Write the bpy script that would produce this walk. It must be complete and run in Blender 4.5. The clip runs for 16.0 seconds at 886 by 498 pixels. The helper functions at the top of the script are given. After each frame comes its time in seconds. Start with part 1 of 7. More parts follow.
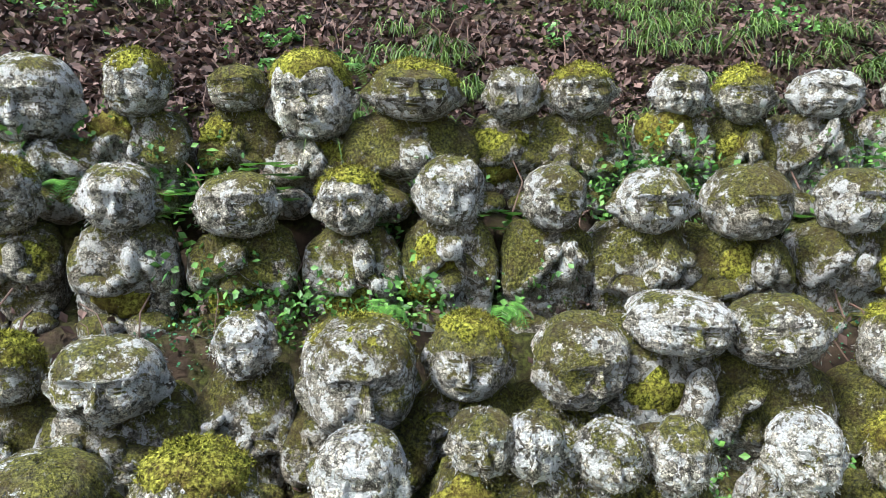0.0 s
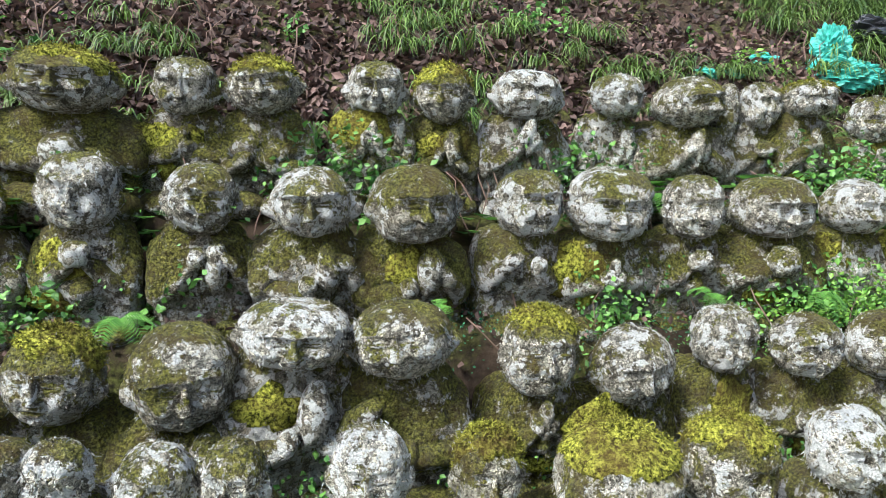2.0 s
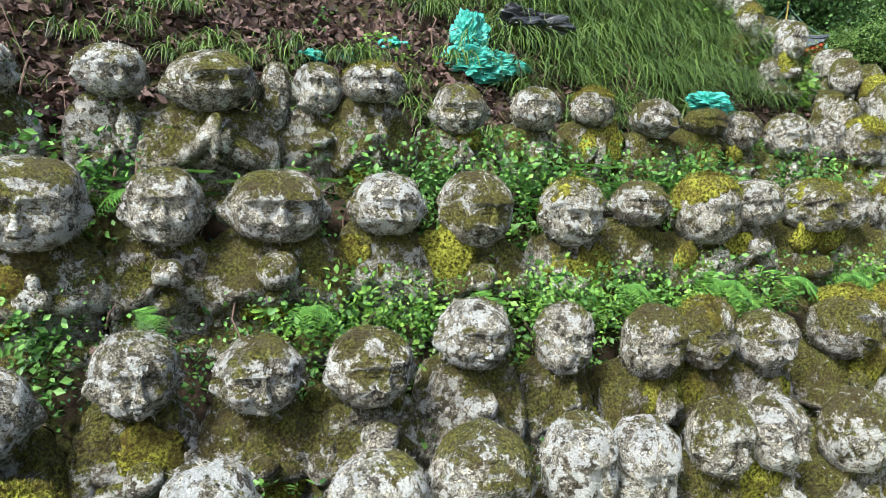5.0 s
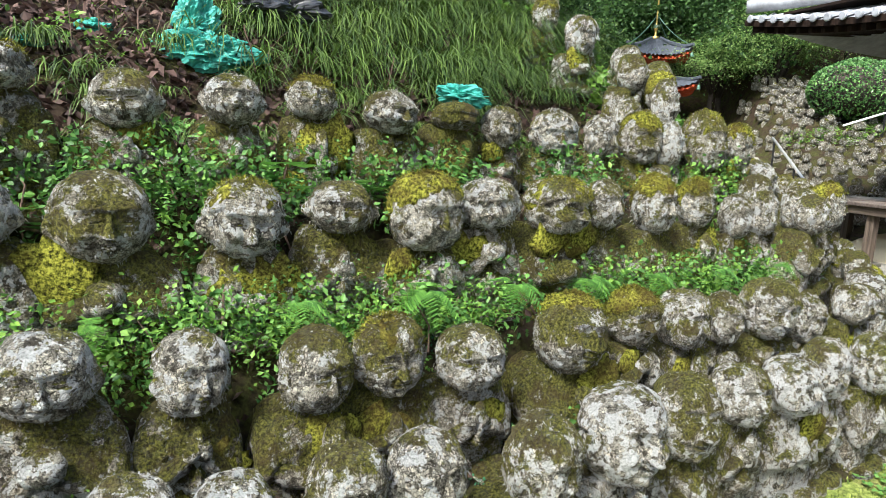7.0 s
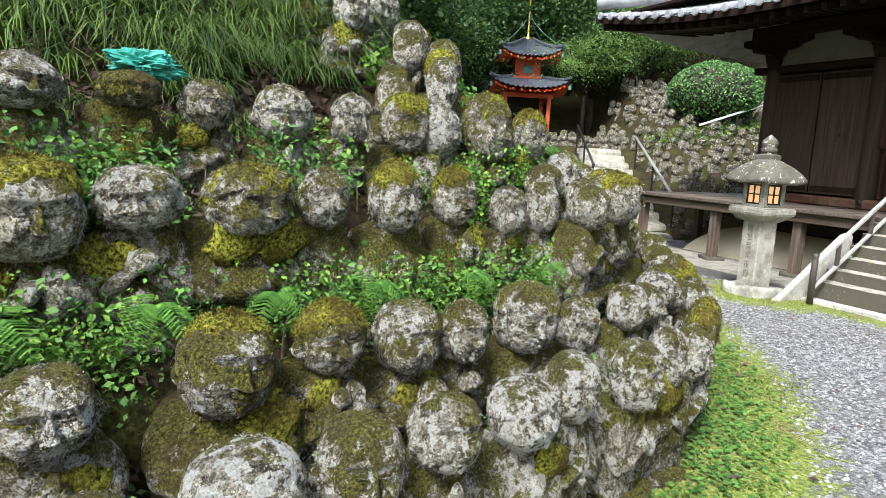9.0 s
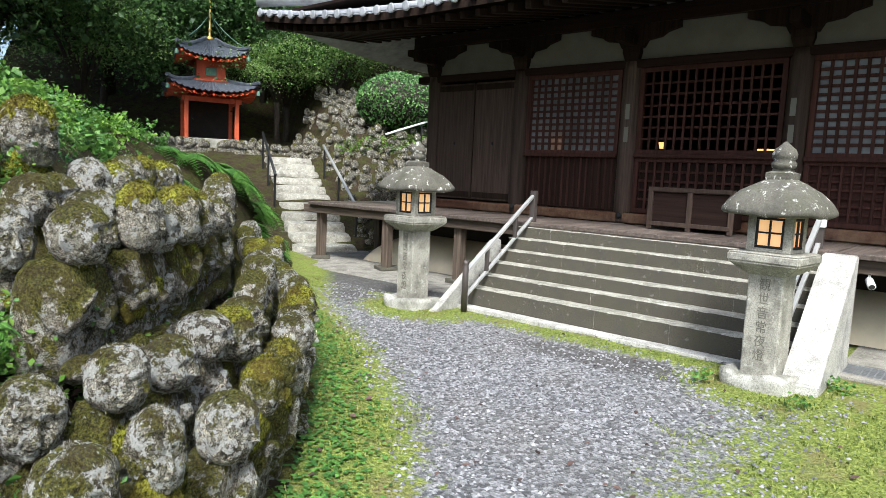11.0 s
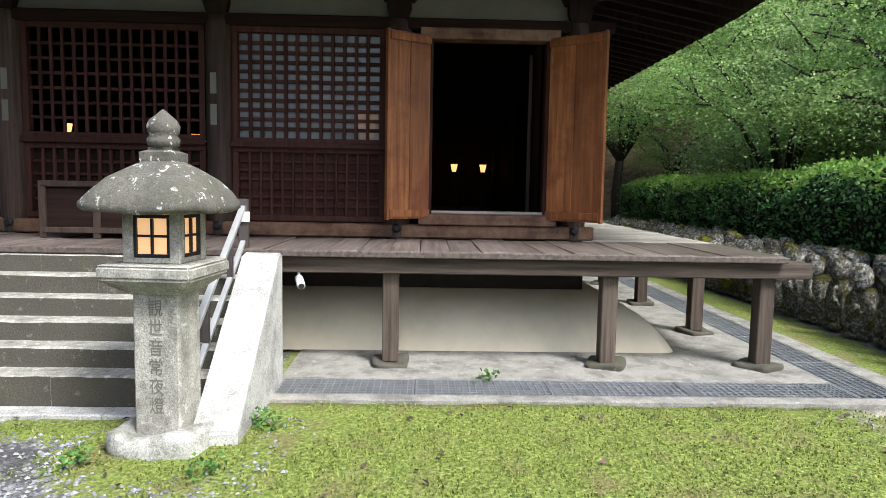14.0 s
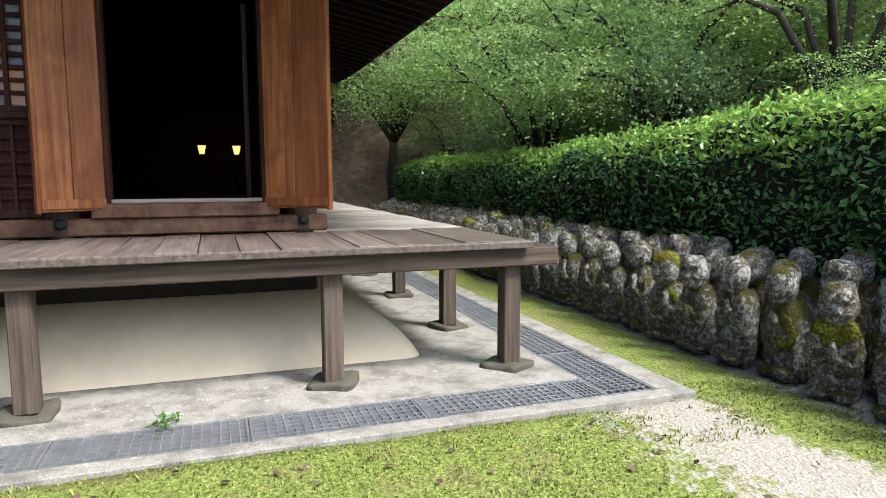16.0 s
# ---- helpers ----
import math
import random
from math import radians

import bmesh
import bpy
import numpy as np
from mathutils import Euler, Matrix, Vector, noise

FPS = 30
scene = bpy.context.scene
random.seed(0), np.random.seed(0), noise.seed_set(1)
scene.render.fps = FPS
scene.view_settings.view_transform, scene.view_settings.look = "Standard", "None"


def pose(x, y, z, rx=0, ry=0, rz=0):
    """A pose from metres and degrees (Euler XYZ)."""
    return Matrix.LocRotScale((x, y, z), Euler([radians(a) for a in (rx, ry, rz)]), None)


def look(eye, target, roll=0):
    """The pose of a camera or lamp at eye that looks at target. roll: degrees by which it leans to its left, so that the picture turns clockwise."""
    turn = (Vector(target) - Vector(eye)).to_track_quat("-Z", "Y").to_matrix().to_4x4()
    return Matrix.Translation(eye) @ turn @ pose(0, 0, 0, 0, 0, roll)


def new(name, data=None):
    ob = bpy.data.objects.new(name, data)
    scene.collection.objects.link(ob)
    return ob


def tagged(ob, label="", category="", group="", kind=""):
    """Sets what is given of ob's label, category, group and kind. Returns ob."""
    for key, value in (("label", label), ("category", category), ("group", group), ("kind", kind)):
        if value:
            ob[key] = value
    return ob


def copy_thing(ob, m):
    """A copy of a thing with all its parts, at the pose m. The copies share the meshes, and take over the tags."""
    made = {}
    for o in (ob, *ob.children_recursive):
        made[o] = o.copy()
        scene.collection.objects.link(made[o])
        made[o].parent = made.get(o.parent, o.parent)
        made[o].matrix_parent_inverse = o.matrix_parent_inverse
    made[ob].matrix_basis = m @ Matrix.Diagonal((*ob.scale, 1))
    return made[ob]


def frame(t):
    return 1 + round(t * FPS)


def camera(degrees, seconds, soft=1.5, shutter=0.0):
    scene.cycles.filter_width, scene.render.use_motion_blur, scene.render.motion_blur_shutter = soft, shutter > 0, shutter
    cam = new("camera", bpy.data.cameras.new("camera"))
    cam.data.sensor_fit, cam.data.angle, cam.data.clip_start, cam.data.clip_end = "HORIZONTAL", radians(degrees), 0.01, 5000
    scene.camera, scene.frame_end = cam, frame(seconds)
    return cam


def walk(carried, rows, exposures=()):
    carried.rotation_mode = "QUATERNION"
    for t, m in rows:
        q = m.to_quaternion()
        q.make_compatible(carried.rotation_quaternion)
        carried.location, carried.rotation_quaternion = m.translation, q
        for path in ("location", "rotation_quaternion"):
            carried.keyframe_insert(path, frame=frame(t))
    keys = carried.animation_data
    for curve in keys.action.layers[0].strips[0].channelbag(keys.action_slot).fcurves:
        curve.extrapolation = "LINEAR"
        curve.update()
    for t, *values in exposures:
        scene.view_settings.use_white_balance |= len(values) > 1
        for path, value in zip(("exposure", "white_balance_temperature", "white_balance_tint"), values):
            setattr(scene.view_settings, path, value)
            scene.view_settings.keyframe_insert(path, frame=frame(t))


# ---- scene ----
cam = camera(68.3, 16.0, 0.6)
METRES, EYE, TILT, LEAN, TURN = 9.0, 1.5, 0.0, 0.0, 8.4
ROWS = [
    (0.0, 0.0, 0.0, 0.0, 0.3, -11.31, -1.5),
    (0.5, 0.0229, 0.0062, 0.0018, -1.12, -11.29, -1.71),
    (1.0, 0.0511, 0.0037, 0.0019, -2.74, -11.41, -1.99),
    (1.5, 0.0796, 0.0039, 0.0012, -4.63, -11.29, -2.24),
    (2.0, 0.1078, 0.0112, 0.0028, -6.44, -11.2, -2.59),
    (2.5, 0.137, 0.0139, 0.0031, -8.16, -11.1, -2.72),
    (3.0, 0.1659, 0.013, 0.0049, -10.14, -10.98, -3.08),
    (3.5, 0.1916, 0.0203, 0.0029, -12.31, -10.96, -3.3),
    (4.0, 0.2196, 0.0297, 0.0038, -14.23, -10.8, -3.37),
    (4.5, 0.2489, 0.0341, 0.0021, -16.18, -10.63, -3.46),
    (5.0, 0.2741, 0.0335, 0.0027, -18.25, -10.33, -3.46),
    (7.5, 0.4147, 0.0402, 0.0026, -27.54, -9.06, -3.11),
    (8.0, 0.4423, 0.0443, 0.0003, -29.31, -8.97, -3.01),
    (10.5, 0.6099, 0.0492, -0.0029, -49.79, -7.04, -2.95),
    (11.0, 0.6474, 0.0501, -0.0002, -57.96, -6.43, -2.64),
    (11.5, 0.6829, 0.0479, 0.0004, -66.39, -5.75, -2.53),
    (12.0, 0.7145, 0.0482, -0.0005, -74.27, -5.1, -2.37),
    (12.5, 0.7443, 0.0484, 0.002, -77.95, -4.51, -2.32),
    (13.0, 0.7727, 0.0364, 0.0014, -84.28, -4.34, -2.03),
    (13.5, 0.8055, 0.0206, -0.0024, -92.07, -4.72, -1.62),
    (14.0, 0.8382, 0.0024, -0.0047, -99.96, -5.17, -1.02),
    (14.5, 0.8645, -0.0263, -0.0073, -107.49, -5.64, -0.64),
    (15.0, 0.8891, -0.0514, -0.0088, -112.82, -6.04, -0.26),
    (15.5, 0.9137, -0.0753, -0.0083, -115.22, -6.12, -0.03),
    (16.0, 0.9349, -0.1026, -0.0092, -117.68, -6.3, 0.11),
]
walk(cam, [(t, pose(0, 0, EYE, TILT, LEAN, TURN) @ pose(METRES * x, METRES * y, METRES * z, 90 + pitch, roll, yaw)) for t, x, y, z, yaw, pitch, roll in ROWS],
     [(0.0, 1.56, 5800, 6), (5.0, 1.38, 6000, 5), (8.0, 1.22, 6100, 6), (11.0, 0.92, 5950, 6), (13.0, 0.88, 5850, 8), (16.0, 1.2, 6000, 9)])

# ---- light ----
SUN_UP, SUN_ROUND = radians(52), radians(230)
world = bpy.data.worlds.new("sky")
scene.world = world
world.use_nodes = True
wn = world.node_tree
sky = wn.nodes.new("ShaderNodeTexSky")
sky.sky_type = "NISHITA"
sky.sun_disc = False
sky.sun_elevation, sky.sun_rotation = SUN_UP, SUN_ROUND
sky.dust_density = 4.0
sky.air_density = 1.0
sky.ozone_density = 0.6
wn.links.new(sky.outputs[0], wn.nodes["Background"].inputs[0])
wn.nodes["Background"].inputs[1].default_value = 0.15
sun = new("sun", bpy.data.lights.new("sun", "SUN"))
sun.data.energy, sun.data.angle, sun.data.color = 3.0, radians(14), (1.0, 0.96, 0.9)
away = Vector((math.sin(SUN_ROUND) * math.cos(SUN_UP), math.cos(SUN_ROUND) * math.cos(SUN_UP), math.sin(SUN_UP)))
sun.matrix_world = look(away * 60, (0, 0, 0))


# ---- materials ----
class Mat:
    """A node material with a Principled shader and short ways to add textures."""

    def __init__(self, name, rough=0.8, metal=0.0, spec=0.4):
        self.m = bpy.data.materials.new(name)
        self.m.use_nodes = True
        self.t = self.m.node_tree
        self.b = self.t.nodes["Principled BSDF"]
        self.b.inputs["Roughness"].default_value = rough
        self.b.inputs["Metallic"].default_value = metal
        self.b.inputs["Specular IOR Level"].default_value = spec
        self.co = self.t.nodes.new("ShaderNodeNewGeometry")
        self.pos = self.co.outputs["Position"]

    def node(self, kind, **values):
        n = self.t.nodes.new(kind)
        for k, v in values.items():
            n.inputs[k].default_value = v
        return n

    def link(self, a, b):
        self.t.links.new(a, b)

    def noise(self, scale, detail=4.0, rough=0.6, stretch=None, at=None):
        n = self.node("ShaderNodeTexNoise", Scale=scale, Detail=detail, Roughness=rough)
        src = at or self.pos
        if stretch:
            mp = self.node("ShaderNodeMapping")
            mp.inputs["Scale"].default_value = stretch
            self.link(src, mp.inputs["Vector"])
            src = mp.outputs[0]
        self.link(src, n.inputs["Vector"])
        return n.outputs["Fac"]

    def voronoi(self, scale, feature="F1", out="Distance"):
        n = self.node("ShaderNodeTexVoronoi", Scale=scale)
        n.feature = feature
        self.link(self.pos, n.inputs["Vector"])
        return n.outputs[out]

    def ramp(self, fac, *stops):
        n = self.t.nodes.new("ShaderNodeValToRGB")
        e = n.color_ramp.elements
        while len(e) < len(stops):
            e.new(0.5)
        for k, (p, c) in zip(e, stops):
            k.position = p
            k.color = (*c, 1) if isinstance(c, tuple) else (c, c, c, 1)
        self.link(fac, n.inputs[0])
        return n.outputs[0]

    def math(self, op, a, b=0.0, c=None):
        n = self.t.nodes.new("ShaderNodeMath")
        n.operation = op
        for i, v in enumerate((a, b) if c is None else (a, b, c)):
            if isinstance(v, (int, float)):
                n.inputs[i].default_value = v
            else:
                self.link(v, n.inputs[i])
        return n.outputs[0]

    def mix(self, fac, a, b, mode="MIX"):
        n = self.t.nodes.new("ShaderNodeMix")
        n.data_type, n.blend_type = "RGBA", mode
        for sock, v in ((n.inputs[0], fac), (n.inputs[6], a), (n.inputs[7], b)):
            if isinstance(v, tuple):
                sock.default_value = (*v, 1)
            elif isinstance(v, (int, float)):
                sock.default_value = v
            else:
                self.link(v, sock)
        return n.outputs[2]

    def info(self, out="Random"):
        return self.t.nodes.new("ShaderNodeObjectInfo").outputs[out]

    def split(self, col):
        n = self.t.nodes.new("ShaderNodeSeparateColor")
        self.link(col, n.inputs[0])
        return n.outputs

    def normal_z(self):
        n = self.t.nodes.new("ShaderNodeSeparateXYZ")
        self.link(self.co.outputs["Normal"], n.inputs[0])
        return n.outputs[2]

    def attr(self, name):
        n = self.t.nodes.new("ShaderNodeAttribute")
        n.attribute_name = name
        return n.outputs["Fac"]

    def bump(self, height, strength=0.5, dist=0.02):
        n = self.node("ShaderNodeBump", Strength=strength, Distance=dist)
        self.link(height, n.inputs["Height"])
        self.link(n.outputs[0], self.b.inputs["Normal"])

    def color(self, c):
        if isinstance(c, tuple):
            self.b.inputs["Base Color"].default_value = (*c, 1)
        else:
            self.link(c, self.b.inputs["Base Color"])
        return self.m


def statue_stone(name, body):
    k = Mat(name, 0.92, spec=0.15)
    rgb = k.split(k.info("Color"))
    moss_bias, lichen_bias, tone = rgb[0], rgb[1], rgb[2]
    grain = k.noise(150, 5, 0.75)
    mid = k.noise(42, 6, 0.72)
    wide = k.noise(9, 5, 0.65)
    base = k.ramp(mid, (0.40, (0.055, 0.045, 0.03)), (0.455, (0.36, 0.335, 0.26)), (0.55, (0.62, 0.585, 0.49)))
    base = k.mix(0.4, base, k.ramp(wide, (0.40, (0.20, 0.175, 0.12)), (0.54, (0.68, 0.645, 0.54))))
    if body:
        base = k.mix(0.35, base, (0.14, 0.10, 0.062))
    base = k.mix(0.9, base, k.ramp(grain, (0.39, 0.25), (0.52, 1.3)), "MULTIPLY")
    base = k.mix(k.ramp(k.noise(19, 8, 0.75), (0.425, 0.85), (0.45, 0.0)), base, (0.05, 0.042, 0.028))
    warp = k.t.nodes.new("ShaderNodeTexNoise")
    warp.inputs["Scale"].default_value = 60
    k.link(k.pos, warp.inputs["Vector"])
    bent = k.t.nodes.new("ShaderNodeVectorMath")
    bent.operation = "MULTIPLY_ADD"
    k.link(warp.outputs["Color"], bent.inputs[0])
    bent.inputs[1].default_value = (0.034, 0.034, 0.034)
    k.link(k.pos, bent.inputs[2])
    plate = k.node("ShaderNodeTexVoronoi", Scale=62)
    k.link(bent.outputs[0], plate.inputs["Vector"])
    crack = k.node("ShaderNodeTexVoronoi", Scale=62)
    crack.feature = "DISTANCE_TO_EDGE"
    k.link(bent.outputs[0], crack.inputs["Vector"])
    scaly = k.ramp(k.noise(7, 5, 0.7), (0.40, 0.25), (0.56, 1.0))
    base = k.mix(scaly, base, k.ramp(k.split(plate.outputs["Color"])[1], (0.0, 0.55), (1.0, 1.9)), "MULTIPLY")
    base = k.mix(k.math("MULTIPLY", scaly, k.ramp(crack.outputs["Distance"], (0.025, 0.9), (0.075, 0.0))), base, (0.03, 0.025, 0.016))
    base = k.mix(k.math("MULTIPLY", tone, 0.55), base, (0.085, 0.07, 0.047))
    # Crusts of lichen: ragged white patches and a scatter of round spots.
    field = k.math("ADD", k.noise(25, 7, 0.64), k.math("MULTIPLY", lichen_bias, 0.10))
    lich = k.ramp(field, (0.578, 0.0), (0.588, 1.0))
    v = k.node("ShaderNodeTexVoronoi", Scale=48)
    k.link(bent.outputs[0], v.inputs["Vector"])
    pick = k.math("ADD", k.split(v.outputs["Color"])[0], k.math("MULTIPLY", lichen_bias, 0.12))
    spot = k.math("MULTIPLY", k.math("GREATER_THAN", pick, 0.9), k.math("LESS_THAN", v.outputs["Distance"], 0.40))
    lich = k.math("MAXIMUM", lich, spot)
    if body:
        lich = k.math("MULTIPLY", lich, 0.7)
    white = k.ramp(grain, (0.36, (0.42, 0.43, 0.38)), (0.48, (0.78, 0.785, 0.75)), (0.6, (0.92, 0.92, 0.9)))
    base = k.mix(k.math("MULTIPLY", lich, 0.9), base, white)
    up = k.math("MULTIPLY", k.normal_z(), 0.15 if body else 0.13)
    moss = k.math("ADD", k.math("ADD", k.noise(5.5, 9, 0.78), up), k.math("MULTIPLY", moss_bias, 0.2))
    if body:
        moss = k.math("ADD", moss, 0.045)
    moss = k.ramp(moss, (0.615, 0.0), (0.645, 1.0))
    green = k.ramp(k.noise(95, 4, 0.75), (0.36, (0.022, 0.022, 0.005)), (0.49, (0.12, 0.118, 0.02)), (0.64, (0.33, 0.32, 0.062)))
    green = k.mix(k.ramp(k.noise(9, 4), (0.45, 0.0), (0.62, 0.6)), green, (0.085, 0.052, 0.022))
    base = k.mix(k.math("MULTIPLY", moss, 0.95), base, green)
    k.bump(k.math("ADD", k.math("MULTIPLY", grain, 0.7), k.math("ADD", mid, k.math("MULTIPLY", scaly, k.ramp(crack.outputs["Distance"], (0.0, 0.0), (0.14, 0.5))))), 1.0, 0.06)
    return k.color(base)


def moss_mat():
    k = Mat("thick_moss", 0.95, spec=0.1)
    c = k.ramp(k.noise(75, 4, 0.75), (0.38, (0.014, 0.016, 0.003)), (0.49, (0.17, 0.175, 0.022)), (0.60, (0.46, 0.46, 0.07)))
    c = k.mix(k.ramp(k.noise(7, 4), (0.42, 0.0), (0.62, 0.75)), c, (0.085, 0.055, 0.018))
    k.bump(k.noise(140, 3, 0.7), 1.0, 0.02)
    return k.color(c)


def earth_mat():
    k = Mat("mossy_earth", 0.95, spec=0.15)
    c = k.ramp(k.noise(8, 6, 0.7), (0.3, (0.014, 0.010, 0.007)), (0.55, (0.05, 0.034, 0.022)), (0.75, (0.10, 0.07, 0.045)))
    moss = k.ramp(k.noise(3.1, 6, 0.7), (0.44, 0.0), (0.58, 1.0))
    c = k.mix(k.math("MULTIPLY", moss, 0.8), c, k.ramp(k.noise(50, 3), (0.35, (0.012, 0.014, 0.004)), (0.65, (0.09, 0.10, 0.02))))
    k.bump(k.noise(30, 6, 0.75), 1.0, 0.04)
    return k.color(c)


def ground_mat():
    k = Mat("gravel_and_moss_ground", 0.92, spec=0.25)
    cell = k.voronoi(42, "F1", "Color")
    g = k.split(cell)[0]
    gravel = k.ramp(g, (0.0, (0.085, 0.085, 0.088)), (0.5, (0.21, 0.21, 0.215)), (1.0, (0.40, 0.40, 0.405)))
    gravel = k.mix(0.6, gravel, k.ramp(k.voronoi(42, "DISTANCE_TO_EDGE"), (0.0, 0.45), (0.12, 1.0)), "MULTIPLY")
    gravel = k.mix(k.ramp(k.noise(1.3, 5), (0.45, 0.0), (0.7, 0.4)), gravel, (0.13, 0.12, 0.10))
    grass = k.ramp(k.noise(38, 5, 0.7), (0.3, (0.06, 0.085, 0.014)), (0.52, (0.20, 0.25, 0.05)), (0.72, (0.38, 0.41, 0.12)))
    grass = k.mix(k.ramp(k.noise(3.0, 5), (0.5, 0.0), (0.68, 0.75)), grass, (0.20, 0.155, 0.075))
    edge = k.math("ADD", k.attr("green"), k.math("MULTIPLY", k.math("SUBTRACT", k.noise(11, 6, 0.75), 0.5), 1.3))
    f = k.ramp(edge, (0.42, 0.0), (0.58, 1.0))
    gravel = k.mix(k.ramp(k.math("ADD", k.attr("sand"), k.math("MULTIPLY", k.math("SUBTRACT", k.noise(7, 5), 0.5), 0.9)), (0.4, 0.0), (0.65, 0.8)), gravel, k.ramp(k.noise(120, 3), (0.3, (0.34, 0.30, 0.23)), (0.7, (0.62, 0.56, 0.46))))
    wet = k.ramp(k.math("ADD", k.attr("damp"), k.math("MULTIPLY", k.math("SUBTRACT", k.noise(6, 5), 0.5), 0.8)), (0.4, 0.0), (0.6, 0.75))
    gravel = k.mix(wet, gravel, (0.075, 0.072, 0.065))
    k.bump(k.math("ADD", k.noise(90, 4, 0.7), k.voronoi(42)), 0.8, 0.02)
    return k.color(k.mix(f, gravel, grass))


def granite(name, tone=(0.42, 0.41, 0.37), dirt=0.5, moss=0.0, spots=0.35, level=0.62):
    k = Mat(name, 0.85, spec=0.3)
    lo, hi = tuple(v * 0.5 for v in tone), tuple(min(1, v * 1.3) for v in tone)
    c = k.ramp(k.noise(95, 3, 0.7), (0.3, lo), (0.5, tone), (0.72, hi))
    d = k.ramp(k.noise(4.5, 7, 0.72), (0.44, 0.0), (0.66, 1.0))
    c = k.mix(k.math("MULTIPLY", d, dirt), c, (0.07, 0.066, 0.055))
    li = k.ramp(k.noise(17, 6, 0.65), (level, 0.0), (level + 0.04, 1.0))
    c = k.mix(k.math("MULTIPLY", li, spots), c, (0.66, 0.66, 0.6))
    if moss:
        ms = k.ramp(k.math("ADD", k.noise(6, 6, 0.7), k.math("MULTIPLY", k.normal_z(), 0.1)), (0.55, 0.0), (0.7, moss))
        c = k.mix(ms, c, (0.07, 0.075, 0.035))
    k.bump(k.math("ADD", k.noise(60, 4, 0.7), k.noise(9, 4)), 0.55, 0.012)
    return k.color(c)


def wood(name, dark, light, along, rough=0.75, worn=None, spec=0.3):
    k = Mat(name, rough, spec=spec)
    st = {"x": (1.2, 26, 26), "y": (26, 1.2, 26), "z": (26, 26, 1.2)}[along]
    g = k.noise(1.0, 7, 0.65, st)
    c = k.ramp(g, (0.3, dark), (0.7, light))
    r = k.math("MULTIPLY", k.info(), 0.5)
    c = k.mix(r, c, tuple(v * 0.55 for v in dark))
    if worn:
        c = k.mix(k.ramp(k.noise(2.2, 6, 0.7), (0.45, 0.0), (0.66, 0.85)), c, worn)
    k.bump(g, 0.35, 0.01)
    return k.color(c)


def plain(name, col, rough=0.7, metal=0.0, vary=0.25, scale=6, spec=0.4):
    k = Mat(name, rough, metal, spec)
    n = k.noise(scale, 6, 0.65)
    c = k.ramp(n, (0.3, tuple(v * (1 - vary) for v in col)), (0.7, tuple(min(1, v * (1 + vary)) for v in col)))
    k.bump(k.noise(scale * 9, 3), 0.15, 0.005)
    return k.color(c)


def leaf_mat(name, dark, light, rough=0.5, through_light=0.25):
    k = Mat(name, rough, spec=0.35)
    isl = k.co.outputs["Random Per Island"]
    c = k.ramp(isl, (0.0, dark), (1.0, light))
    c = k.mix(0.5, c, k.ramp(k.noise(1.1, 3), (0.3, 0.55), (0.7, 1.0)), "MULTIPLY")
    k.color(c)
    tr = k.t.nodes.new("ShaderNodeBsdfTranslucent")
    k.link(c, tr.inputs[0])
    mx = k.node("ShaderNodeMixShader", Fac=through_light)
    k.link(k.b.outputs[0], mx.inputs[1])
    k.link(tr.outputs[0], mx.inputs[2])
    k.link(mx.outputs[0], k.t.nodes["Material Output"].inputs[0])
    return k.m


def glow(name, col, power):
    k = Mat(name, 0.8)
    k.color(col)
    k.b.inputs["Emission Color"].default_value = (*col, 1)
    k.b.inputs["Emission Strength"].default_value = power
    return k.m


def pane_glass():
    k = Mat("sky_grey_pane_glass", 0.25, spec=0.6)
    # Grey base colour holds a painted sky reflection.
    c = k.ramp(k.noise(3, 4), (0.3, (0.15, 0.165, 0.175)), (0.7, (0.27, 0.29, 0.30)))
    k.color(c)
    tp = k.t.nodes.new("ShaderNodeBsdfTransparent")
    mx = k.node("ShaderNodeMixShader", Fac=0.22)
    k.link(k.b.outputs[0], mx.inputs[1])
    k.link(tp.outputs[0], mx.inputs[2])
    k.link(mx.outputs[0], k.t.nodes["Material Output"].inputs[0])
    return k.m


STATUE, BODY = statue_stone("weathered_statue_stone", False), statue_stone("mossy_statue_body_stone", True)
MOSS, EARTH, GROUND = moss_mat(), earth_mat(), ground_mat()
LANTERN = granite("lantern_granite", (0.37, 0.355, 0.305), 0.7, 0.0, 0.45, 0.6)
LANTERN_ROOF = granite("lantern_cap_granite", (0.13, 0.122, 0.10), 0.95, 0.35, 0.75, 0.59)
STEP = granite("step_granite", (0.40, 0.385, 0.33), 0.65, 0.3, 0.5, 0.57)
RISER = granite("dark_riser_granite", (0.085, 0.077, 0.058), 0.9, 0.4, 0.12)
PALE_GRANITE = granite("pale_granite", (0.50, 0.49, 0.455), 0.5)
FOOT_GRANITE = granite("lantern_foot_granite", (0.42, 0.41, 0.37), 0.6, 0.5)
CONCRETE = granite("concrete", (0.30, 0.285, 0.25), 0.7)
WOOD_DARK = wood("dark_temple_wood", (0.010, 0.006, 0.0045), (0.032, 0.019, 0.013), "z", spec=0.12)
WOOD_DARK_Y = wood("dark_temple_wood_beam", (0.012, 0.006, 0.005), (0.036, 0.02, 0.014), "y", spec=0.12)
WOOD_RED = wood("red_brown_lattice_wood", (0.026, 0.010, 0.007), (0.088, 0.035, 0.025), "z", spec=0.2)
WOOD_RED_BACK = wood("red_brown_backing_board", (0.025, 0.010, 0.008), (0.07, 0.028, 0.02), "z", spec=0.2)
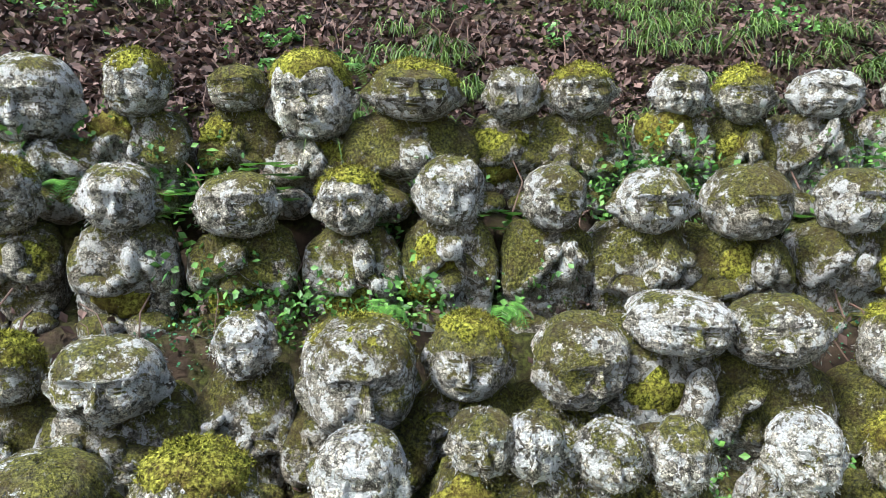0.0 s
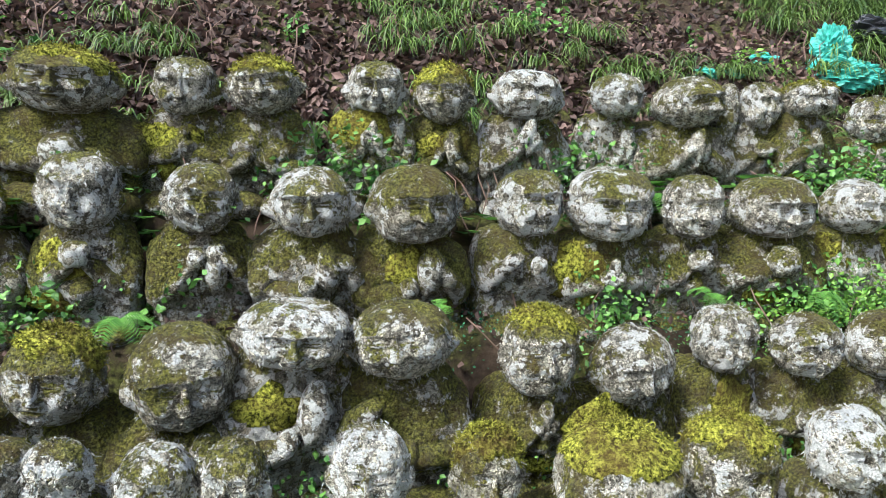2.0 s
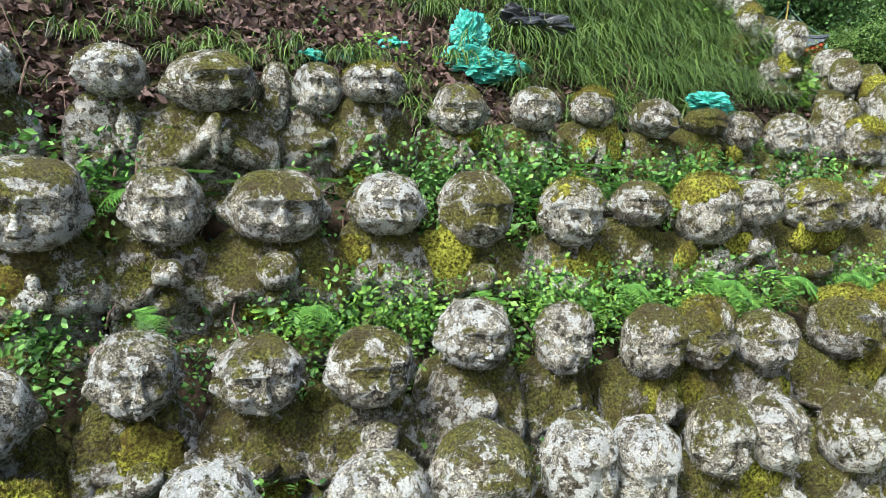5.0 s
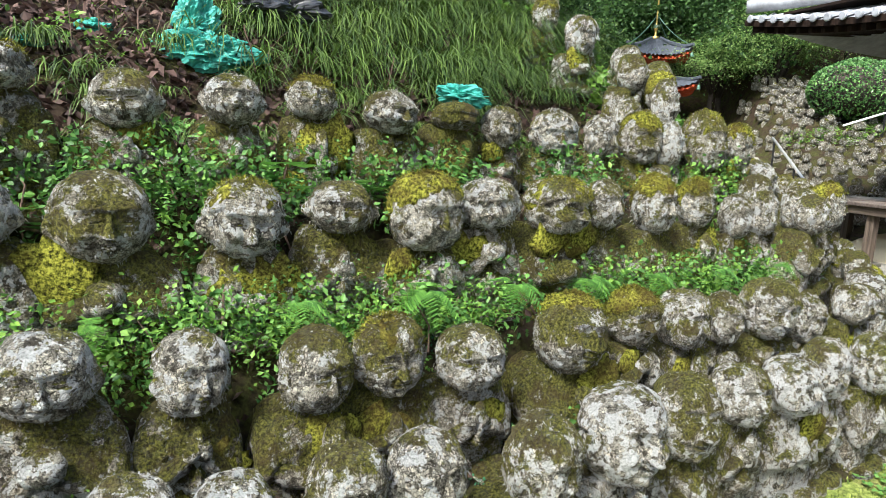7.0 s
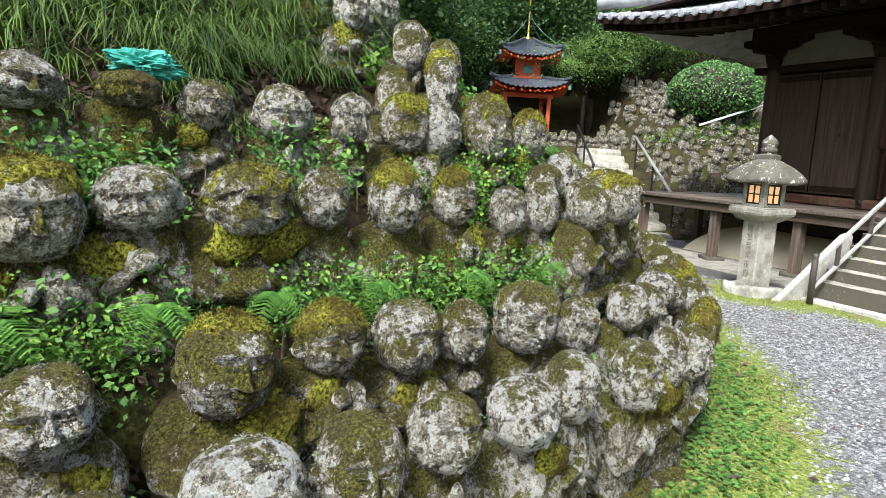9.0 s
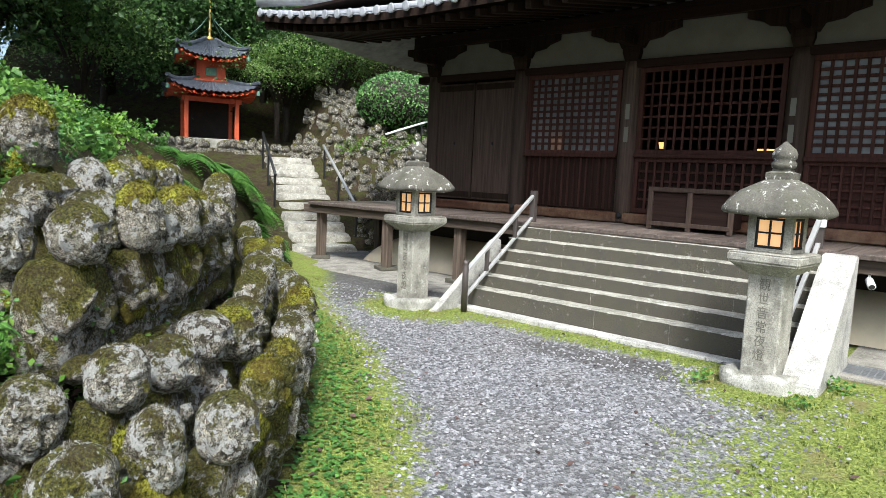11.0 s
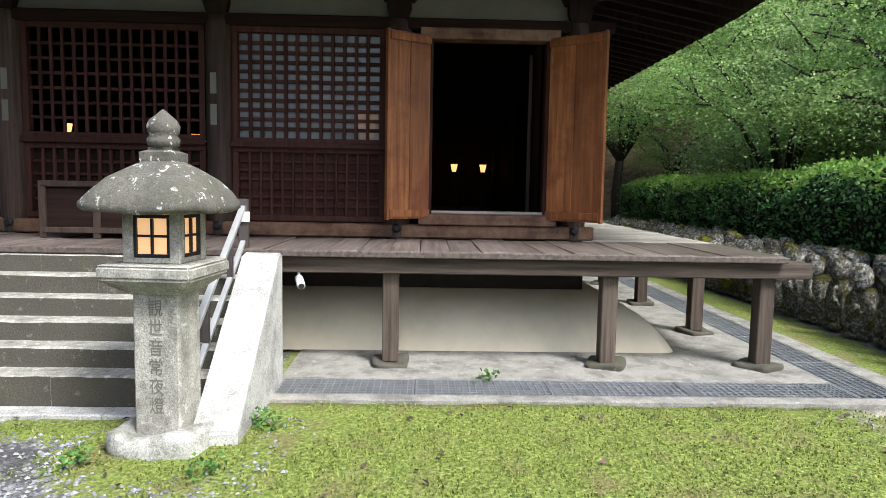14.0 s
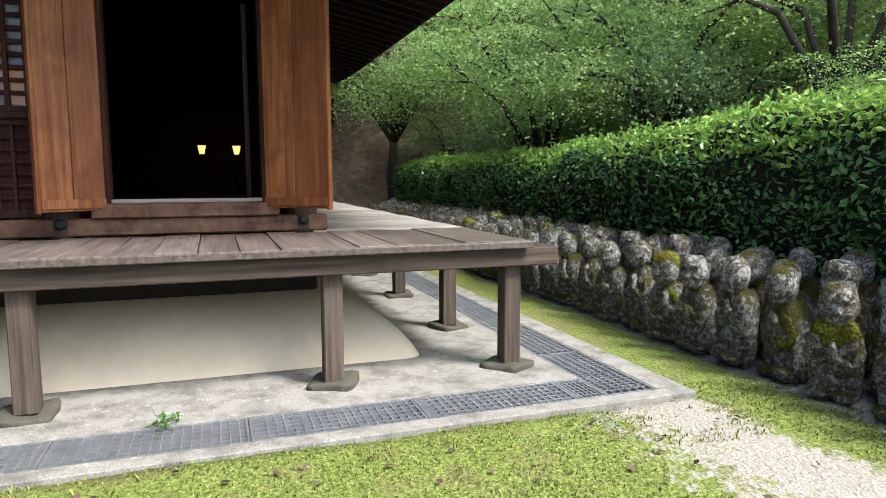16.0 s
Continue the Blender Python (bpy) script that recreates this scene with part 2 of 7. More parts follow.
WOOD_COL = wood("grey_brown_column_wood", (0.028, 0.018, 0.014), (0.095, 0.066, 0.05), "z", spec=0.2)
WOOD_DOOR = wood("orange_cedar_door_wood", (0.15, 0.048, 0.014), (0.50, 0.20, 0.066), "z", 0.5, (0.13, 0.038, 0.012))
WOOD_DECK_X = wood("weathered_deck_wood", (0.05, 0.036, 0.03), (0.28, 0.23, 0.20), "x", 0.4)
WOOD_DECK_Y = wood("pale_side_deck_wood", (0.22, 0.20, 0.17), (0.46, 0.42, 0.37), "y", 0.6)
WOOD_GREY = wood("grey_weathered_post_wood", (0.035, 0.025, 0.018), (0.17, 0.13, 0.10), "z")
WOOD_GREY_Y = wood("grey_weathered_beam_wood", (0.035, 0.025, 0.018), (0.17, 0.13, 0.10), "y")
WOOD_SILL = wood("worn_brown_sill_wood", (0.04, 0.017, 0.010), (0.17, 0.075, 0.04), "y", 0.55, (0.24, 0.15, 0.09))
PLASTER = plain("cream_lime_plaster", (0.74, 0.67, 0.50), 0.9, vary=0.1, scale=2.5)
# Off-white plaster darkened: the shade below the eaves is put into the colour.
PLASTER_SHADED = plain("eave_shaded_plaster", (0.15, 0.145, 0.12), 0.9, vary=0.15, scale=2.5)
STEEL = plain("galvanised_steel", (0.45, 0.46, 0.47), 0.45, 0.8, 0.15)
DARK_STEEL = plain("brown_painted_steel", (0.10, 0.085, 0.08), 0.45, 0.4, 0.15)
SILVER = plain("silver_painted_rail", (0.55, 0.55, 0.54), 0.4, 0.5, 0.1)
TILE = plain("grey_clay_roof_tile", (0.30, 0.31, 0.33), 0.45, vary=0.35, scale=5, spec=0.6)
PAG_TILE = plain("blue_black_roof_tile", (0.075, 0.085, 0.105), 0.35, vary=0.4, scale=9, spec=0.6)
RED = plain("vermilion_paint", (0.50, 0.085, 0.030), 0.6, vary=0.2)
GOLD = plain("gilded_metal", (0.75, 0.5, 0.16), 0.35, 0.8, 0.2)
BLACK = plain("black_iron", (0.02, 0.02, 0.02), 0.5, 0.3, 0.2)
WHITE = plain("white_plastic", (0.8, 0.8, 0.8), 0.4, vary=0.04)
BRONZE = plain("green_bronze", (0.12, 0.22, 0.17), 0.6, 0.5)
NET = plain("green_plastic_netting", (0.05, 0.30, 0.24), 0.5, vary=0.45, scale=30)
TARP = plain("black_plastic_bag", (0.025, 0.026, 0.03), 0.35, vary=0.4)
GUTTER_DARK = plain("shade_dark_gutter_concrete", (0.018, 0.018, 0.016), 0.6, vary=0.4)
# Near-black colour carries the gloom of the room and the underfloor gap.
DARK_ROOM = plain("shade_black_boards", (0.018, 0.014, 0.012), 0.85, vary=0.4)
LAMP_PAPER = glow("lit_paper_lamp", (1.0, 0.42, 0.13), 1.05)
LAMP_SOFT = glow("lantern_window_paper", (1.0, 0.56, 0.26), 0.32)
PANE = pane_glass()
LEAF_FERN = leaf_mat("fern_green", (0.04, 0.12, 0.02), (0.17, 0.36, 0.06))
LEAF_DARK = leaf_mat("dark_forest_leaf", (0.02, 0.055, 0.015), (0.10, 0.20, 0.05), through_light=0.35)
LEAF_MAPLE = leaf_mat("fresh_maple_leaf", (0.13, 0.27, 0.06), (0.46, 0.63, 0.22), through_light=0.55)
# Yellow-green maple leaf, lightened further: sunlight on the crown is put into the colour.
LEAF_SUNNY = leaf_mat("sunlit_yellow_green_maple_leaf", (0.28, 0.44, 0.12), (0.62, 0.76, 0.34), through_light=0.6)
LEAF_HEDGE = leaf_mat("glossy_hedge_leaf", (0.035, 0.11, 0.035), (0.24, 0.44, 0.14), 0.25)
LEAF_BRIGHT = leaf_mat("top_lit_hedge_leaf", (0.18, 0.38, 0.06), (0.46, 0.64, 0.16), 0.3, 0.4)
LEAF_GROUND = leaf_mat("ground_cover_leaf", (0.035, 0.11, 0.022), (0.17, 0.34, 0.07))
LEAF_GRASS = leaf_mat("slope_grass", (0.02, 0.046, 0.009), (0.16, 0.25, 0.05))
LEAF_LAWN = leaf_mat("moss_lawn_blade", (0.085, 0.135, 0.02), (0.36, 0.40, 0.10))
LEAF_DEAD = leaf_mat("fallen_brown_leaf", (0.014, 0.008, 0.006), (0.18, 0.112, 0.092), 0.8, 0.1)
# Paler copy of the forest leaf, with the sunlight put into its colour.
LEAF_LIGHT = leaf_mat("sunlit_forest_leaf", (0.17, 0.30, 0.11), (0.54, 0.68, 0.36), through_light=0.5)
LEAF_YOUNG = leaf_mat("young_herb_leaf", (0.10, 0.24, 0.03), (0.30, 0.50, 0.09), 0.45, 0.35)
LEAF_LIVERWORT = leaf_mat("blue_green_liverwort", (0.025, 0.11, 0.05), (0.08, 0.27, 0.12), 0.5, 0.2)
TWIG = plain("dry_brown_twig", (0.10, 0.062, 0.045), 0.9, vary=0.5, scale=20)
BARK = plain("dark_tree_bark", (0.045, 0.035, 0.028), 0.9, vary=0.4, scale=12)
SHADE_BARK = plain("hedge_inner_shade", (0.014, 0.017, 0.008), 0.95, vary=0.6, scale=14)
GRAVEL = leaf_mat("grey_gravel_stone", (0.10, 0.10, 0.105), (0.40, 0.40, 0.41), 0.85, 0.0)
FOREST_FLOOR = plain("brown_forest_floor", (0.17, 0.115, 0.08), 0.95, vary=0.5, scale=4)


# ---- mesh helpers ----
def lattice_hash(i, j, k, seed):
    h = (i * 374761393 + j * 668265263 + k * 1274126177 + seed * 144665) & 0x7FFFFFFF
    h = ((h ^ (h >> 13)) * 1103515245) & 0x7FFFFFFF
    return ((h ^ (h >> 16)) & 0xFFFF) / 32767.5 - 1.0


def vnoise(p, scale, seed=0):
    """Smooth noise from -1 to 1 at the points p (n x 3)."""
    q = np.asarray(p, float) * scale + 100.0
    i = np.floor(q).astype(np.int64)
    f = q - i
    f = f * f * (3 - 2 * f)
    out = 0
    for a in (0, 1):
        for b in (0, 1):
            for c in (0, 1):
                w = (f[:, 0] if a else 1 - f[:, 0]) * (f[:, 1] if b else 1 - f[:, 1]) * (f[:, 2] if c else 1 - f[:, 2])
                out = out + w * lattice_hash(i[:, 0] + a, i[:, 1] + b, i[:, 2] + c, seed)
    return out


def quad_mesh(name, v, q, mats, index=None, smooth=True):
    """A mesh from vertex and quad (or triangle) arrays."""
    v, q = np.asarray(v, np.float32), np.asarray(q, np.int32)
    me = bpy.data.meshes.new(name)
    n, sides = q.shape
    me.vertices.add(len(v))
    me.vertices.foreach_set("co", v.ravel())
    me.loops.add(n * sides)
    me.loops.foreach_set("vertex_index", q.ravel())
    me.polygons.add(n)
    me.polygons.foreach_set("loop_start", np.arange(0, n * sides, sides, dtype=np.int32))
    for m in mats if isinstance(mats, (list, tuple)) else (mats,):
        me.materials.append(m)
    if index is not None:
        me.polygons.foreach_set("material_index", np.asarray(index, np.int32))
    me.polygons.foreach_set("use_smooth", np.full(n, smooth, bool))
    me.update(calc_edges=True)
    me.validate()
    return me


def grid_quads(rows, cols, wrap=False):
    r, c = np.meshgrid(np.arange(rows - 1), np.arange(cols if wrap else cols - 1), indexing="ij")
    r, c = r.ravel(), c.ravel()
    d = (c + 1) % cols
    return np.stack([r * cols + c, r * cols + d, (r + 1) * cols + d, (r + 1) * cols + c], 1)


def world_of(o):
    m = o.matrix_parent_inverse @ o.matrix_basis
    return world_of(o.parent) @ m if o.parent else o.matrix_basis.copy()


def thing(name, at, label, category, group="", kind=""):
    e = new(name)
    e.location = at
    e.empty_display_size = 0.1
    return tagged(e, label, category, group, kind)


def under(ob, parent, label=""):
    ob.parent = parent
    ob.matrix_parent_inverse = world_of(parent).inverted()
    if label:
        ob["label"] = label
    return ob


def mesh_of(bm, name, mat, smooth=False):
    me = bpy.data.meshes.new(name)
    bm.to_mesh(me)
    bm.free()
    for m in mat if isinstance(mat, (list, tuple)) else (mat,):
        me.materials.append(m)
    if smooth:
        me.polygons.foreach_set("use_smooth", np.ones(len(me.polygons), bool))
    return me


def part(name, bm, material, parent=None, label="", smooth=False):
    me = bm if isinstance(bm, bpy.types.Mesh) else mesh_of(bm, name, material, smooth)
    ob = new(name, me)
    return under(ob, parent, label) if parent else ob


def box(x0, x1, y0, y1, z0, z1, bevel=0.006, bm=None):
    """A block with softened edges, between two corners."""
    bm = bm or bmesh.new()
    vs = [bm.verts.new((x, y, z)) for z in (z0, z1) for x, y in ((x0, y0), (x1, y0), (x1, y1), (x0, y1))]
    fs = [bm.faces.new([vs[i] for i in f]) for f in ((3, 2, 1, 0), (4, 5, 6, 7), (0, 1, 5, 4), (1, 2, 6, 5), (2, 3, 7, 6), (3, 0, 4, 7))]
    if bevel:
        bmesh.ops.bevel(bm, geom=list({e for f in fs for e in f.edges}), offset=bevel, segments=1, affect="EDGES")
    return bm


def beam(a, b, w, h, bevel=0.004, bm=None):
    """A bar from a to b, w wide and h high."""
    a, b = Vector(a), Vector(b)
    t = box(-w / 2, w / 2, 0, (b - a).length, -h / 2, h / 2, bevel)
    t.transform(Matrix.Translation(a) @ (b - a).to_track_quat("Y", "Z").to_matrix().to_4x4())
    if bm is None:
        return t
    me = bpy.data.meshes.new("tmp")
    t.to_mesh(me)
    t.free()
    bm.from_mesh(me)
    bpy.data.meshes.remove(me)
    return bm


def lathe(profile, sides=24, bm=None, at=(0, 0, 0), square=False):
    """A turned shape from (radius, height) pairs."""
    bm = bm or bmesh.new()
    rings = []
    for r, z in profile:
        rings.append([bm.verts.new((at[0] + r * math.cos((i + (0.5 if square else 0)) * math.tau / sides), at[1] + r * math.sin((i + (0.5 if square else 0)) * math.tau / sides), at[2] + z)) for i in range(sides)])
    for a, b in zip(rings, rings[1:]):
        for i in range(sides):
            bm.faces.new((a[i], a[(i + 1) % sides], b[(i + 1) % sides], b[i]))
    bm.faces.new(rings[0][::-1])
    bm.faces.new(rings[-1])
    return bm


def tube(points, radius, sides=8, bm=None):
    """A round bar along points; radius may be one number or one for each point."""
    bm = bm or bmesh.new()
    pts = [Vector(p) for p in points]
    rs = radius if isinstance(radius, (list, tuple)) else [radius] * len(pts)
    rings = []
    for i, p in enumerate(pts):
        d = (pts[min(i + 1, len(pts) - 1)] - pts[max(i - 1, 0)]).normalized()
        q = d.to_track_quat("Z", "X").to_matrix()
        rings.append([bm.verts.new(p + q @ Vector((rs[i] * math.cos(j * math.tau / sides), rs[i] * math.sin(j * math.tau / sides), 0))) for j in range(sides)])
    for a, b in zip(rings, rings[1:]):
        for j in range(sides):
            bm.faces.new((a[j], a[(j + 1) % sides], b[(j + 1) % sides], b[j]))
    bm.faces.new(rings[0][::-1])
    bm.faces.new(rings[-1])
    return bm


def rough_block(x0, x1, y0, y1, z0, z1, seed=0, amount=0.012, n=5):
    """A worn stone block: a box with a few cuts, rounded and pushed about."""
    s = bmesh.new()
    bmesh.ops.create_cube(s, size=2)
    bmesh.ops.subdivide_edges(s, edges=s.edges[:], cuts=n, use_grid_fill=True)
    c, h = Vector(((x0 + x1) / 2, (y0 + y1) / 2, (z0 + z1) / 2)), Vector(((x1 - x0) / 2, (y1 - y0) / 2, (z1 - z0) / 2))
    for v in s.verts:
        p = v.co.copy()
        k = (abs(p.x) ** 10 + abs(p.y) ** 10 + abs(p.z) ** 10) ** 0.1
        p /= k
        q = Vector((p.x * h.x, p.y * h.y, p.z * h.z)) + c
        v.co = q + noise.noise_vector(q * 5 + Vector((seed, 0, 0))) * amount
    return s
# ---- plan of the statue hill ----
PLAN = [(-7.0, 0.02), (-3.0, 0.96), (0.0, 1.67), (3.0, 2.37), (5.5, 2.96), (6.6, 3.28), (7.3, 3.68), (7.92, 4.32), (8.45, 5.02), (9.0, 5.9), (9.5, 6.8), (10.1, 7.7), (10.9, 8.7), (11.7, 9.6), (12.25, 10.6), (12.6, 12.0), (13.1, 14.0), (13.8, 16.0), (14.2, 18.0), (14.4, 22.0)]
_p = np.array(PLAN)
_len = np.concatenate([[0], np.cumsum(np.hypot(*np.diff(_p, axis=0).T))])
ARC = np.linspace(0, _len[-1], 700)
CURVE = np.stack([np.interp(ARC, _len, _p[:, 0]), np.interp(ARC, _len, _p[:, 1])], 1)
for _ in range(12):
    CURVE[1:-1] = (CURVE[:-2] + CURVE[1:-1] * 2 + CURVE[2:]) / 4
_t = np.gradient(CURVE, axis=0)
_t /= np.linalg.norm(_t, axis=1)[:, None]
INWARD = np.stack([-_t[:, 1], _t[:, 0]], 1)
BEND = float(np.interp(6.7, CURVE[:, 0], ARC))


def on_plan(s, u):
    """A point at the length s along the hill's foot and u metres into the hill, and the way it faces (degrees)."""
    i = int(np.clip(np.searchsorted(ARC, s), 0, len(ARC) - 1))
    p = CURVE[i] + INWARD[i] * u
    return p[0], p[1], math.degrees(math.atan2(INWARD[i][1], INWARD[i][0])) - 90


def into_hill(x, y):
    """Signed distance into the hill and the nearest length along its foot."""
    x, y = np.atleast_1d(x), np.atleast_1d(y)
    d, s = np.empty(len(x)), np.empty(len(x))
    for a in range(0, len(x), 4000):
        dx, dy = x[a:a + 4000, None] - CURVE[None, :, 0], y[a:a + 4000, None] - CURVE[None, :, 1]
        k = np.argmin(dx * dx + dy * dy, axis=1)
        r = np.arange(len(k))
        d[a:a + 4000] = dx[r, k] * INWARD[k, 0] + dy[r, k] * INWARD[k, 1]
        s[a:a + 4000] = ARC[k]
    return d, s


STEPPED_U = (-9, -0.3, -0.15, 0.12, 0.2, 0.32, 0.52, 0.6, 0.74, 0.98, 1.06, 1.2, 1.4, 2.07, 2.9, 4.5, 7, 10, 14)
STEPPED_Z = (-0.4, -0.02, 0.06, 0.1, 0.24, 0.3, 0.4, 0.7, 0.76, 0.86, 1.14, 1.2, 1.32, 1.93, 2.45, 3.7, 5.8, 7.6, 9)


def hill_z(x, y):
    d, s = into_hill(x, y)
    stepped = np.interp(d, STEPPED_U, STEPPED_Z)
    gentle = np.interp(d, (-9, -0.3, 0, 0.3, 0.7, 1.1, 2, 4), (-0.4, -0.02, 0.15, 0.7, 1.4, 1.8, 2.4, 3.4))
    along = np.interp(s, ARC, CURVE[:, 0])
    k = np.clip((along - 9.9) / 0.7, 0, 1)
    z = stepped * (1 - k) + gentle * k
    top = np.interp(along, (5.0, 7.0, 8.0, 9.0, 9.9, 10.6, 11.6, 12.6, 13.6, 14.4), (9.0, 6.0, 4.2, 3.2, 2.4, 1.9, 1.7, 1.7, 1.9, 2.1))
    z = np.where(z > top - 0.4, top - 0.4 + 0.4 * np.tanh((z - top + 0.4) / 0.8), z)
    p = np.stack([np.atleast_1d(x), np.atleast_1d(y), z * 0], 1)
    bend = np.clip((along - 6.2) / 0.8, 0, 1) * np.clip((10.2 - along) / 1.2, 0, 1)
    z = z + bend * np.interp(d, (0.9, 1.4, 2.2, 3.0, 4.5), (0.0, 0.2, -0.1, 0.05, 0.3))
    rough = np.clip(d / 0.6, 0, 1) * (0.03 * vnoise(p, 5, 3) + 0.05 * vnoise(p, 1.7, 4) * np.clip(d - 1, 0, 1) * 1.6)
    return z + rough, d, s


STAIR_FOOT, STAIR_WAY = (13.35, 10.5), (0.487, 0.874)


def north_z(x, y):
    """The stepped north bank with the stairs and the many small statues."""
    n = (x - STAIR_FOOT[0]) * STAIR_WAY[0] + (y - STAIR_FOOT[1]) * STAIR_WAY[1]
    m = (x - STAIR_FOOT[0]) * STAIR_WAY[1] - (y - STAIR_FOOT[1]) * STAIR_WAY[0]
    ramp = np.interp(n, (-1, 0, 6, 10, 14, 30), (-0.3, -0.05, 1.75, 2.05, 2.6, 14))
    bank = np.interp(n, (-1, 0, 1, 6.5, 9, 12, 30), (-0.3, -0.05, 0.3, 2.5, 3.3, 4.4, 18))
    k = np.clip((m - 0.9) / 0.8, 0, 1)
    return ramp * (1 - k) + bank * k


# ---- ground ----
def ground_masks(x, y):
    d, _ = into_hill(x, y)
    lawn = np.minimum(np.minimum(2.35 + 0.0 * x - y, y + 1.9) / 1.0, (x - 8.0) / 1.6)
    verge = (0.42 - np.abs(d + 0.35)) / 0.4
    foot = (0.62 - np.hypot((x - 11.1) / 1.25, y - 2.5)) / 0.4
    foot2 = (0.8 - np.hypot((x - 11.1) / 0.8, y - 6.15)) / 0.4
    kerb = (0.22 - np.abs(x - 11.3)) / 0.3 - np.clip(np.abs(y - 4.3) - 2.2, 0, 9)
    south = (0.33 - np.abs(y + 2.9)) / 0.3 - np.clip(11.0 - x, 0, 9)
    green = np.maximum.reduce([lawn, verge, foot, foot2, kerb, south])
    damp = np.maximum((0.55 - np.hypot((x - 10.75) / 0.5, (y - 3.7) / 2.2)) / 0.5, (x - 10.4) / 1.0 - np.clip(np.abs(y - 8.0) - 1.2, 0, 9))
    return np.clip(green * 0.5 + 0.5, 0, 1), np.clip(damp * 0.5 + 0.4, 0, 1)


def ground_height(x, y):
    d, _ = into_hill(x, y)
    p = np.stack([x, y, x * 0], 1)
    near = np.clip((x - 4) / 2, 0, 1)
    pit = ((x > 11.87) & (x < 25) & (y > -2.58) & (y < 2.15)) * -0.25
    return pit + 0.012 * vnoise(p, 2.1, 8) + 0.006 * vnoise(p, 7, 9) + 0.07 * np.clip((d + 0.7) / 0.7, 0, 1) * near


def build_ground():
    a = np.concatenate([[-900, -200, -60, -20], np.arange(-4, 5, 0.5), np.arange(5, 13, 0.1), np.arange(13, 26, 0.8), [40, 90, 300, 900]])
    b = np.concatenate([[-900, -200, -60, -20, -9], np.arange(-6, -4, 0.5), np.arange(-4, 10.2, 0.1), np.arange(10.5, 26, 0.8), [40, 90, 300, 900]])
    x, y = [g.ravel() for g in np.meshgrid(a, b, indexing="ij")]
    z = ground_height(x, y)
    me = quad_mesh("ground", np.stack([x, y, z], 1), grid_quads(len(a), len(b))[:, ::-1], GROUND)
    g, w = ground_masks(x, y)
    for key, val in (("green", g), ("damp", w), ("sand", np.clip(0.5 + (1.3 - np.hypot((x - 10.4) / 1.4, (y + 2.6) / 0.9)), 0, 1))):
        me.attributes.new(key, "FLOAT", "POINT").data.foreach_set("value", val.astype(np.float32))
    tagged(new("ground", me), "grey gravel yard with patches of moss and low grass", "ground", kind="structure")


def build_hill():
    a, b = np.arange(-6.5, 16.2, 0.075), np.concatenate([np.arange(-0.6, 7.5, 0.075), np.arange(7.5, 20, 0.3)])
    x, y = [g.ravel() for g in np.meshgrid(a, b, indexing="ij")]
    z, d, s = hill_z(x, y)
    q = grid_quads(len(a), len(b))[:, ::-1]
    keep = d[q].max(1) > -0.5
    tagged(new("hillside", quad_mesh("hillside", np.stack([x, y, z], 1), q[keep], EARTH)), "steep earth bank, mossy and stepped for rows of stone figures", "hillside", kind="structure")


def build_north_bank():
    n, m = np.arange(-1, 24, 0.25), np.arange(-9, 24, 0.3)
    nn, mm = [g.ravel() for g in np.meshgrid(n, m, indexing="ij")]
    x = STAIR_FOOT[0] + nn * STAIR_WAY[0] + mm * STAIR_WAY[1]
    y = STAIR_FOOT[1] + nn * STAIR_WAY[1] - mm * STAIR_WAY[0]
    p = np.stack([x, y, x * 0], 1)
    z = north_z(x, y) + 0.06 * vnoise(p, 1.4, 5) + 0.03 * vnoise(p, 4, 6)
    q = grid_quads(len(n), len(m))
    tagged(new("north_bank", quad_mesh("north_bank", np.stack([x, y, z], 1), q, EARTH)), "brown earth bank that rises behind the hall", "bank", kind="structure")


build_ground()
build_hill()
build_north_bank()


# ---- stone figures ----
def sphere_grid(lon, lat, front=1.25, face=False):
    u = np.linspace(-1, 1, lon, endpoint=False)
    a = np.pi * np.sign(u) * np.abs(u) ** front
    b = np.linspace(-np.pi / 2, np.pi / 2, lat)
    if face:
        fine = np.linspace(-np.pi / 2, np.pi / 2, 400)
        run = np.cumsum(1 + 1.8 * ((fine > -0.85) & (fine < 0.4)))
        b = np.interp(np.linspace(run[0], run[-1], lat), run, fine)
    b, a = np.meshgrid(b, a, indexing="ij")
    return a.ravel(), b.ravel(), grid_quads(lat, lon, True)


def fuzz(at, out, n, length, width, sag, rng):
    """Short strands standing on or hanging from a surface: four-cornered slips at random picks of the places given."""
    i = rng.randint(0, len(at), n)
    p = at[i] + rng.normal(size=(n, 3)) * 0.004
    way = out[i] * (0.6 if sag < 0.4 else 0.12) + rng.normal(size=(n, 3)) * 0.42
    way[:, 2] -= sag
    way /= np.linalg.norm(way, axis=1)[:, None]
    side = np.cross(way, rng.normal(size=(n, 3)))
    side *= (width / 2 / np.maximum(np.linalg.norm(side, axis=1), 1e-6))[:, None]
    tip = p + way * (length * rng.uniform(0.5, 1.3, n))[:, None]
    v = np.stack([p - side, p + side, tip + side * 0.4, tip - side * 0.4], 1).reshape(-1, 3)
    return v, np.arange(n * 4).reshape(-1, 4)


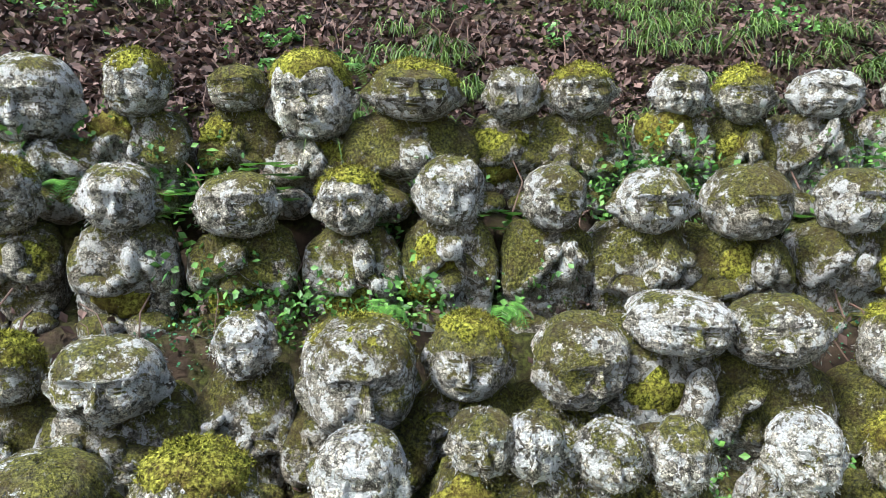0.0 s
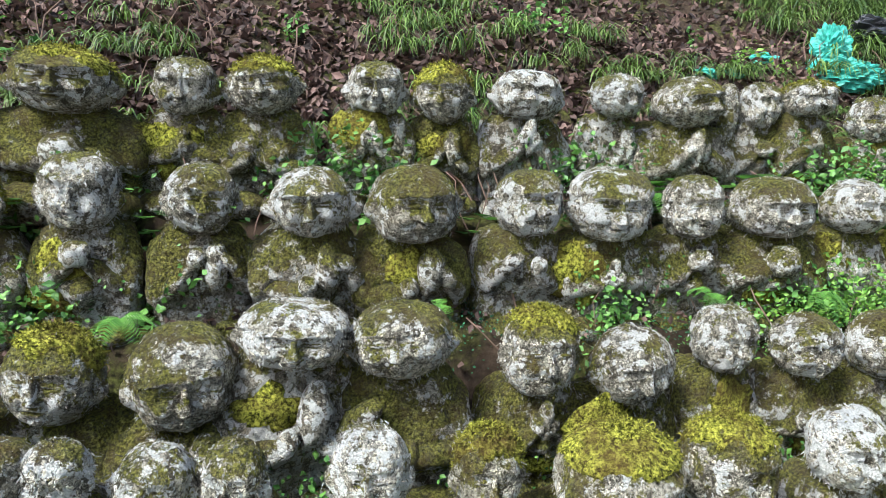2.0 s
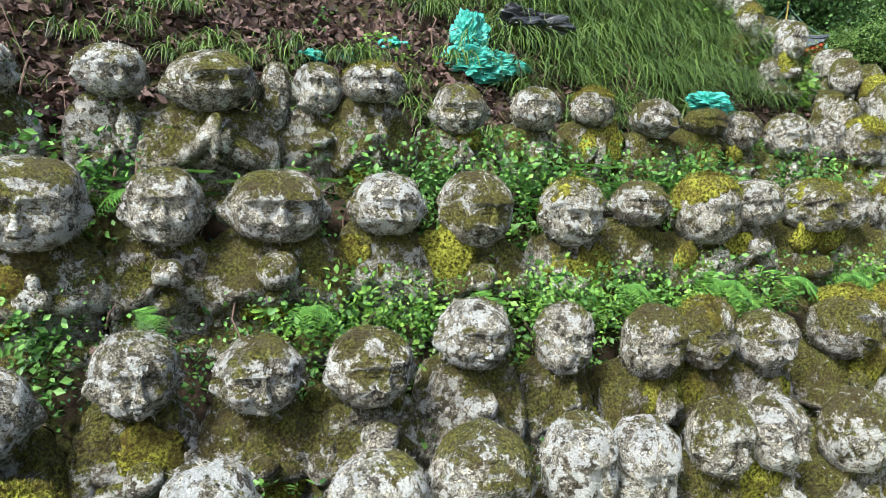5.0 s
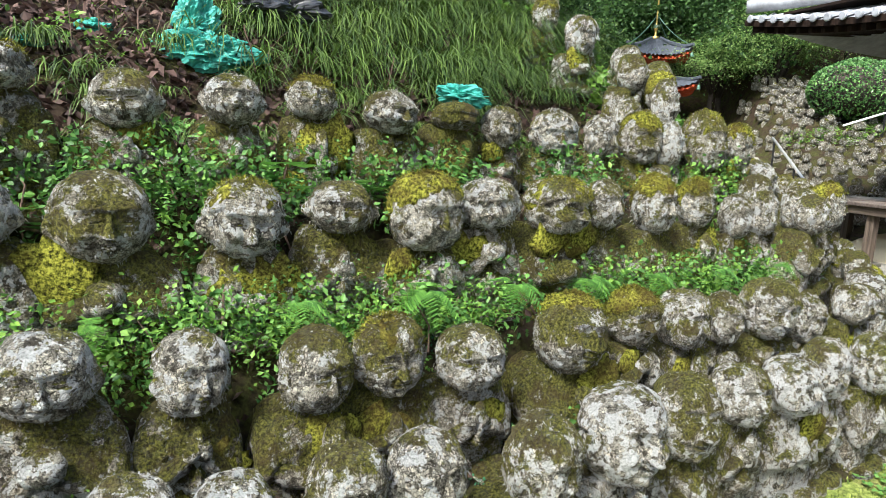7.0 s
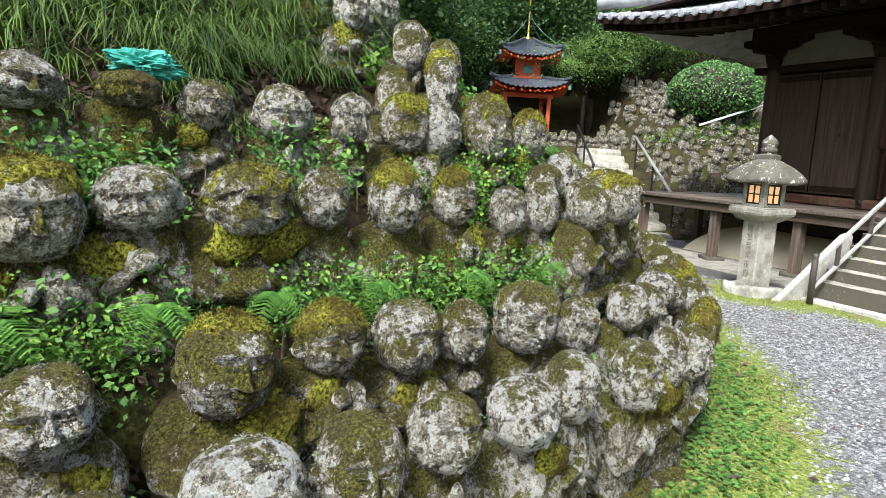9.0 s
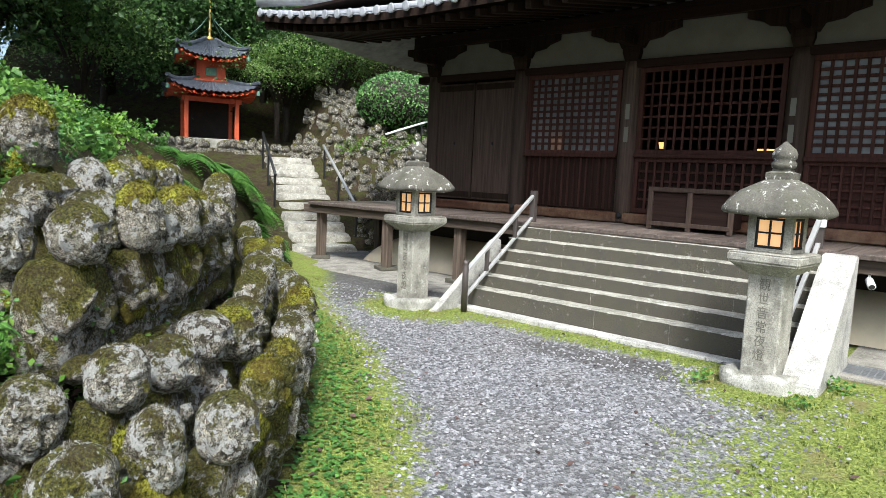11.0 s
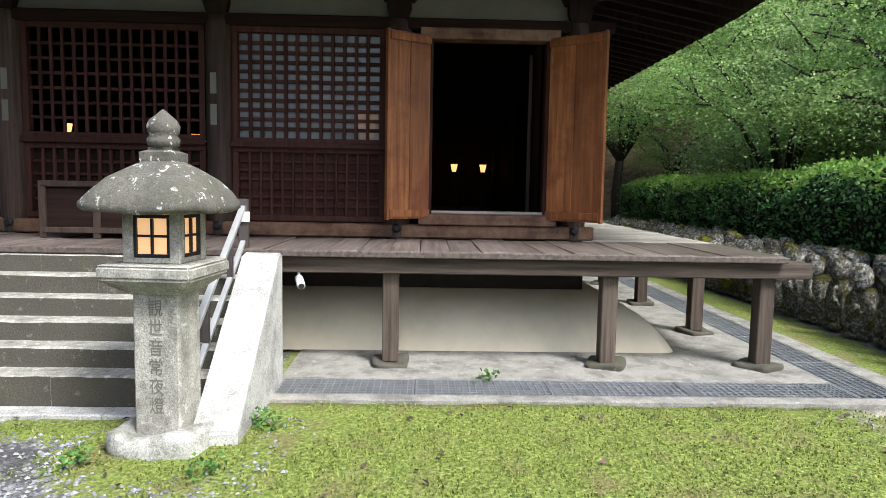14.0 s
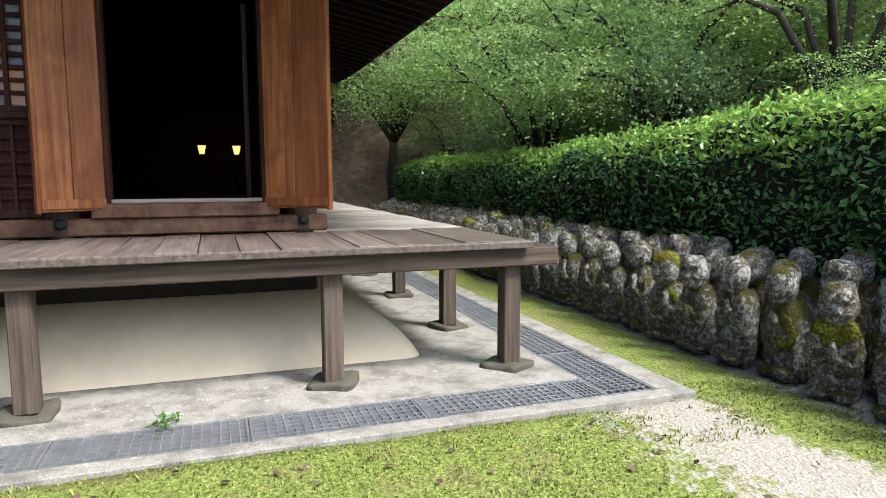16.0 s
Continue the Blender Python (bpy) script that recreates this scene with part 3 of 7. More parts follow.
def figure_mesh(w, h, body, kind, seed, lon=84, lat=64, arms=True):
    """One carved stone figure as a single plain mesh: head with worn relief, block body with arms, patches of moss."""
    rng = np.random.RandomState(seed)
    g = lambda v, c, s: np.exp(-(((v - c) / s) ** 2))
    near = lon > 60
    a, b, q = sphere_grid(lon, lat, 1.4, True)
    d = np.stack([np.sin(a) * np.cos(b), -np.cos(a) * np.cos(b), np.sin(b)], 1)
    pw = rng.uniform(2.05, 2.7)
    r = (np.abs(d) ** pw).sum(1) ** (-1 / pw)
    f = np.abs(a)
    wear = {"m": 0.9, "w": 1.25, "l": 1.05, "L": 1.0, "n": 0.9, "d": 0.6}[kind] * rng.uniform(0.75, 1.2)
    smile, wide, lift = rng.uniform(0.0, 0.9), rng.uniform(0.85, 1.15), rng.uniform(-0.06, 0.06)
    bb = b - lift
    eye = 0.34 * wide
    rel = -0.05 * g(a, 0, 0.6) * g(bb, -0.1, 0.5)
    down = np.clip((0.14 - bb) / 0.46, 0, 1)
    nose_w = 0.055 + 0.085 * down ** 1.6
    rel += (0.07 + 0.13 * down) * np.exp(-((a / nose_w) ** 4)) * np.clip((bb + 0.36) / 0.045, 0, 1) * np.clip((0.24 - bb) / 0.14, 0, 1)
    rel += 0.05 * g(f, 0.13, 0.05) * g(bb, -0.28, 0.05)
    brow = 0.15 + 0.08 * np.cos((f - eye) * 3.4)
    rel += 0.055 * np.clip((bb - brow) / 0.035, 0, 1) * np.clip((brow + 0.34 - bb) / 0.3, 0, 1) * np.clip((0.8 - f) / 0.2, 0, 1)
    rel -= 0.055 * g(f, eye, 0.2) * g(bb, 0.05, 0.10)
    lid = np.exp(-(((f - eye) / 0.155) ** 4) - ((bb - 0.01) / 0.06) ** 2)
    rel += 0.075 * lid - 0.085 * g(f, eye, 0.15) * g(bb, -0.012 + rng.uniform(-0.7, 1.2) * (f - eye) ** 2, 0.026)
    rel += 0.05 * g(f, 0.5, 0.2) * g(bb, -0.30, 0.16)
    rel -= 0.035 * g(f, 0.24 + 0.35 * np.clip(-bb - 0.3, 0, 0.4), 0.045) * g(bb, -0.45, 0.13)
    mouth = -0.57 + smile * f ** 2
    lips = np.exp(-((f / (0.24 * wide)) ** 4))
    rel += 0.06 * lips * g(bb, mouth, 0.085) - 0.12 * lips * g(bb, mouth, 0.028)
    rel += 0.06 * g(a, 0, 0.26) * g(bb, -0.88, 0.12)
    rel += 0.16 * g(f, 1.5, 0.13) * g(bb, -0.12, 0.27) - 0.06 * g(f, 1.3, 0.09) * g(bb, -0.12, 0.3)
    if rng.random_sample() < 0.35:
        rel += 0.045 * np.clip((bb - 0.5 + 0.35 * np.clip(f - 0.4, 0, 1)) / 0.04, 0, 1)
    rel *= wear * 1.65
    n1 = d * 1.0 + seed * 3.1
    r = r * (1 + rel + 0.05 * vnoise(n1, 2.2, 1) + 0.022 * vnoise(n1, 6, 2) + 0.014 * vnoise(n1, 13, 3) + 0.012 * vnoise(n1, 26, 4))
    head = d * r[:, None] * np.array([w / 2, w * 0.47, h / 2])
    tilt, turn = rng.uniform(-0.12, 0.12), rng.uniform(-0.25, 0.25)
    turn_m = np.array(Euler((rng.uniform(-0.16, 0.04), tilt, turn)).to_matrix())
    head = head @ turn_m.T
    hz = body + h * 0.42
    head[:, 2] += hz
    head[:, 1] -= w * 0.3
    vs, qs, mi = [head], [q], [np.zeros(len(q), int)]

    def add(v, quads, m):
        qs.append(quads + sum(len(k) for k in vs))
        vs.append(v)
        mi.append(np.full(len(quads), m))

    if arms:
        hairy = (b > 0.15) | (f > 0.9) | (vnoise(n1, 3.0, 21) > 0.35)
        hairy &= vnoise(n1, 4.0, 22) > -0.25
        if hairy.any():
            add(*fuzz(head[hairy], (d @ turn_m.T)[hairy], 700 if near else 120, 0.016, 0.005 if near else 0.008, 0.7, rng), 0)
    a2, b2, q2 = sphere_grid(*((40, 22) if lon > 60 else (26, 14)), 1.1)
    e = np.stack([np.sin(a2) * np.cos(b2), -np.cos(a2) * np.cos(b2), np.sin(b2)], 1)
    rb = (np.abs(e) ** 6).sum(1) ** (-1 / 6)
    bw = max(w * 1.4, 0.27) * rng.uniform(0.92, 1.08)
    bh = body + h * 0.02
    bp = e * rb[:, None]
    taper = 1 - 0.17 * np.clip(bp[:, 2], 0, 1) ** 1.5
    X, Z, front = bp[:, 0] * taper, bp[:, 2], np.clip(-bp[:, 1], 0, 1)
    style = rng.randint(4)
    relief = np.zeros(len(X))
    if arms:
        hand = rng.uniform(-0.05, 0.3)
        for sgn in (-1, 1):
            t = np.clip(((X - sgn * 0.85) * (-0.85 * sgn) + (Z - 0.35) * (hand - 0.45)) / (0.72 + (hand - 0.45) ** 2), 0, 1)
            dist = np.hypot(X - sgn * (0.85 - 0.85 * t), Z - (0.35 + (hand - 0.45) * t))
            relief += 0.22 * np.exp(-((dist / 0.17) ** 2))
        relief += 0.06 * np.sin(Z * 14 + 5 * np.abs(X)) * (np.abs(X) < 0.8)
        if style == 0:
            relief += 0.5 * g(X, 0, 0.11) * g(Z, hand + 0.12, 0.32)
        elif style == 1:
            relief += 0.5 * g(X, 0.0, 0.3) * g(Z, hand, 0.18)
        elif style == 2:
            relief += 0.45 * g(X, -0.35, 0.2) * g(Z, hand + 0.2, 0.22) + 0.3 * g(X, 0.3, 0.2) * g(Z, hand - 0.1, 0.2)
        else:
            relief += 0.55 * g(X, 0.35, 0.22) * g(Z, hand + 0.25, 0.25)
    n2 = bp + seed * 1.7
    bp = bp * (1 + (0.06 * vnoise(n2, 2.3, 4) + 0.045 * vnoise(n2, 6, 5) + 0.02 * vnoise(n2, 13, 6))[:, None])
    bod = np.stack([bp[:, 0] * taper * bw / 2, bp[:, 1] * bw * 0.31 - relief * front * bw * 0.26, (bp[:, 2] * 0.5 + 0.5) * bh], 1)
    add(bod, q2, 2)
    if arms:
        add(*fuzz(bod[front > 0.3], e[front > 0.3], 700 if near else 120, 0.016, 0.006 if near else 0.009, 0.7, rng), 2)
    if arms:
        def lump(a, b, r0, m=2, lon=14 if lon > 60 else 10, lat=10 if lon > 60 else 7):
            """A worn limb: an ellipsoid stretched from a to b."""
            aa, bb, qq = sphere_grid(lon, lat, 1.0)
            c = np.stack([np.cos(bb) * np.sin(aa), np.cos(bb) * np.cos(aa), np.sin(bb)], 1)
            a, b = np.array(a), np.array(b)
            ax = b - a
            ln = np.linalg.norm(ax)
            rot = np.array(Vector(ax).to_track_quat("Z", "Y").to_matrix())
            v = (c * np.array([r0, r0, ln / 2 + r0 * 0.7])) @ rot.T + (a + b) / 2
            v += (c @ rot.T) * (0.010 * vnoise(v + seed, 30, 13) + 0.006 * vnoise(v + seed, 70, 14))[:, None]
            add(v, qq, m)
        fy = -bw * 0.31
        hz2 = bh * rng.uniform(0.52, 0.74)
        off = (0.0, 0.0, -0.12, 0.14)[style] * bw
        for sg in (-1, 1):
            sh, el = (sg * bw * 0.40, -bw * 0.1, bh * 0.84), (sg * bw * 0.43, fy * 0.9, bh * rng.uniform(0.42, 0.55))
            hand_at = (off + sg * bw * (0.07 if style in (0, 1) else 0.2), fy * 1.35, hz2 if style in (0, 1) else bh * rng.uniform(0.45, 0.75))
            lump(sh, el, bw * 0.15)
            lump(el, hand_at, bw * 0.105)
            lump(hand_at, (hand_at[0] * 0.6, hand_at[1] - 0.01, hand_at[2] + 0.04), bw * 0.085, 0)
        if style == 0:
            lump((off, fy * 1.4, hz2 - 0.02), (off, fy * 1.45, hz2 + 0.085), bw * 0.075, 0)
        elif style == 1:
            lump((off - 0.02, fy * 1.5, hz2 + 0.02), (off + 0.02, fy * 1.5, hz2 + 0.03), bw * 0.14, 0)
        elif style == 3:
            lump((off, fy * 1.4, bh * 0.6), (off, fy * 1.3, bh * 0.85), bw * 0.12, 0)
        for sg in (-1, 1):
            lump((sg * bw * 0.12, fy * 1.25, bh * 0.14), (sg * bw * 0.40, fy * 1.1, bh * 0.12), bw * 0.16)
    if kind in "mw":
        a3, b3, q3 = sphere_grid(56, 26, 1.0)
        c = np.stack([np.sin(a3) * np.cos(b3), -np.cos(a3) * np.cos(b3), np.sin(b3)], 1)
        rc = (np.abs(c) ** pw).sum(1) ** (-1 / pw)
        low = (0.42 if kind == "w" else rng.uniform(0.25, 0.6)) + 0.3 * vnoise(c + seed, 2.5, 7) + 0.12 * vnoise(c + seed, 8, 8)
        low = low - np.clip(np.abs(a3) - 0.8, 0, 2) * (0.45 if kind == "w" else 0.25) + rng.uniform(-0.25, 0.25) * c[:, 0]
        cover = np.clip((b3 - low) / 0.16, 0, 1)
        thick = 0.86 + cover * (0.22 if kind == "w" else 0.19) + cover * (0.035 * vnoise(c + seed, 9, 9) + 0.03 * vnoise(c + seed, 22, 10))
        cap = c * (rc * thick)[:, None] * np.array([w / 2, w * 0.47, h / 2])
        cap = cap @ turn_m.T + np.array([0, -w * 0.3, hz])
        add(cap, q3, 1)
        if arms:
            add(*fuzz(cap[cover > 0.6], (c @ turn_m.T)[cover > 0.6], 1700 if near else 300, 0.013, 0.0045 if near else 0.008, 0.25, rng), 1)
    blobs = rng.randint(1, 3) if kind in "mw" else rng.randint(0, 2)
    for _ in range(blobs if arms else 0):
        a4, b4, q4 = sphere_grid(18, 10, 1.0)
        c = np.stack([np.sin(a4) * np.cos(b4), -np.cos(a4) * np.cos(b4), np.sin(b4)], 1)
        k = rng.uniform(0.06, 0.13)
        v = c * np.array([k, 0.022, k * rng.uniform(0.5, 1.1)]) * (1 + 0.5 * vnoise(c * 3 + seed, 1, 11) + 0.2 * vnoise(c * 3 + seed, 4, 12))[:, None]
        add(v + np.array([rng.uniform(-0.35, 0.35) * bw, -bw * 0.31, bh * rng.uniform(0.35, 0.92)]), q4, 1)
    return quad_mesh("stone_figure", np.concatenate(vs), np.concatenate(qs), [STATUE, MOSS, BODY], np.concatenate(mi))


FIGURE_LABEL = {"m": "weathered grey stone figure with a thick green moss cap", "w": "pale-faced stone figure under a wig of moss",
                "l": "small stone figure blotched with white lichen", "L": "stone figure almost white with lichen",
                "n": "weathered grey-brown stone figure with traces of moss", "d": "dark damp stone figure half lost in moss"}
TINT = {"m": (0.45, 0.3, 0.35), "w": (0.0, 0.45, 0.0), "l": (0.15, 0.62, 0.25), "L": (0.05, 1.0, 0.0), "n": (0.35, 0.35, 0.35), "d": (0.7, 0.1, 0.8)}
ROW_LINE = {1: (2.92, 0.27, 1.16), 2: (2.52, 0.245, 0.74), 3: (2.09, 0.24, 0.30), 4: (1.67, 0.235, 0.05)}
made_figures = [0]


def place_figure(x, y, base, head_z, w, h, kind, face, label="", lon=46, lat=36):
    made_figures[0] += 1
    seed = made_figures[0]
    rng = random.Random(seed)
    body = max(head_z - base - 0.42 * h, 0.12)
    ob = new("stone_figure", figure_mesh(w, h, body, kind, seed, lon, lat))
    ob.location, ob.rotation_euler = (x, y, base), (rng.uniform(-0.03, 0.05), rng.uniform(-0.04, 0.04), radians(face) + rng.uniform(-0.15, 0.15))
    c = TINT[kind]
    ob.color = (min(1, max(0, c[0] + rng.uniform(-0.15, 0.15))), min(1, max(0, c[1] + rng.uniform(-0.15, 0.15))), min(1, max(0, c[2] + rng.uniform(-0.2, 0.2))), 1)
    return tagged(ob, label or FIGURE_LABEL[kind], "statue", "stone figures on the bank")


def rakan(row, x, z, w, h, kind):
    a, b, base = ROW_LINE[row]
    return place_figure(x, a + b * x, base - 0.06, z, w, h, kind, 13.5, "", 80, 62)


rakan(1, -1.99, 1.52, 0.33, 0.33, 'l')
rakan(1, -1.60, 1.60, 0.23, 0.25, 'm')
rakan(1, -1.23, 1.59, 0.22, 0.18, 'd')
rakan(1, -0.93, 1.56, 0.30, 0.35, 'w')
rakan(1, -0.57, 1.60, 0.35, 0.24, 'm')
rakan(1, -0.17, 1.61, 0.22, 0.22, 'n')
rakan(1, 0.13, 1.62, 0.27, 0.22, 'm')
rakan(1, 0.54, 1.64, 0.22, 0.21, 'l')
rakan(1, 0.84, 1.63, 0.24, 0.24, 'm')
rakan(1, 1.18, 1.64, 0.28, 0.20, 'l')
rakan(1, 1.59, 1.66, 0.23, 0.19, 'l')
rakan(1, 1.92, 1.65, 0.33, 0.23, 'n')
rakan(1, 2.16, 1.61, 0.12, 0.29, 'n')
rakan(1, 2.33, 1.66, 0.19, 0.21, 'l')
rakan(1, 2.57, 1.70, 0.24, 0.16, 'm')
rakan(1, 2.97, 1.62, 0.24, 0.23, 'n')
rakan(1, 3.34, 1.65, 0.23, 0.21, 'n')
rakan(1, 3.70, 1.68, 0.20, 0.18, 'm')
rakan(1, 4.06, 1.65, 0.26, 0.20, 'n')
rakan(1, 4.41, 1.66, 0.22, 0.14, 'd')
rakan(1, 4.73, 1.62, 0.21, 0.21, 'n')
rakan(1, 5.10, 1.61, 0.25, 0.25, 'l')
rakan(1, 5.42, 1.61, 0.19, 0.24, 'n')
rakan(1, 5.76, 1.61, 0.25, 0.30, 'm')
rakan(1, 6.06, 1.59, 0.17, 0.24, 'n')
rakan(1, 6.38, 1.62, 0.29, 0.40, 'm')
rakan(1, 6.72, 1.60, 0.23, 0.31, 'm')
rakan(2, -1.85, 1.19, 0.22, 0.26, 'm')
rakan(2, -1.48, 1.20, 0.24, 0.24, 'l')
rakan(2, -1.06, 1.18, 0.27, 0.23, 'n')
rakan(2, -0.68, 1.19, 0.23, 0.24, 'w')
rakan(2, -0.33, 1.23, 0.23, 0.25, 'l')
rakan(2, 0.02, 1.22, 0.23, 0.24, 'n')
rakan(2, 0.38, 1.22, 0.28, 0.25, 'l')
rakan(2, 0.73, 1.22, 0.32, 0.28, 'n')
rakan(2, 1.16, 1.22, 0.24, 0.25, 'l')
rakan(2, 1.51, 1.23, 0.29, 0.27, 'l')
rakan(2, 1.86, 1.22, 0.23, 0.25, 'n')
rakan(2, 2.22, 1.23, 0.32, 0.25, 'n')
rakan(2, 2.60, 1.24, 0.26, 0.23, 'l')
rakan(2, 2.98, 1.22, 0.29, 0.29, 'n')
rakan(2, 3.43, 1.21, 0.25, 0.27, 'w')
rakan(2, 3.77, 1.25, 0.25, 0.21, 'n')
rakan(2, 4.12, 1.23, 0.30, 0.32, 'm')
rakan(2, 4.46, 1.26, 0.25, 0.21, 'l')
rakan(2, 4.82, 1.26, 0.30, 0.25, 'm')
rakan(2, 5.15, 1.26, 0.21, 0.26, 'n')
rakan(2, 5.50, 1.26, 0.24, 0.31, 'm')
rakan(2, 5.86, 1.26, 0.21, 0.27, 'm')
rakan(2, 6.21, 1.19, 0.19, 0.26, 'n')
rakan(2, 6.47, 1.20, 0.18, 0.27, 'l')
rakan(2, 6.79, 1.23, 0.21, 0.28, 'n')
rakan(3, -1.60, 0.72, 0.19, 0.21, 'm')
rakan(3, -1.26, 0.72, 0.31, 0.25, 'l')
rakan(3, -0.91, 0.79, 0.19, 0.22, 'l')
rakan(3, -0.55, 0.72, 0.33, 0.35, 'm')
rakan(3, -0.21, 0.75, 0.26, 0.28, 'm')
rakan(3, 0.14, 0.75, 0.29, 0.30, 'n')
rakan(3, 0.41, 0.87, 0.31, 0.19, 'l')
rakan(3, 0.76, 0.85, 0.31, 0.24, 'n')
rakan(3, 1.20, 0.79, 0.24, 0.28, 'm')
rakan(3, 1.52, 0.75, 0.27, 0.27, 'n')
rakan(3, 1.88, 0.81, 0.21, 0.23, 'l')
rakan(3, 2.20, 0.78, 0.23, 0.22, 'l')
rakan(3, 2.53, 0.78, 0.27, 0.25, 'n')
rakan(3, 2.90, 0.85, 0.25, 0.25, 'l')
rakan(3, 3.24, 0.80, 0.20, 0.25, 'n')
rakan(3, 3.60, 0.78, 0.24, 0.29, 'n')
rakan(3, 3.91, 0.79, 0.23, 0.28, 'm')
rakan(3, 4.21, 0.75, 0.24, 0.24, 'n')
rakan(3, 4.69, 0.78, 0.30, 0.32, 'm')
rakan(3, 5.04, 0.81, 0.25, 0.25, 'm')
rakan(3, 5.37, 0.77, 0.25, 0.27, 'n')
rakan(3, 5.65, 0.76, 0.21, 0.26, 'n')
rakan(3, 6.01, 0.77, 0.28, 0.31, 'n')
rakan(3, 6.36, 0.68, 0.21, 0.27, 'n')
rakan(4, -1.18, 0.55, 0.28, 0.22, 'n')
rakan(4, -0.83, 0.56, 0.30, 0.28, 'm')
rakan(4, -0.43, 0.58, 0.23, 0.26, 'l')
rakan(4, -0.13, 0.66, 0.17, 0.17, 'n')
rakan(4, 0.01, 0.65, 0.15, 0.18, 'l')
rakan(4, 0.22, 0.62, 0.18, 0.20, 'l')
rakan(4, 0.39, 0.62, 0.16, 0.22, 'l')
rakan(4, 0.72, 0.63, 0.19, 0.24, 'l')
rakan(4, 1.04, 0.60, 0.18, 0.23, 'm')
rakan(4, 1.39, 0.59, 0.34, 0.30, 'm')
rakan(4, 1.75, 0.58, 0.26, 0.28, 'm')
rakan(4, 2.14, 0.61, 0.22, 0.25, 'L')
rakan(4, 2.53, 0.54, 0.25, 0.28, 'l')
rakan(4, 2.84, 0.58, 0.28, 0.31, 'n')
rakan(4, 3.16, 0.57, 0.23, 0.31, 'l')
rakan(4, 3.37, 0.53, 0.22, 0.32, 'l')
rakan(4, 3.66, 0.60, 0.21, 0.25, 'n')
rakan(4, 3.93, 0.58, 0.22, 0.26, 'l')
rakan(4, 4.30, 0.54, 0.26, 0.32, 'n')
rakan(4, 4.65, 0.55, 0.30, 0.34, 'l')
rakan(4, 5.00, 0.55, 0.25, 0.33, 'n')
rakan(4, 5.31, 0.59, 0.23, 0.25, 'n')
rakan(4, 5.69, 0.57, 0.24, 0.25, 'L')
rakan(4, 5.94, 0.61, 0.21, 0.27, 'l')
rakan(4, 6.33, 0.59, 0.22, 0.29, 'l')
rakan(4, 6.61, 0.61, 0.16, 0.27, 'n')

# Figures round the bend, where the rows close up and run on to the north.
rng = random.Random(5)
for row, (u, base, step, first, last) in enumerate(((0.0, 0.05, 0.30, 0.25, 6.6), (0.25, 0.30, 0.31, 0.0, 5.9), (0.55, 0.74, 0.33, 0.2, 5.4), (0.95, 1.16, 0.36, 0.45, 4.0))):
    s = BEND + first
    while s < BEND + last:
        x, y, face = on_plan(s, u)
        hgt = rng.uniform(0.40, 0.54)
        if u > 0.9:
            base = float(hill_z(np.array([x]), np.array([y]))[0][0]) + 0.02
        w, h = rng.uniform(0.18, 0.25), rng.uniform(0.21, 0.29)
        place_figure(x, y, base - 0.06, base + hgt, w, h, rng.choice("mmmnnll"), face)
        s += step * rng.uniform(0.88, 1.12)

# Lean, close-set figures on the crest above the bend.
rng = random.Random(31)
for x0, y0, x1, y1, count in ((5.95, 4.45, 6.4, 5.3, 5), (5.8, 4.7, 6.4, 5.8, 6), (5.65, 5.1, 6.35, 6.5, 6), (5.55, 5.5, 6.0, 6.6, 4)):
    for i in range(count):
        t = (i + rng.uniform(-0.2, 0.2)) / (count - 1)
        x, y = x0 + (x1 - x0) * t, y0 + (y1 - y0) * t
        base = float(hill_z(np.array([x]), np.array([y]))[0][0]) - 0.04
        place_figure(x, y, base, base + rng.uniform(0.34, 0.44), rng.uniform(0.18, 0.24), rng.uniform(0.24, 0.32), rng.choice("llnnm"), 35 + rng.uniform(-20, 20), "slender lichen-blotched stone figure on the crest of the bank")

# Rows along the south edge, below the hedge.
rng = random.Random(9)
for row, (y, base, head) in enumerate(((-3.38, 0.0, 0.66), (-3.70, 0.03, 0.69), (-4.0, 0.05, 0.69))):
    x = 10.2 + 0.17 * row
    while x < 24.5:
        ob = place_figure(x, y + rng.uniform(-0.03, 0.03), base, base + head + rng.uniform(-0.04, 0.04), rng.uniform(0.20, 0.23), rng.uniform(0.24, 0.29),
                          rng.choice("nndll") if rng.random() > 0.12 else "m", 180 + rng.uniform(0, 25), "grey-brown stone figure standing in a close row below a hedge")
        ob["group"] = "stone figures below the hedge"
        ob.color = (0.12, 0.3 + rng.uniform(-0.2, 0.3), 0.85, 1)
        x += rng.uniform(0.39, 0.45)

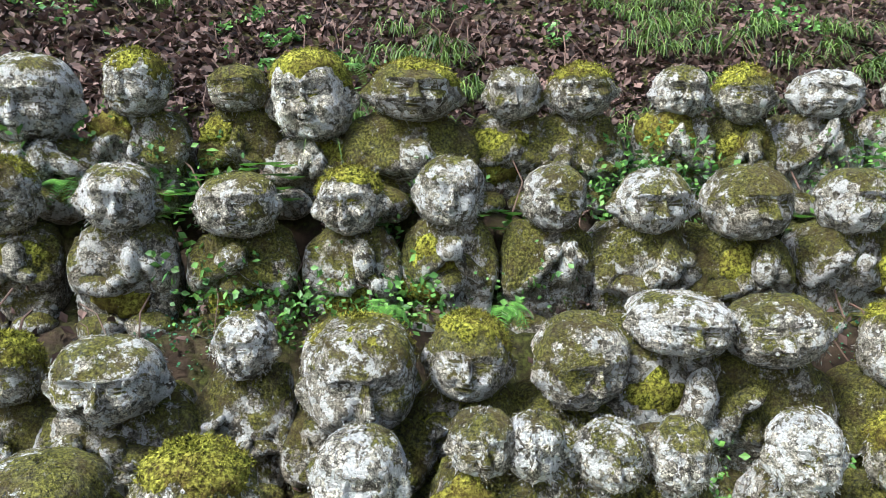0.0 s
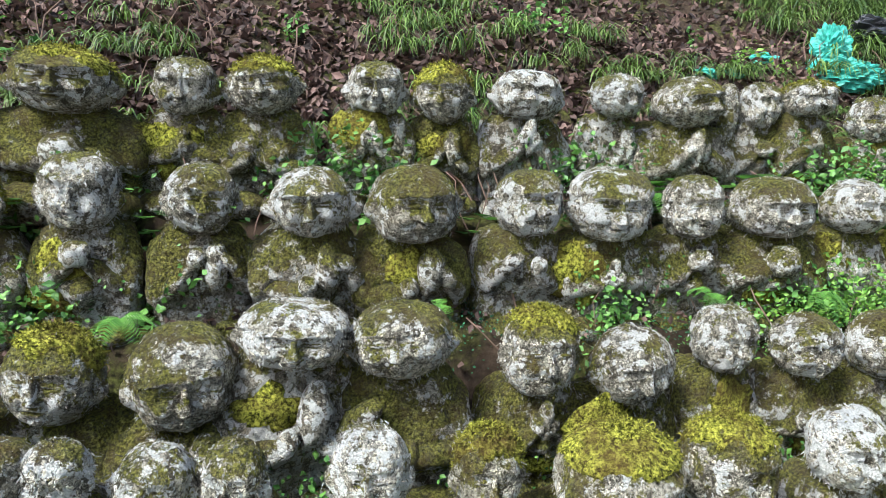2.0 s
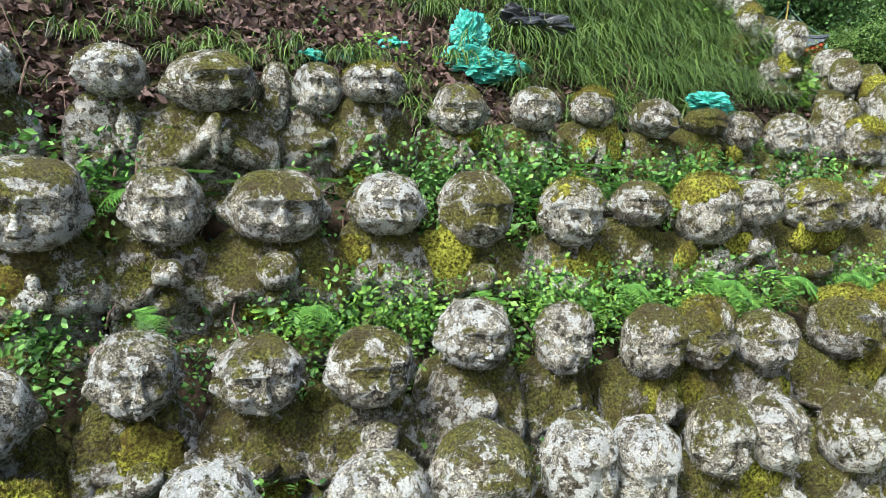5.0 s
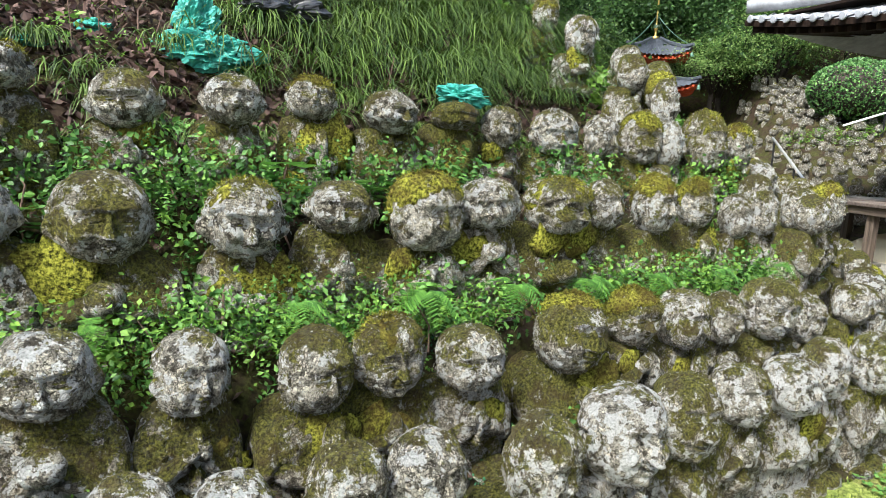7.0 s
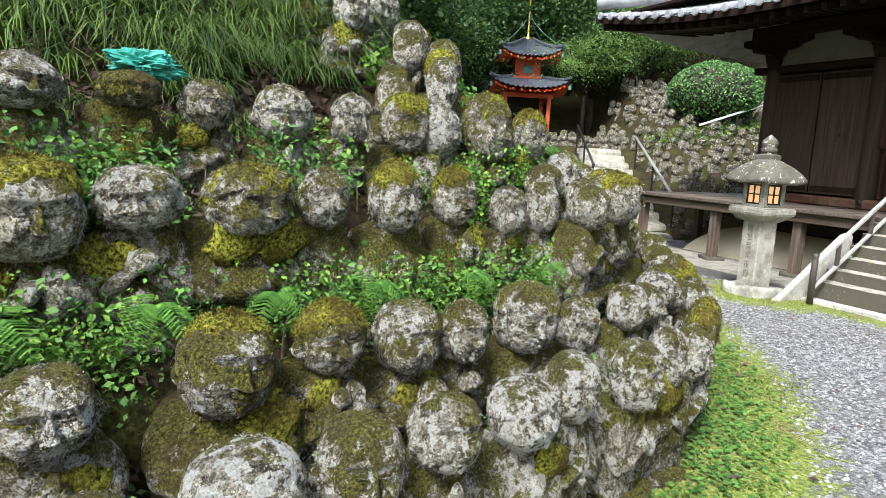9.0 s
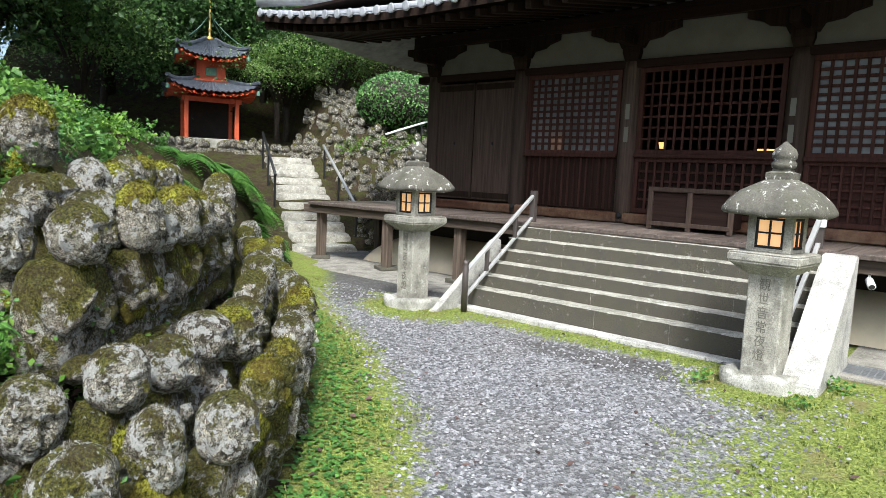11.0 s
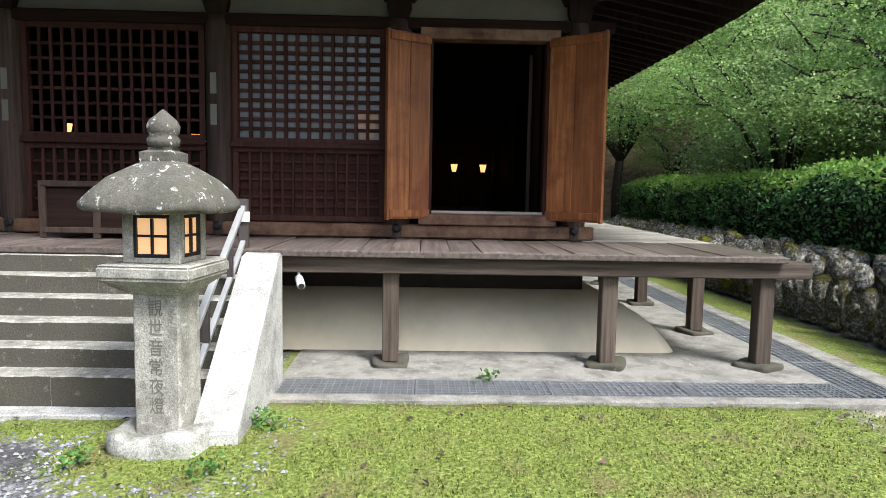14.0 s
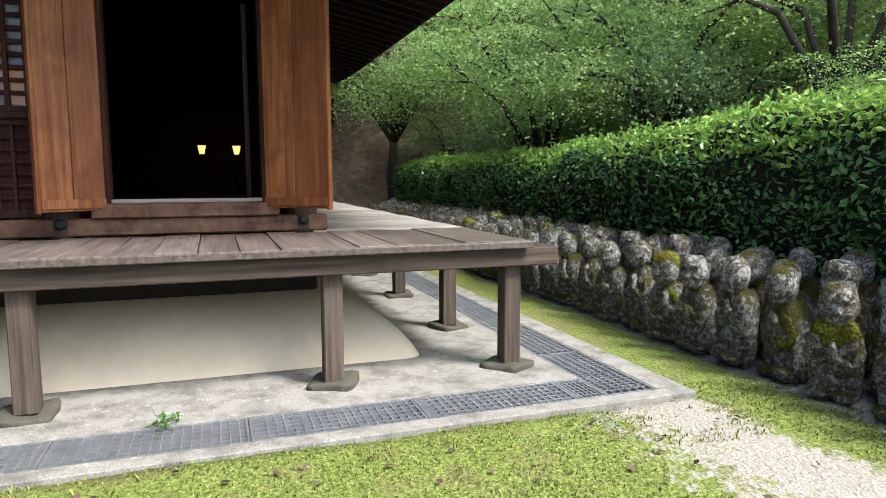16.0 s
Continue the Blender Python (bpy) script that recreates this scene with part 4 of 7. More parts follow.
# Many small figures on the north bank, seen far off, joined into one.
def far_figures():
    kinds = [figure_mesh(0.24, 0.27, 0.30, k, 900 + i, 16, 11, False) for i, k in enumerate("lnlnlnl")]
    base = []
    for me in kinds:
        v = np.empty(len(me.vertices) * 3, np.float32)
        me.vertices.foreach_get("co", v)
        q = np.array([tuple(p.vertices) if len(p.vertices) == 4 else (*p.vertices, p.vertices[-1]) for p in me.polygons])
        base.append((v.reshape(-1, 3), q[q[:, 2] != q[:, 3]]))
        bpy.data.meshes.remove(me)
    rng = random.Random(21)
    vs, qs, total = [], [], 0
    for n in np.arange(0.4, 11.0, 0.46):
        m = (-5.0 if 6.1 < n < 8.0 else 0.95) + rng.uniform(0, 0.3)
        while m < 9.5:
            x, y = STAIR_FOOT[0] + n * STAIR_WAY[0] + m * STAIR_WAY[1], STAIR_FOOT[1] + n * STAIR_WAY[1] - m * STAIR_WAY[0]
            if not (x > 13.6 and y < 10.3) and rng.random() > 0.12:
                v, q = rng.choice(base)
                k, a = rng.uniform(0.62, 0.92), radians(-30 + rng.uniform(-35, 35))
                r = np.array([[math.cos(a), -math.sin(a), 0], [math.sin(a), math.cos(a), 0], [0, 0, rng.uniform(0.85, 1.15)]])
                z = float(north_z(np.array([x]), np.array([y]))[0]) - 0.1
                vs.append(v @ r.T * k + np.array([x + rng.uniform(-0.12, 0.12), y + rng.uniform(-0.12, 0.12), z]))
                qs.append(q + total)
                total += len(v)
            m += rng.uniform(0.30, 0.42)
    ob = new("far_stone_figures", quad_mesh("far_stone_figures", np.concatenate(vs), np.concatenate(qs), STATUE))
    ob.color = (0.15, 0.0, 0.8, 1)
    tagged(ob, "rows of small grey stone figures covering the far bank", "statues", kind="stuff")


far_figures()
# ---- the hall ----
BACK, FRONT = 23.1, 14.1
COLS = (8.68, 6.95, 5.2, 3.17, 1.4, -0.38)
DECK = 0.97
hall = thing("temple_hall", (14.1, 4.15, 0), "old dark timber temple hall with a grey tiled roof", "temple hall")
for y in COLS:
    part("column", lathe([(0.125, 0), (0.13, 0.05), (0.13, 2.05), (0.118, 2.16)], 20, at=(FRONT, y, DECK - 0.02)), WOOD_COL, hall, "grey-brown round timber column", True)
for x in (16.0, 18.3, 20.8, BACK):
    for y in (COLS[0], COLS[-1]):
        part("column", lathe([(0.13, 0), (0.13, 2.4), (0.118, 2.6)], 16, at=(x, y, DECK - 0.02)), WOOD_COL, hall, "", True)
part("head_beam", box(FRONT - 0.09, FRONT + 0.09, COLS[-1] - 0.35, COLS[0] + 0.35, 3.02, 3.13, 0.01), WOOD_DARK_Y, hall)
part("top_beam", box(FRONT - 0.12, FRONT + 0.12, COLS[-1] - 0.45, COLS[0] + 0.45, 3.58, 3.78, 0.01), WOOD_DARK_Y, hall)
part("floor_beam", box(FRONT - 0.12, FRONT - 0.02, COLS[-1] - 0.2, COLS[0] + 0.2, DECK + 0.004, DECK + 0.14, 0.012), WOOD_SILL, hall, "worn red-brown sill beam with pale scuffs")
for y in COLS:
    part("nail_cover", lathe([(0.045, 0), (0.045, 0.02), (0.025, 0.035)], 14), BLACK, hall, "black round iron nail cover").matrix_basis = pose(FRONT - 0.12, y, DECK + 0.1, 0, -90, 0)
for a, b in zip(COLS, COLS[1:]):
    part("frieze_panel", box(FRONT - 0.02, FRONT + 0.04, b + 0.1, a - 0.1, 3.13, 3.58, 0), PLASTER_SHADED, hall, "off-white plaster panel above the head beam")


def bracket(y):
    bm = bmesh.new()
    prof = [(-0.62, 3.6), (0.62, 3.6), (0.62, 3.5), (0.45, 3.45), (0.38, 3.40), (0.2, 3.37), (0.15, 3.28), (-0.15, 3.28), (-0.2, 3.37), (-0.38, 3.40), (-0.45, 3.45), (-0.62, 3.5)]
    vs = [[bm.verts.new((x, y + dy, z)) for dy, z in prof] for x in (FRONT - 0.09, FRONT + 0.09)]
    bm.faces.new(vs[0][::-1])
    bm.faces.new(vs[1])
    for i in range(len(prof)):
        j = (i + 1) % len(prof)
        bm.faces.new((vs[0][i], vs[0][j], vs[1][j], vs[1][i]))
    return bm


for y in COLS:
    part("bracket_arm", bracket(y), WOOD_DARK, hall)
    part("bearing_block", lathe([(0.13, 0), (0.17, 0.1), (0.17, 0.2)], 4, at=(FRONT, y, 3.12), square=True), WOOD_DARK, hall)
    part("tie_beam_end", box(FRONT - 0.55, FRONT, y - 0.06, y + 0.06, 3.30, 3.46, 0.015), WOOD_DARK, hall)

def lattice(name, y0, y1, z0, z1, ny, nz, mat, bar, back, back_mat, label, x=FRONT):
    fr = bmesh.new()
    for e in ((y0, y1, z0, z0 + 0.06), (y0, y1, z1 - 0.06, z1), (y0, y0 + 0.06, z0 + 0.06, z1 - 0.06), (y1 - 0.06, y1, z0 + 0.06, z1 - 0.06)):
        box(x - 0.05, x + 0.03, *e, 0.004, fr)
    win = part(name, fr, mat, hall, label)
    w, h = (y1 - y0 - 0.12) / ny, (z1 - z0 - 0.12) / nz
    vert = mesh_of(box(-0.014, 0.014, -bar / 2, bar / 2, 0, z1 - z0 - 0.12, 0.003), "upright_bar", mat)
    hori = mesh_of(box(-0.012, 0.012, 0, y1 - y0 - 0.12, -bar / 2, bar / 2, 0.003), "cross_bar", mat)
    for i in range(1, ny):
        o = under(new("upright_bar", vert), win)
        o.matrix_basis = Matrix.Translation((x - 0.024, y0 + 0.06 + i * w, z0 + 0.06))
    for i in range(1, nz):
        o = under(new("cross_bar", hori), win)
        o.matrix_basis = Matrix.Translation((x - 0.008, y0 + 0.06, z0 + 0.06 + i * h))
    if back_mat:
        part(back, box(x + 0.016, x + 0.026, y0 + 0.05, y1 - 0.05, z0 + 0.05, z1 - 0.05, 0), back_mat, win)
    return win


# Bays from north to south: closed doors, lattice, open grille, lattice, open doors.
for y0, y1 in ((7.05, 7.80), (7.83, 8.56)):
    leaf = part("closed_door_leaf", box(FRONT - 0.06, FRONT + 0.0, y0, y1, 1.14, 2.98, 0.006), WOOD_COL, hall, "closed grey-brown plank door leaf")
    part("batten", box(FRONT - 0.075, FRONT - 0.058, y0 + 0.02, y1 - 0.02, 2.86, 2.95, 0.003), WOOD_DARK, leaf)
    part("batten", box(FRONT - 0.075, FRONT - 0.058, y0 + 0.02, y1 - 0.02, 1.17, 1.26, 0.003), WOOD_DARK, leaf)
    part("iron_ring", lathe([(0.02, 0), (0.02, 0.05)], 8, at=(FRONT - 0.07, (y0 + y1) / 2, 2.0)), BLACK, leaf)
for a, b, lower in ((COLS[1], COLS[2], False), (COLS[3], COLS[4], True)):
    lattice("lattice_window", b + 0.13, a - 0.13, 1.88, 3.02, 12, 11, WOOD_RED, 0.034, "glass_pane", PANE, "dark lattice window with panes toned grey like reflected sky")
    if lower:
        lattice("lower_lattice", b + 0.13, a - 0.13, 1.12, 1.86, 13, 7, WOOD_RED, 0.026, "backing_board", WOOD_RED_BACK, "red-brown wooden lattice over boards")
    else:
        pan = part("lower_panel", box(FRONT - 0.01, FRONT + 0.03, b + 0.13, a - 0.13, 1.12, 1.86, 0.004), WOOD_DARK, hall, "dark plank panel with thin battens")
        for i in range(15):
            y = b + 0.2 + i * (a - b - 0.4) / 14
            part("batten", box(FRONT - 0.035, FRONT - 0.012, y - 0.012, y + 0.012, 1.14, 1.84, 0.002), WOOD_RED, pan)
    part("window_rail", box(FRONT - 0.1, FRONT - 0.052, b + 0.125, a - 0.125, 1.845, 1.895, 0.006), WOOD_RED, hall)
grille = lattice("open_grille", COLS[3] + 0.13, COLS[2] - 0.13, 1.90, 3.02, 15, 7, WOOD_RED, 0.03, "", None, "open dark wooden grille with warm lamps behind it")
lattice("lower_grille", COLS[3] + 0.13, COLS[2] - 0.13, 1.12, 1.86, 15, 5, WOOD_RED, 0.03, "backing_board", WOOD_DARK, "dark wooden grille over boards")
part("window_rail", box(FRONT - 0.1, FRONT - 0.052, COLS[3] + 0.125, COLS[2] - 0.125, 1.855, 1.905, 0.006), WOOD_RED, hall)
for y in (COLS[2] - 0.02, COLS[3] + 0.02):
    for z in (2.05, 2.35):
        part("name_slip", box(FRONT - 0.142, FRONT - 0.137, y - 0.03, y + 0.03, z, z + 0.2, 0), PLASTER_SHADED, hall, "faded narrow paper slip")

# The south bay: door posts, threshold and two open leaves.
DOOR_N, DOOR_S = 1.06, -0.06
part("door_post", box(FRONT - 0.08, FRONT + 0.08, DOOR_N, DOOR_N + 0.12, 1.1, 3.04, 0.006), WOOD_RED, hall)
part("door_post", box(FRONT - 0.08, FRONT + 0.08, DOOR_S - 0.12, DOOR_S, 1.1, 3.04, 0.006), WOOD_RED, hall)
part("door_lintel", box(FRONT - 0.1, FRONT + 0.08, DOOR_S - 0.13, DOOR_N + 0.13, 2.93, 3.04, 0.006), WOOD_SILL, hall)
part("threshold", box(FRONT - 0.16, FRONT + 0.1, DOOR_S - 0.13, DOOR_N + 0.13, 1.11, 1.22, 0.008), WOOD_SILL, hall, "worn pale door threshold")
part("threshold_track", box(FRONT - 0.08, FRONT + 0.02, DOOR_S, DOOR_N, 1.22, 1.25, 0.004), WOOD_DECK_Y, hall)


def door_leaf(hinge_y, way, angle):
    """An open two-board door leaf on its post."""
    m = Matrix.Translation((FRONT - 0.1, hinge_y, 0)) @ Matrix.Rotation(radians(angle), 4, "Z")
    first = None
    for i, (a, b) in enumerate(((0.0, 0.22), (0.223, 0.44)) if way > 0 else ((0.0, 0.27), (0.274, 0.56))):
        bm = box(-0.045, 0.0, min(way * a, way * b), max(way * a, way * b), 1.17, 2.95, 0.004)
        bm.transform(m)
        if first is None:
            first = part("open_door_leaf", bm, WOOD_DOOR, hall, "open door leaf of orange-brown cedar boards")
        else:
            part("door_board", bm, WOOD_DOOR, first)
    full = 0.44 if way > 0 else 0.56
    for z in (1.19, 2.86):
        bm = box(-0.062, -0.045, min(0, way * full), max(0, way * full), z, z + 0.07, 0.003)
        bm.transform(m)
        part("batten", bm, WOOD_DOOR, first)
    bm = box(-0.05, 0.004, min(way * full, way * (full + 0.025)), max(way * full, way * (full + 0.025)), 1.16, 2.96, 0.003)
    bm.transform(m)
    part("edge_strip", bm, WOOD_DOOR, first)


door_leaf(DOOR_N + 0.05, 1, 30)
door_leaf(DOOR_S - 0.05, -1, -38)
for y0, y1 in ((DOOR_N + 0.12, COLS[4] - 0.12), (COLS[5] + 0.1, DOOR_S - 0.12)):
    part("side_panel", box(FRONT - 0.02, FRONT + 0.03, min(y0, y1), max(y0, y1), 1.11, 3.04, 0), WOOD_DARK, hall)
# Walls that close the hall, and the dim room.
part("side_wall", box(FRONT + 0.13, BACK, COLS[-1] - 0.03, COLS[-1] + 0.05, DECK, 3.8, 0), WOOD_DARK, hall, "dark plank side wall")
part("side_wall", box(FRONT + 0.13, BACK, COLS[0] - 0.05, COLS[0] + 0.03, DECK, 3.8, 0), WOOD_DARK, hall)
part("back_wall", box(BACK - 0.05, BACK + 0.05, COLS[-1], COLS[0], DECK, 3.8, 0), WOOD_DARK, hall)
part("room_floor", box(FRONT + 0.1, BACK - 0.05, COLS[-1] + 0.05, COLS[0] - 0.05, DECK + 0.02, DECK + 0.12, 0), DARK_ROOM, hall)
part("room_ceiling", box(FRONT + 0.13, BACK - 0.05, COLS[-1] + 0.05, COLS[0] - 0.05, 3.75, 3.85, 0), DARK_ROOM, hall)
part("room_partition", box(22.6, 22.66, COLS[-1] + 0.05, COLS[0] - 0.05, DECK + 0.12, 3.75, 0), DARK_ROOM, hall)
part("sliding_door_edge", box(14.5, 14.52, 0.0, 0.04, 1.1, 2.9, 0.003), WOOD_COL, hall)


def paper_lamp(x, y, z, k=1.0, label="small glowing paper lamp on a dark stand"):
    lamp = thing("paper_lamp", (x, y, DECK + 0.12), label, "lamp", "lamps in the hall")
    part("shade", lathe([(0.035 * k, z - 0.06 * k), (0.06 * k, z + 0.05 * k), (0.062 * k, z + 0.07 * k)], 10, at=(x, y, 0)), LAMP_PAPER, lamp, "glowing orange paper shade")
    part("stand", lathe([(0.09, DECK + 0.12), (0.09, DECK + 0.15), (0.014, DECK + 0.17), (0.014, z - 0.065 * k), (0.03 * k, z - 0.06 * k)], 10, at=(x, y, 0)), BLACK, lamp)


for y in (0.5, -0.13):
    paper_lamp(21.8, y, 1.93, 1.25)
paper_lamp(14.7, 4.98, 2.05, 0.7)
paper_lamp(14.8, 4.9, 1.95, 0.6)
paper_lamp(15.0, 3.75, 1.97, 0.9)
paper_lamp(15.0, 3.65, 1.97, 0.9)
paper_lamp(15.4, 4.2, 1.96, 0.6)
paper_lamp(14.5, 6.55, 2.08, 1.9)
paper_lamp(14.5, 1.75, 2.1, 1.9)
table = thing("altar_table", (20.3, 0.2, DECK + 0.12), "low black altar table in the dim hall", "table")
part("tabletop", box(20.1, 20.5, -0.05, 0.55, 1.42, 1.46), BLACK, table)
for y in (0.0, 0.5):
    for x in (20.15, 20.45):
        part("leg", box(x - 0.02, x + 0.02, y - 0.02, y + 0.02, DECK + 0.12, 1.42), BLACK, table)

# Roof: rafters, boards, and rows of round tiles with end caps.
EAVE_X, EAVE_S, EAVE_N, EAVE_Z = 12.0, -2.5, 10.8, 3.62


def lift(v, lo, hi):
    k = abs((v - (lo + hi) / 2) / ((hi - lo) / 2))
    return 0.34 * max(0.0, (k - 0.45) / 0.55) ** 2


def roof_z(run, side_lift):
    """Height of the roof above the eave at a run inwards; the corners sweep up."""
    return EAVE_Z + 0.30 * run + 0.05 * run ** 1.6 + side_lift * max(0.0, 1 - run / 3.0)


def slope_mesh(front):
    lo, hi = (EAVE_S, EAVE_N) if front else (EAVE_X, 25.2)
    ts, runs = np.linspace(0, 1, 45), np.linspace(0, 6.6, 18)
    v = []
    for r in runs:
        for t in ts:
            a0, a1 = lo + r, hi - r
            p = a0 + (a1 - a0) * t
            z = roof_z(r, lift(lo + (hi - lo) * t, lo, hi))
            v.append((EAVE_X + r, p, z) if front else (p, EAVE_S + r, z))
    return np.array(v), grid_quads(len(runs), len(ts))


for front in (True, False):
    v, q = slope_mesh(front)
    low = v.copy()
    low[:, 2] -= 0.10
    vv, qq = np.concatenate([v, low]), np.concatenate([q[:, ::-1] if front else q, (q if front else q[:, ::-1]) + len(v)])
    n = 45
    edge = np.array([[i, i + 1, i + 1 + len(v), i + len(v)] for i in range(n - 1)])
    part("roof_slope", quad_mesh("roof_slope", vv, np.concatenate([qq, edge]), [TILE, WOOD_DARK], np.concatenate([np.zeros(len(q)), np.ones(len(q) + len(edge))]), False), None, hall)
north, q = slope_mesh(False)
north[:, 1] = 8.3 - north[:, 1]
part("roof_slope", quad_mesh("roof_slope", north, q[:, ::-1], TILE, None, False), None, hall)


def tile_row(p, front, length, lo, hi, north=False):
    v, rad = [], 0.062
    k = 9
    up = lift(p, lo, hi)
    for r in np.linspace(-0.05, length, k):
        z = roof_z(max(r, 0), up) + 0.015
        for j in range(7):
            a = math.pi * j / 6
            if front:
                v.append((EAVE_X + r, p + rad * math.cos(a), z + rad * math.sin(a)))
            else:
                y = EAVE_S + r
                v.append((p + rad * math.cos(a), 8.3 - y if north else y, z + rad * math.sin(a)))
    q = grid_quads(k, 7)
    cap = np.array([[0, 1, 2, 3], [0, 3, 4, 5], [0, 5, 6, 6]])
    faces = [tuple(f) for f in q.tolist()] + [(0, 1, 2, 3), (0, 3, 4, 5), (0, 5, 6)]
    me = bpy.data.meshes.new("roof_tile_rib")
    me.from_pydata(v, [], faces)
    me.materials.append(TILE)
    part("roof_tile_rib", me, None, hall)
    z = roof_z(0, up)
    return z


p = EAVE_S + 0.15
while p < EAVE_N - 0.1:
    length = min(6.6, p - EAVE_S, EAVE_N - p) + 0.05
    z = tile_row(p, True, length, EAVE_S, EAVE_N)
    part("eave_tile_disc", lathe([(0.06, 0), (0.066, 0.03), (0.05, 0.04)], 12), TILE, hall, "round grey eave tile end").matrix_basis = pose(EAVE_X - 0.04, p, z + 0.02, 0, -90, 0)
    p += 0.27
p = EAVE_X + 0.3
while p < 25.0:
    tile_row(p, False, min(6.6, p - EAVE_X, 25.2 - p) + 0.05, EAVE_X, 25.2)
    if p < 17:
        tile_row(p, False, min(6.6, p - EAVE_X) + 0.05, EAVE_X, 25.2, True)
    p += 0.27
for sy in (1, -1):
    pts = []
    for r in np.linspace(0.0, 6.4, 14):
        y = EAVE_S + r if sy > 0 else EAVE_N - r
        pts.append((EAVE_X + r, y, roof_z(r, 0.34) + 0.10 + (0.12 * max(0, 1 - r / 1.2))))
    part("hip_ridge", tube(pts, 0.11, 8), TILE, hall, "raised tile ridge on the roof corner", True)
i, p = 0, EAVE_S + 0.2
while p < EAVE_N - 0.15:
    z = roof_z(0.05, lift(p, EAVE_S, EAVE_N)) - 0.16
    part("rafter", beam((EAVE_X + 0.12, p, z), (FRONT + 0.1, p, 3.88), 0.075, 0.09), WOOD_DARK, hall)
    p += 0.24
p = EAVE_X + 0.6
while p < 24:
    z = roof_z(0.05, lift(p, EAVE_X, 25.2)) - 0.16
    part("rafter", beam((p, EAVE_S + 0.12, z), (p, COLS[-1], 3.88), 0.075, 0.09), WOOD_DARK, hall)
    p += 0.3
part("eave_board", box(EAVE_X + 0.25, FRONT + 0.3, EAVE_S + 0.6, EAVE_N - 0.6, 3.98, 4.02, 0), WOOD_DARK, hall)
for y in (EAVE_S, EAVE_N):
    part("corner_rafter", beam((EAVE_X + 0.1, y + (0.1 if y < 0 else -0.1), 3.82), (FRONT, COLS[-1] if y < 0 else COLS[0], 4.0), 0.14, 0.17), WOOD_DARK, hall)

# ---- veranda ----
ver = thing("veranda", (12.65, 4.15, 0), "weathered plank veranda on square timber posts", "veranda")
ES, EN = -1.78, 10.08
POSTS = [(12.76, y) for y in (1.39, -0.40, -1.70, 6.95, 8.38, 9.95)] + [(x, -1.70) for x in (14.1, 15.8, 17.6, 19.4, 21.2)] + [(x, 9.95) for x in (14.1, 16.0)]
stone_mesh = [mesh_of(rough_block(-0.15, 0.15, -0.15, 0.15, -0.03, 0.055, 3 + i, 0.03, 4), "foundation_stone", RISER, True) for i in range(3)]
for i, (x, y) in enumerate(POSTS):
    part("post", box(x - 0.065, x + 0.065, y - 0.065, y + 0.065, 0.05, 0.80, 0.008), WOOD_GREY, ver, "grey weathered square post")
    st = new("foundation_stone", stone_mesh[i % 3])
    st.location = (x, y, 0.012)
    st.rotation_euler = (0, 0, i * 1.1)
    tagged(st, "flat worn stone under a veranda post", "stone", "stones under the veranda posts")
part("front_beam", box(12.63, 12.83, ES - 0.25, 2.44, 0.785, 0.916, 0.008), WOOD_GREY_Y, ver, "grey weathered beam under the planks")
part("front_beam", box(12.63, 12.83, 5.85, EN + 0.2, 0.785, 0.916, 0.008), WOOD_GREY_Y, ver)
part("side_beam", box(12.85, 22.5, -1.77, -1.63, 0.80, 0.90, 0.008), WOOD_GREY, ver)
part("side_beam", box(12.85, 17, 9.88, 10.02, 0.80, 0.90, 0.008), WOOD_GREY, ver)
for y in (1.39, -0.40, 6.95, 8.38):
    part("joist", box(12.85, 14.1, y - 0.05, y + 0.05, 0.79, 0.90, 0.006), WOOD_GREY, ver)
y, k = ES, 0
while y < EN - 0.02:
    w = 0.245
    y1 = min(y + w - 0.006, EN)
    x1 = FRONT - 0.2
    part("plank", box(12.6, x1, y, y1, 0.92, DECK + 0.004 * math.sin(k * 2.3), 0.004), WOOD_DECK_X, ver)
    y, k = y + w, k + 1
x = FRONT - 0.195
while x < 23:
    for a, b in ((ES, COLS[-1] - 0.08), (COLS[0] + 0.1, EN)):
        if b < 0 or x < 17:
            part("plank", box(x, x + 0.234, a, b, 0.92, DECK + 0.004 * math.sin(x * 5), 0.004), WOOD_DECK_Y, ver)
    x += 0.24
part("edge_board", box(12.565, 12.597, ES - 0.02, EN, 0.918, DECK - 0.004, 0.006), WOOD_DECK_X, ver)

# White plaster mound below the hall.
mound = bmesh.new()
prof = [(0.0, 0.02), (0.04, 0.09), (0.12, 0.19), (0.25, 0.31), (0.42, 0.41), (0.66, 0.49), (1.0, 0.51)]
rings = []
for o, z in prof:
    x0, x1, y0, y1 = 13.2 + o, 24 - o, -1.18 + o, 9.45 - o
    ring, r = [], 0.12
    for cx, cy, a0 in ((x1 - r, y1 - r, 0), (x0 + r, y1 - r, 90), (x0 + r, y0 + r, 180), (x1 - r, y0 + r, 270)):
        for a in (0, 30, 60, 90):
            ring.append(mound.verts.new((cx + r * math.cos(radians(a0 + a)), cy + r * math.sin(radians(a0 + a)), z)))
    rings.append(ring)
for a, b in zip(rings, rings[1:]):
    for i in range(len(a)):
        j = (i + 1) % len(a)
        mound.faces.new((a[i], a[j], b[j], b[i]))
mound.faces.new(rings[-1])
tagged(part("plinth_mound", mound, PLASTER, None, smooth=True), "cream plastered mound under the raised hall", "plinth", kind="structure")

# Added strips: the black shade above the mound is put into their colour.
part("underfloor_board", box(13.88, 13.92, -0.45, 8.75, 0.44, 0.90, 0), DARK_ROOM, hall, "near-black strip added for the deep shade under the floor")
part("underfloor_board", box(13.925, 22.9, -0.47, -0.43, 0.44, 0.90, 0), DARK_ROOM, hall)

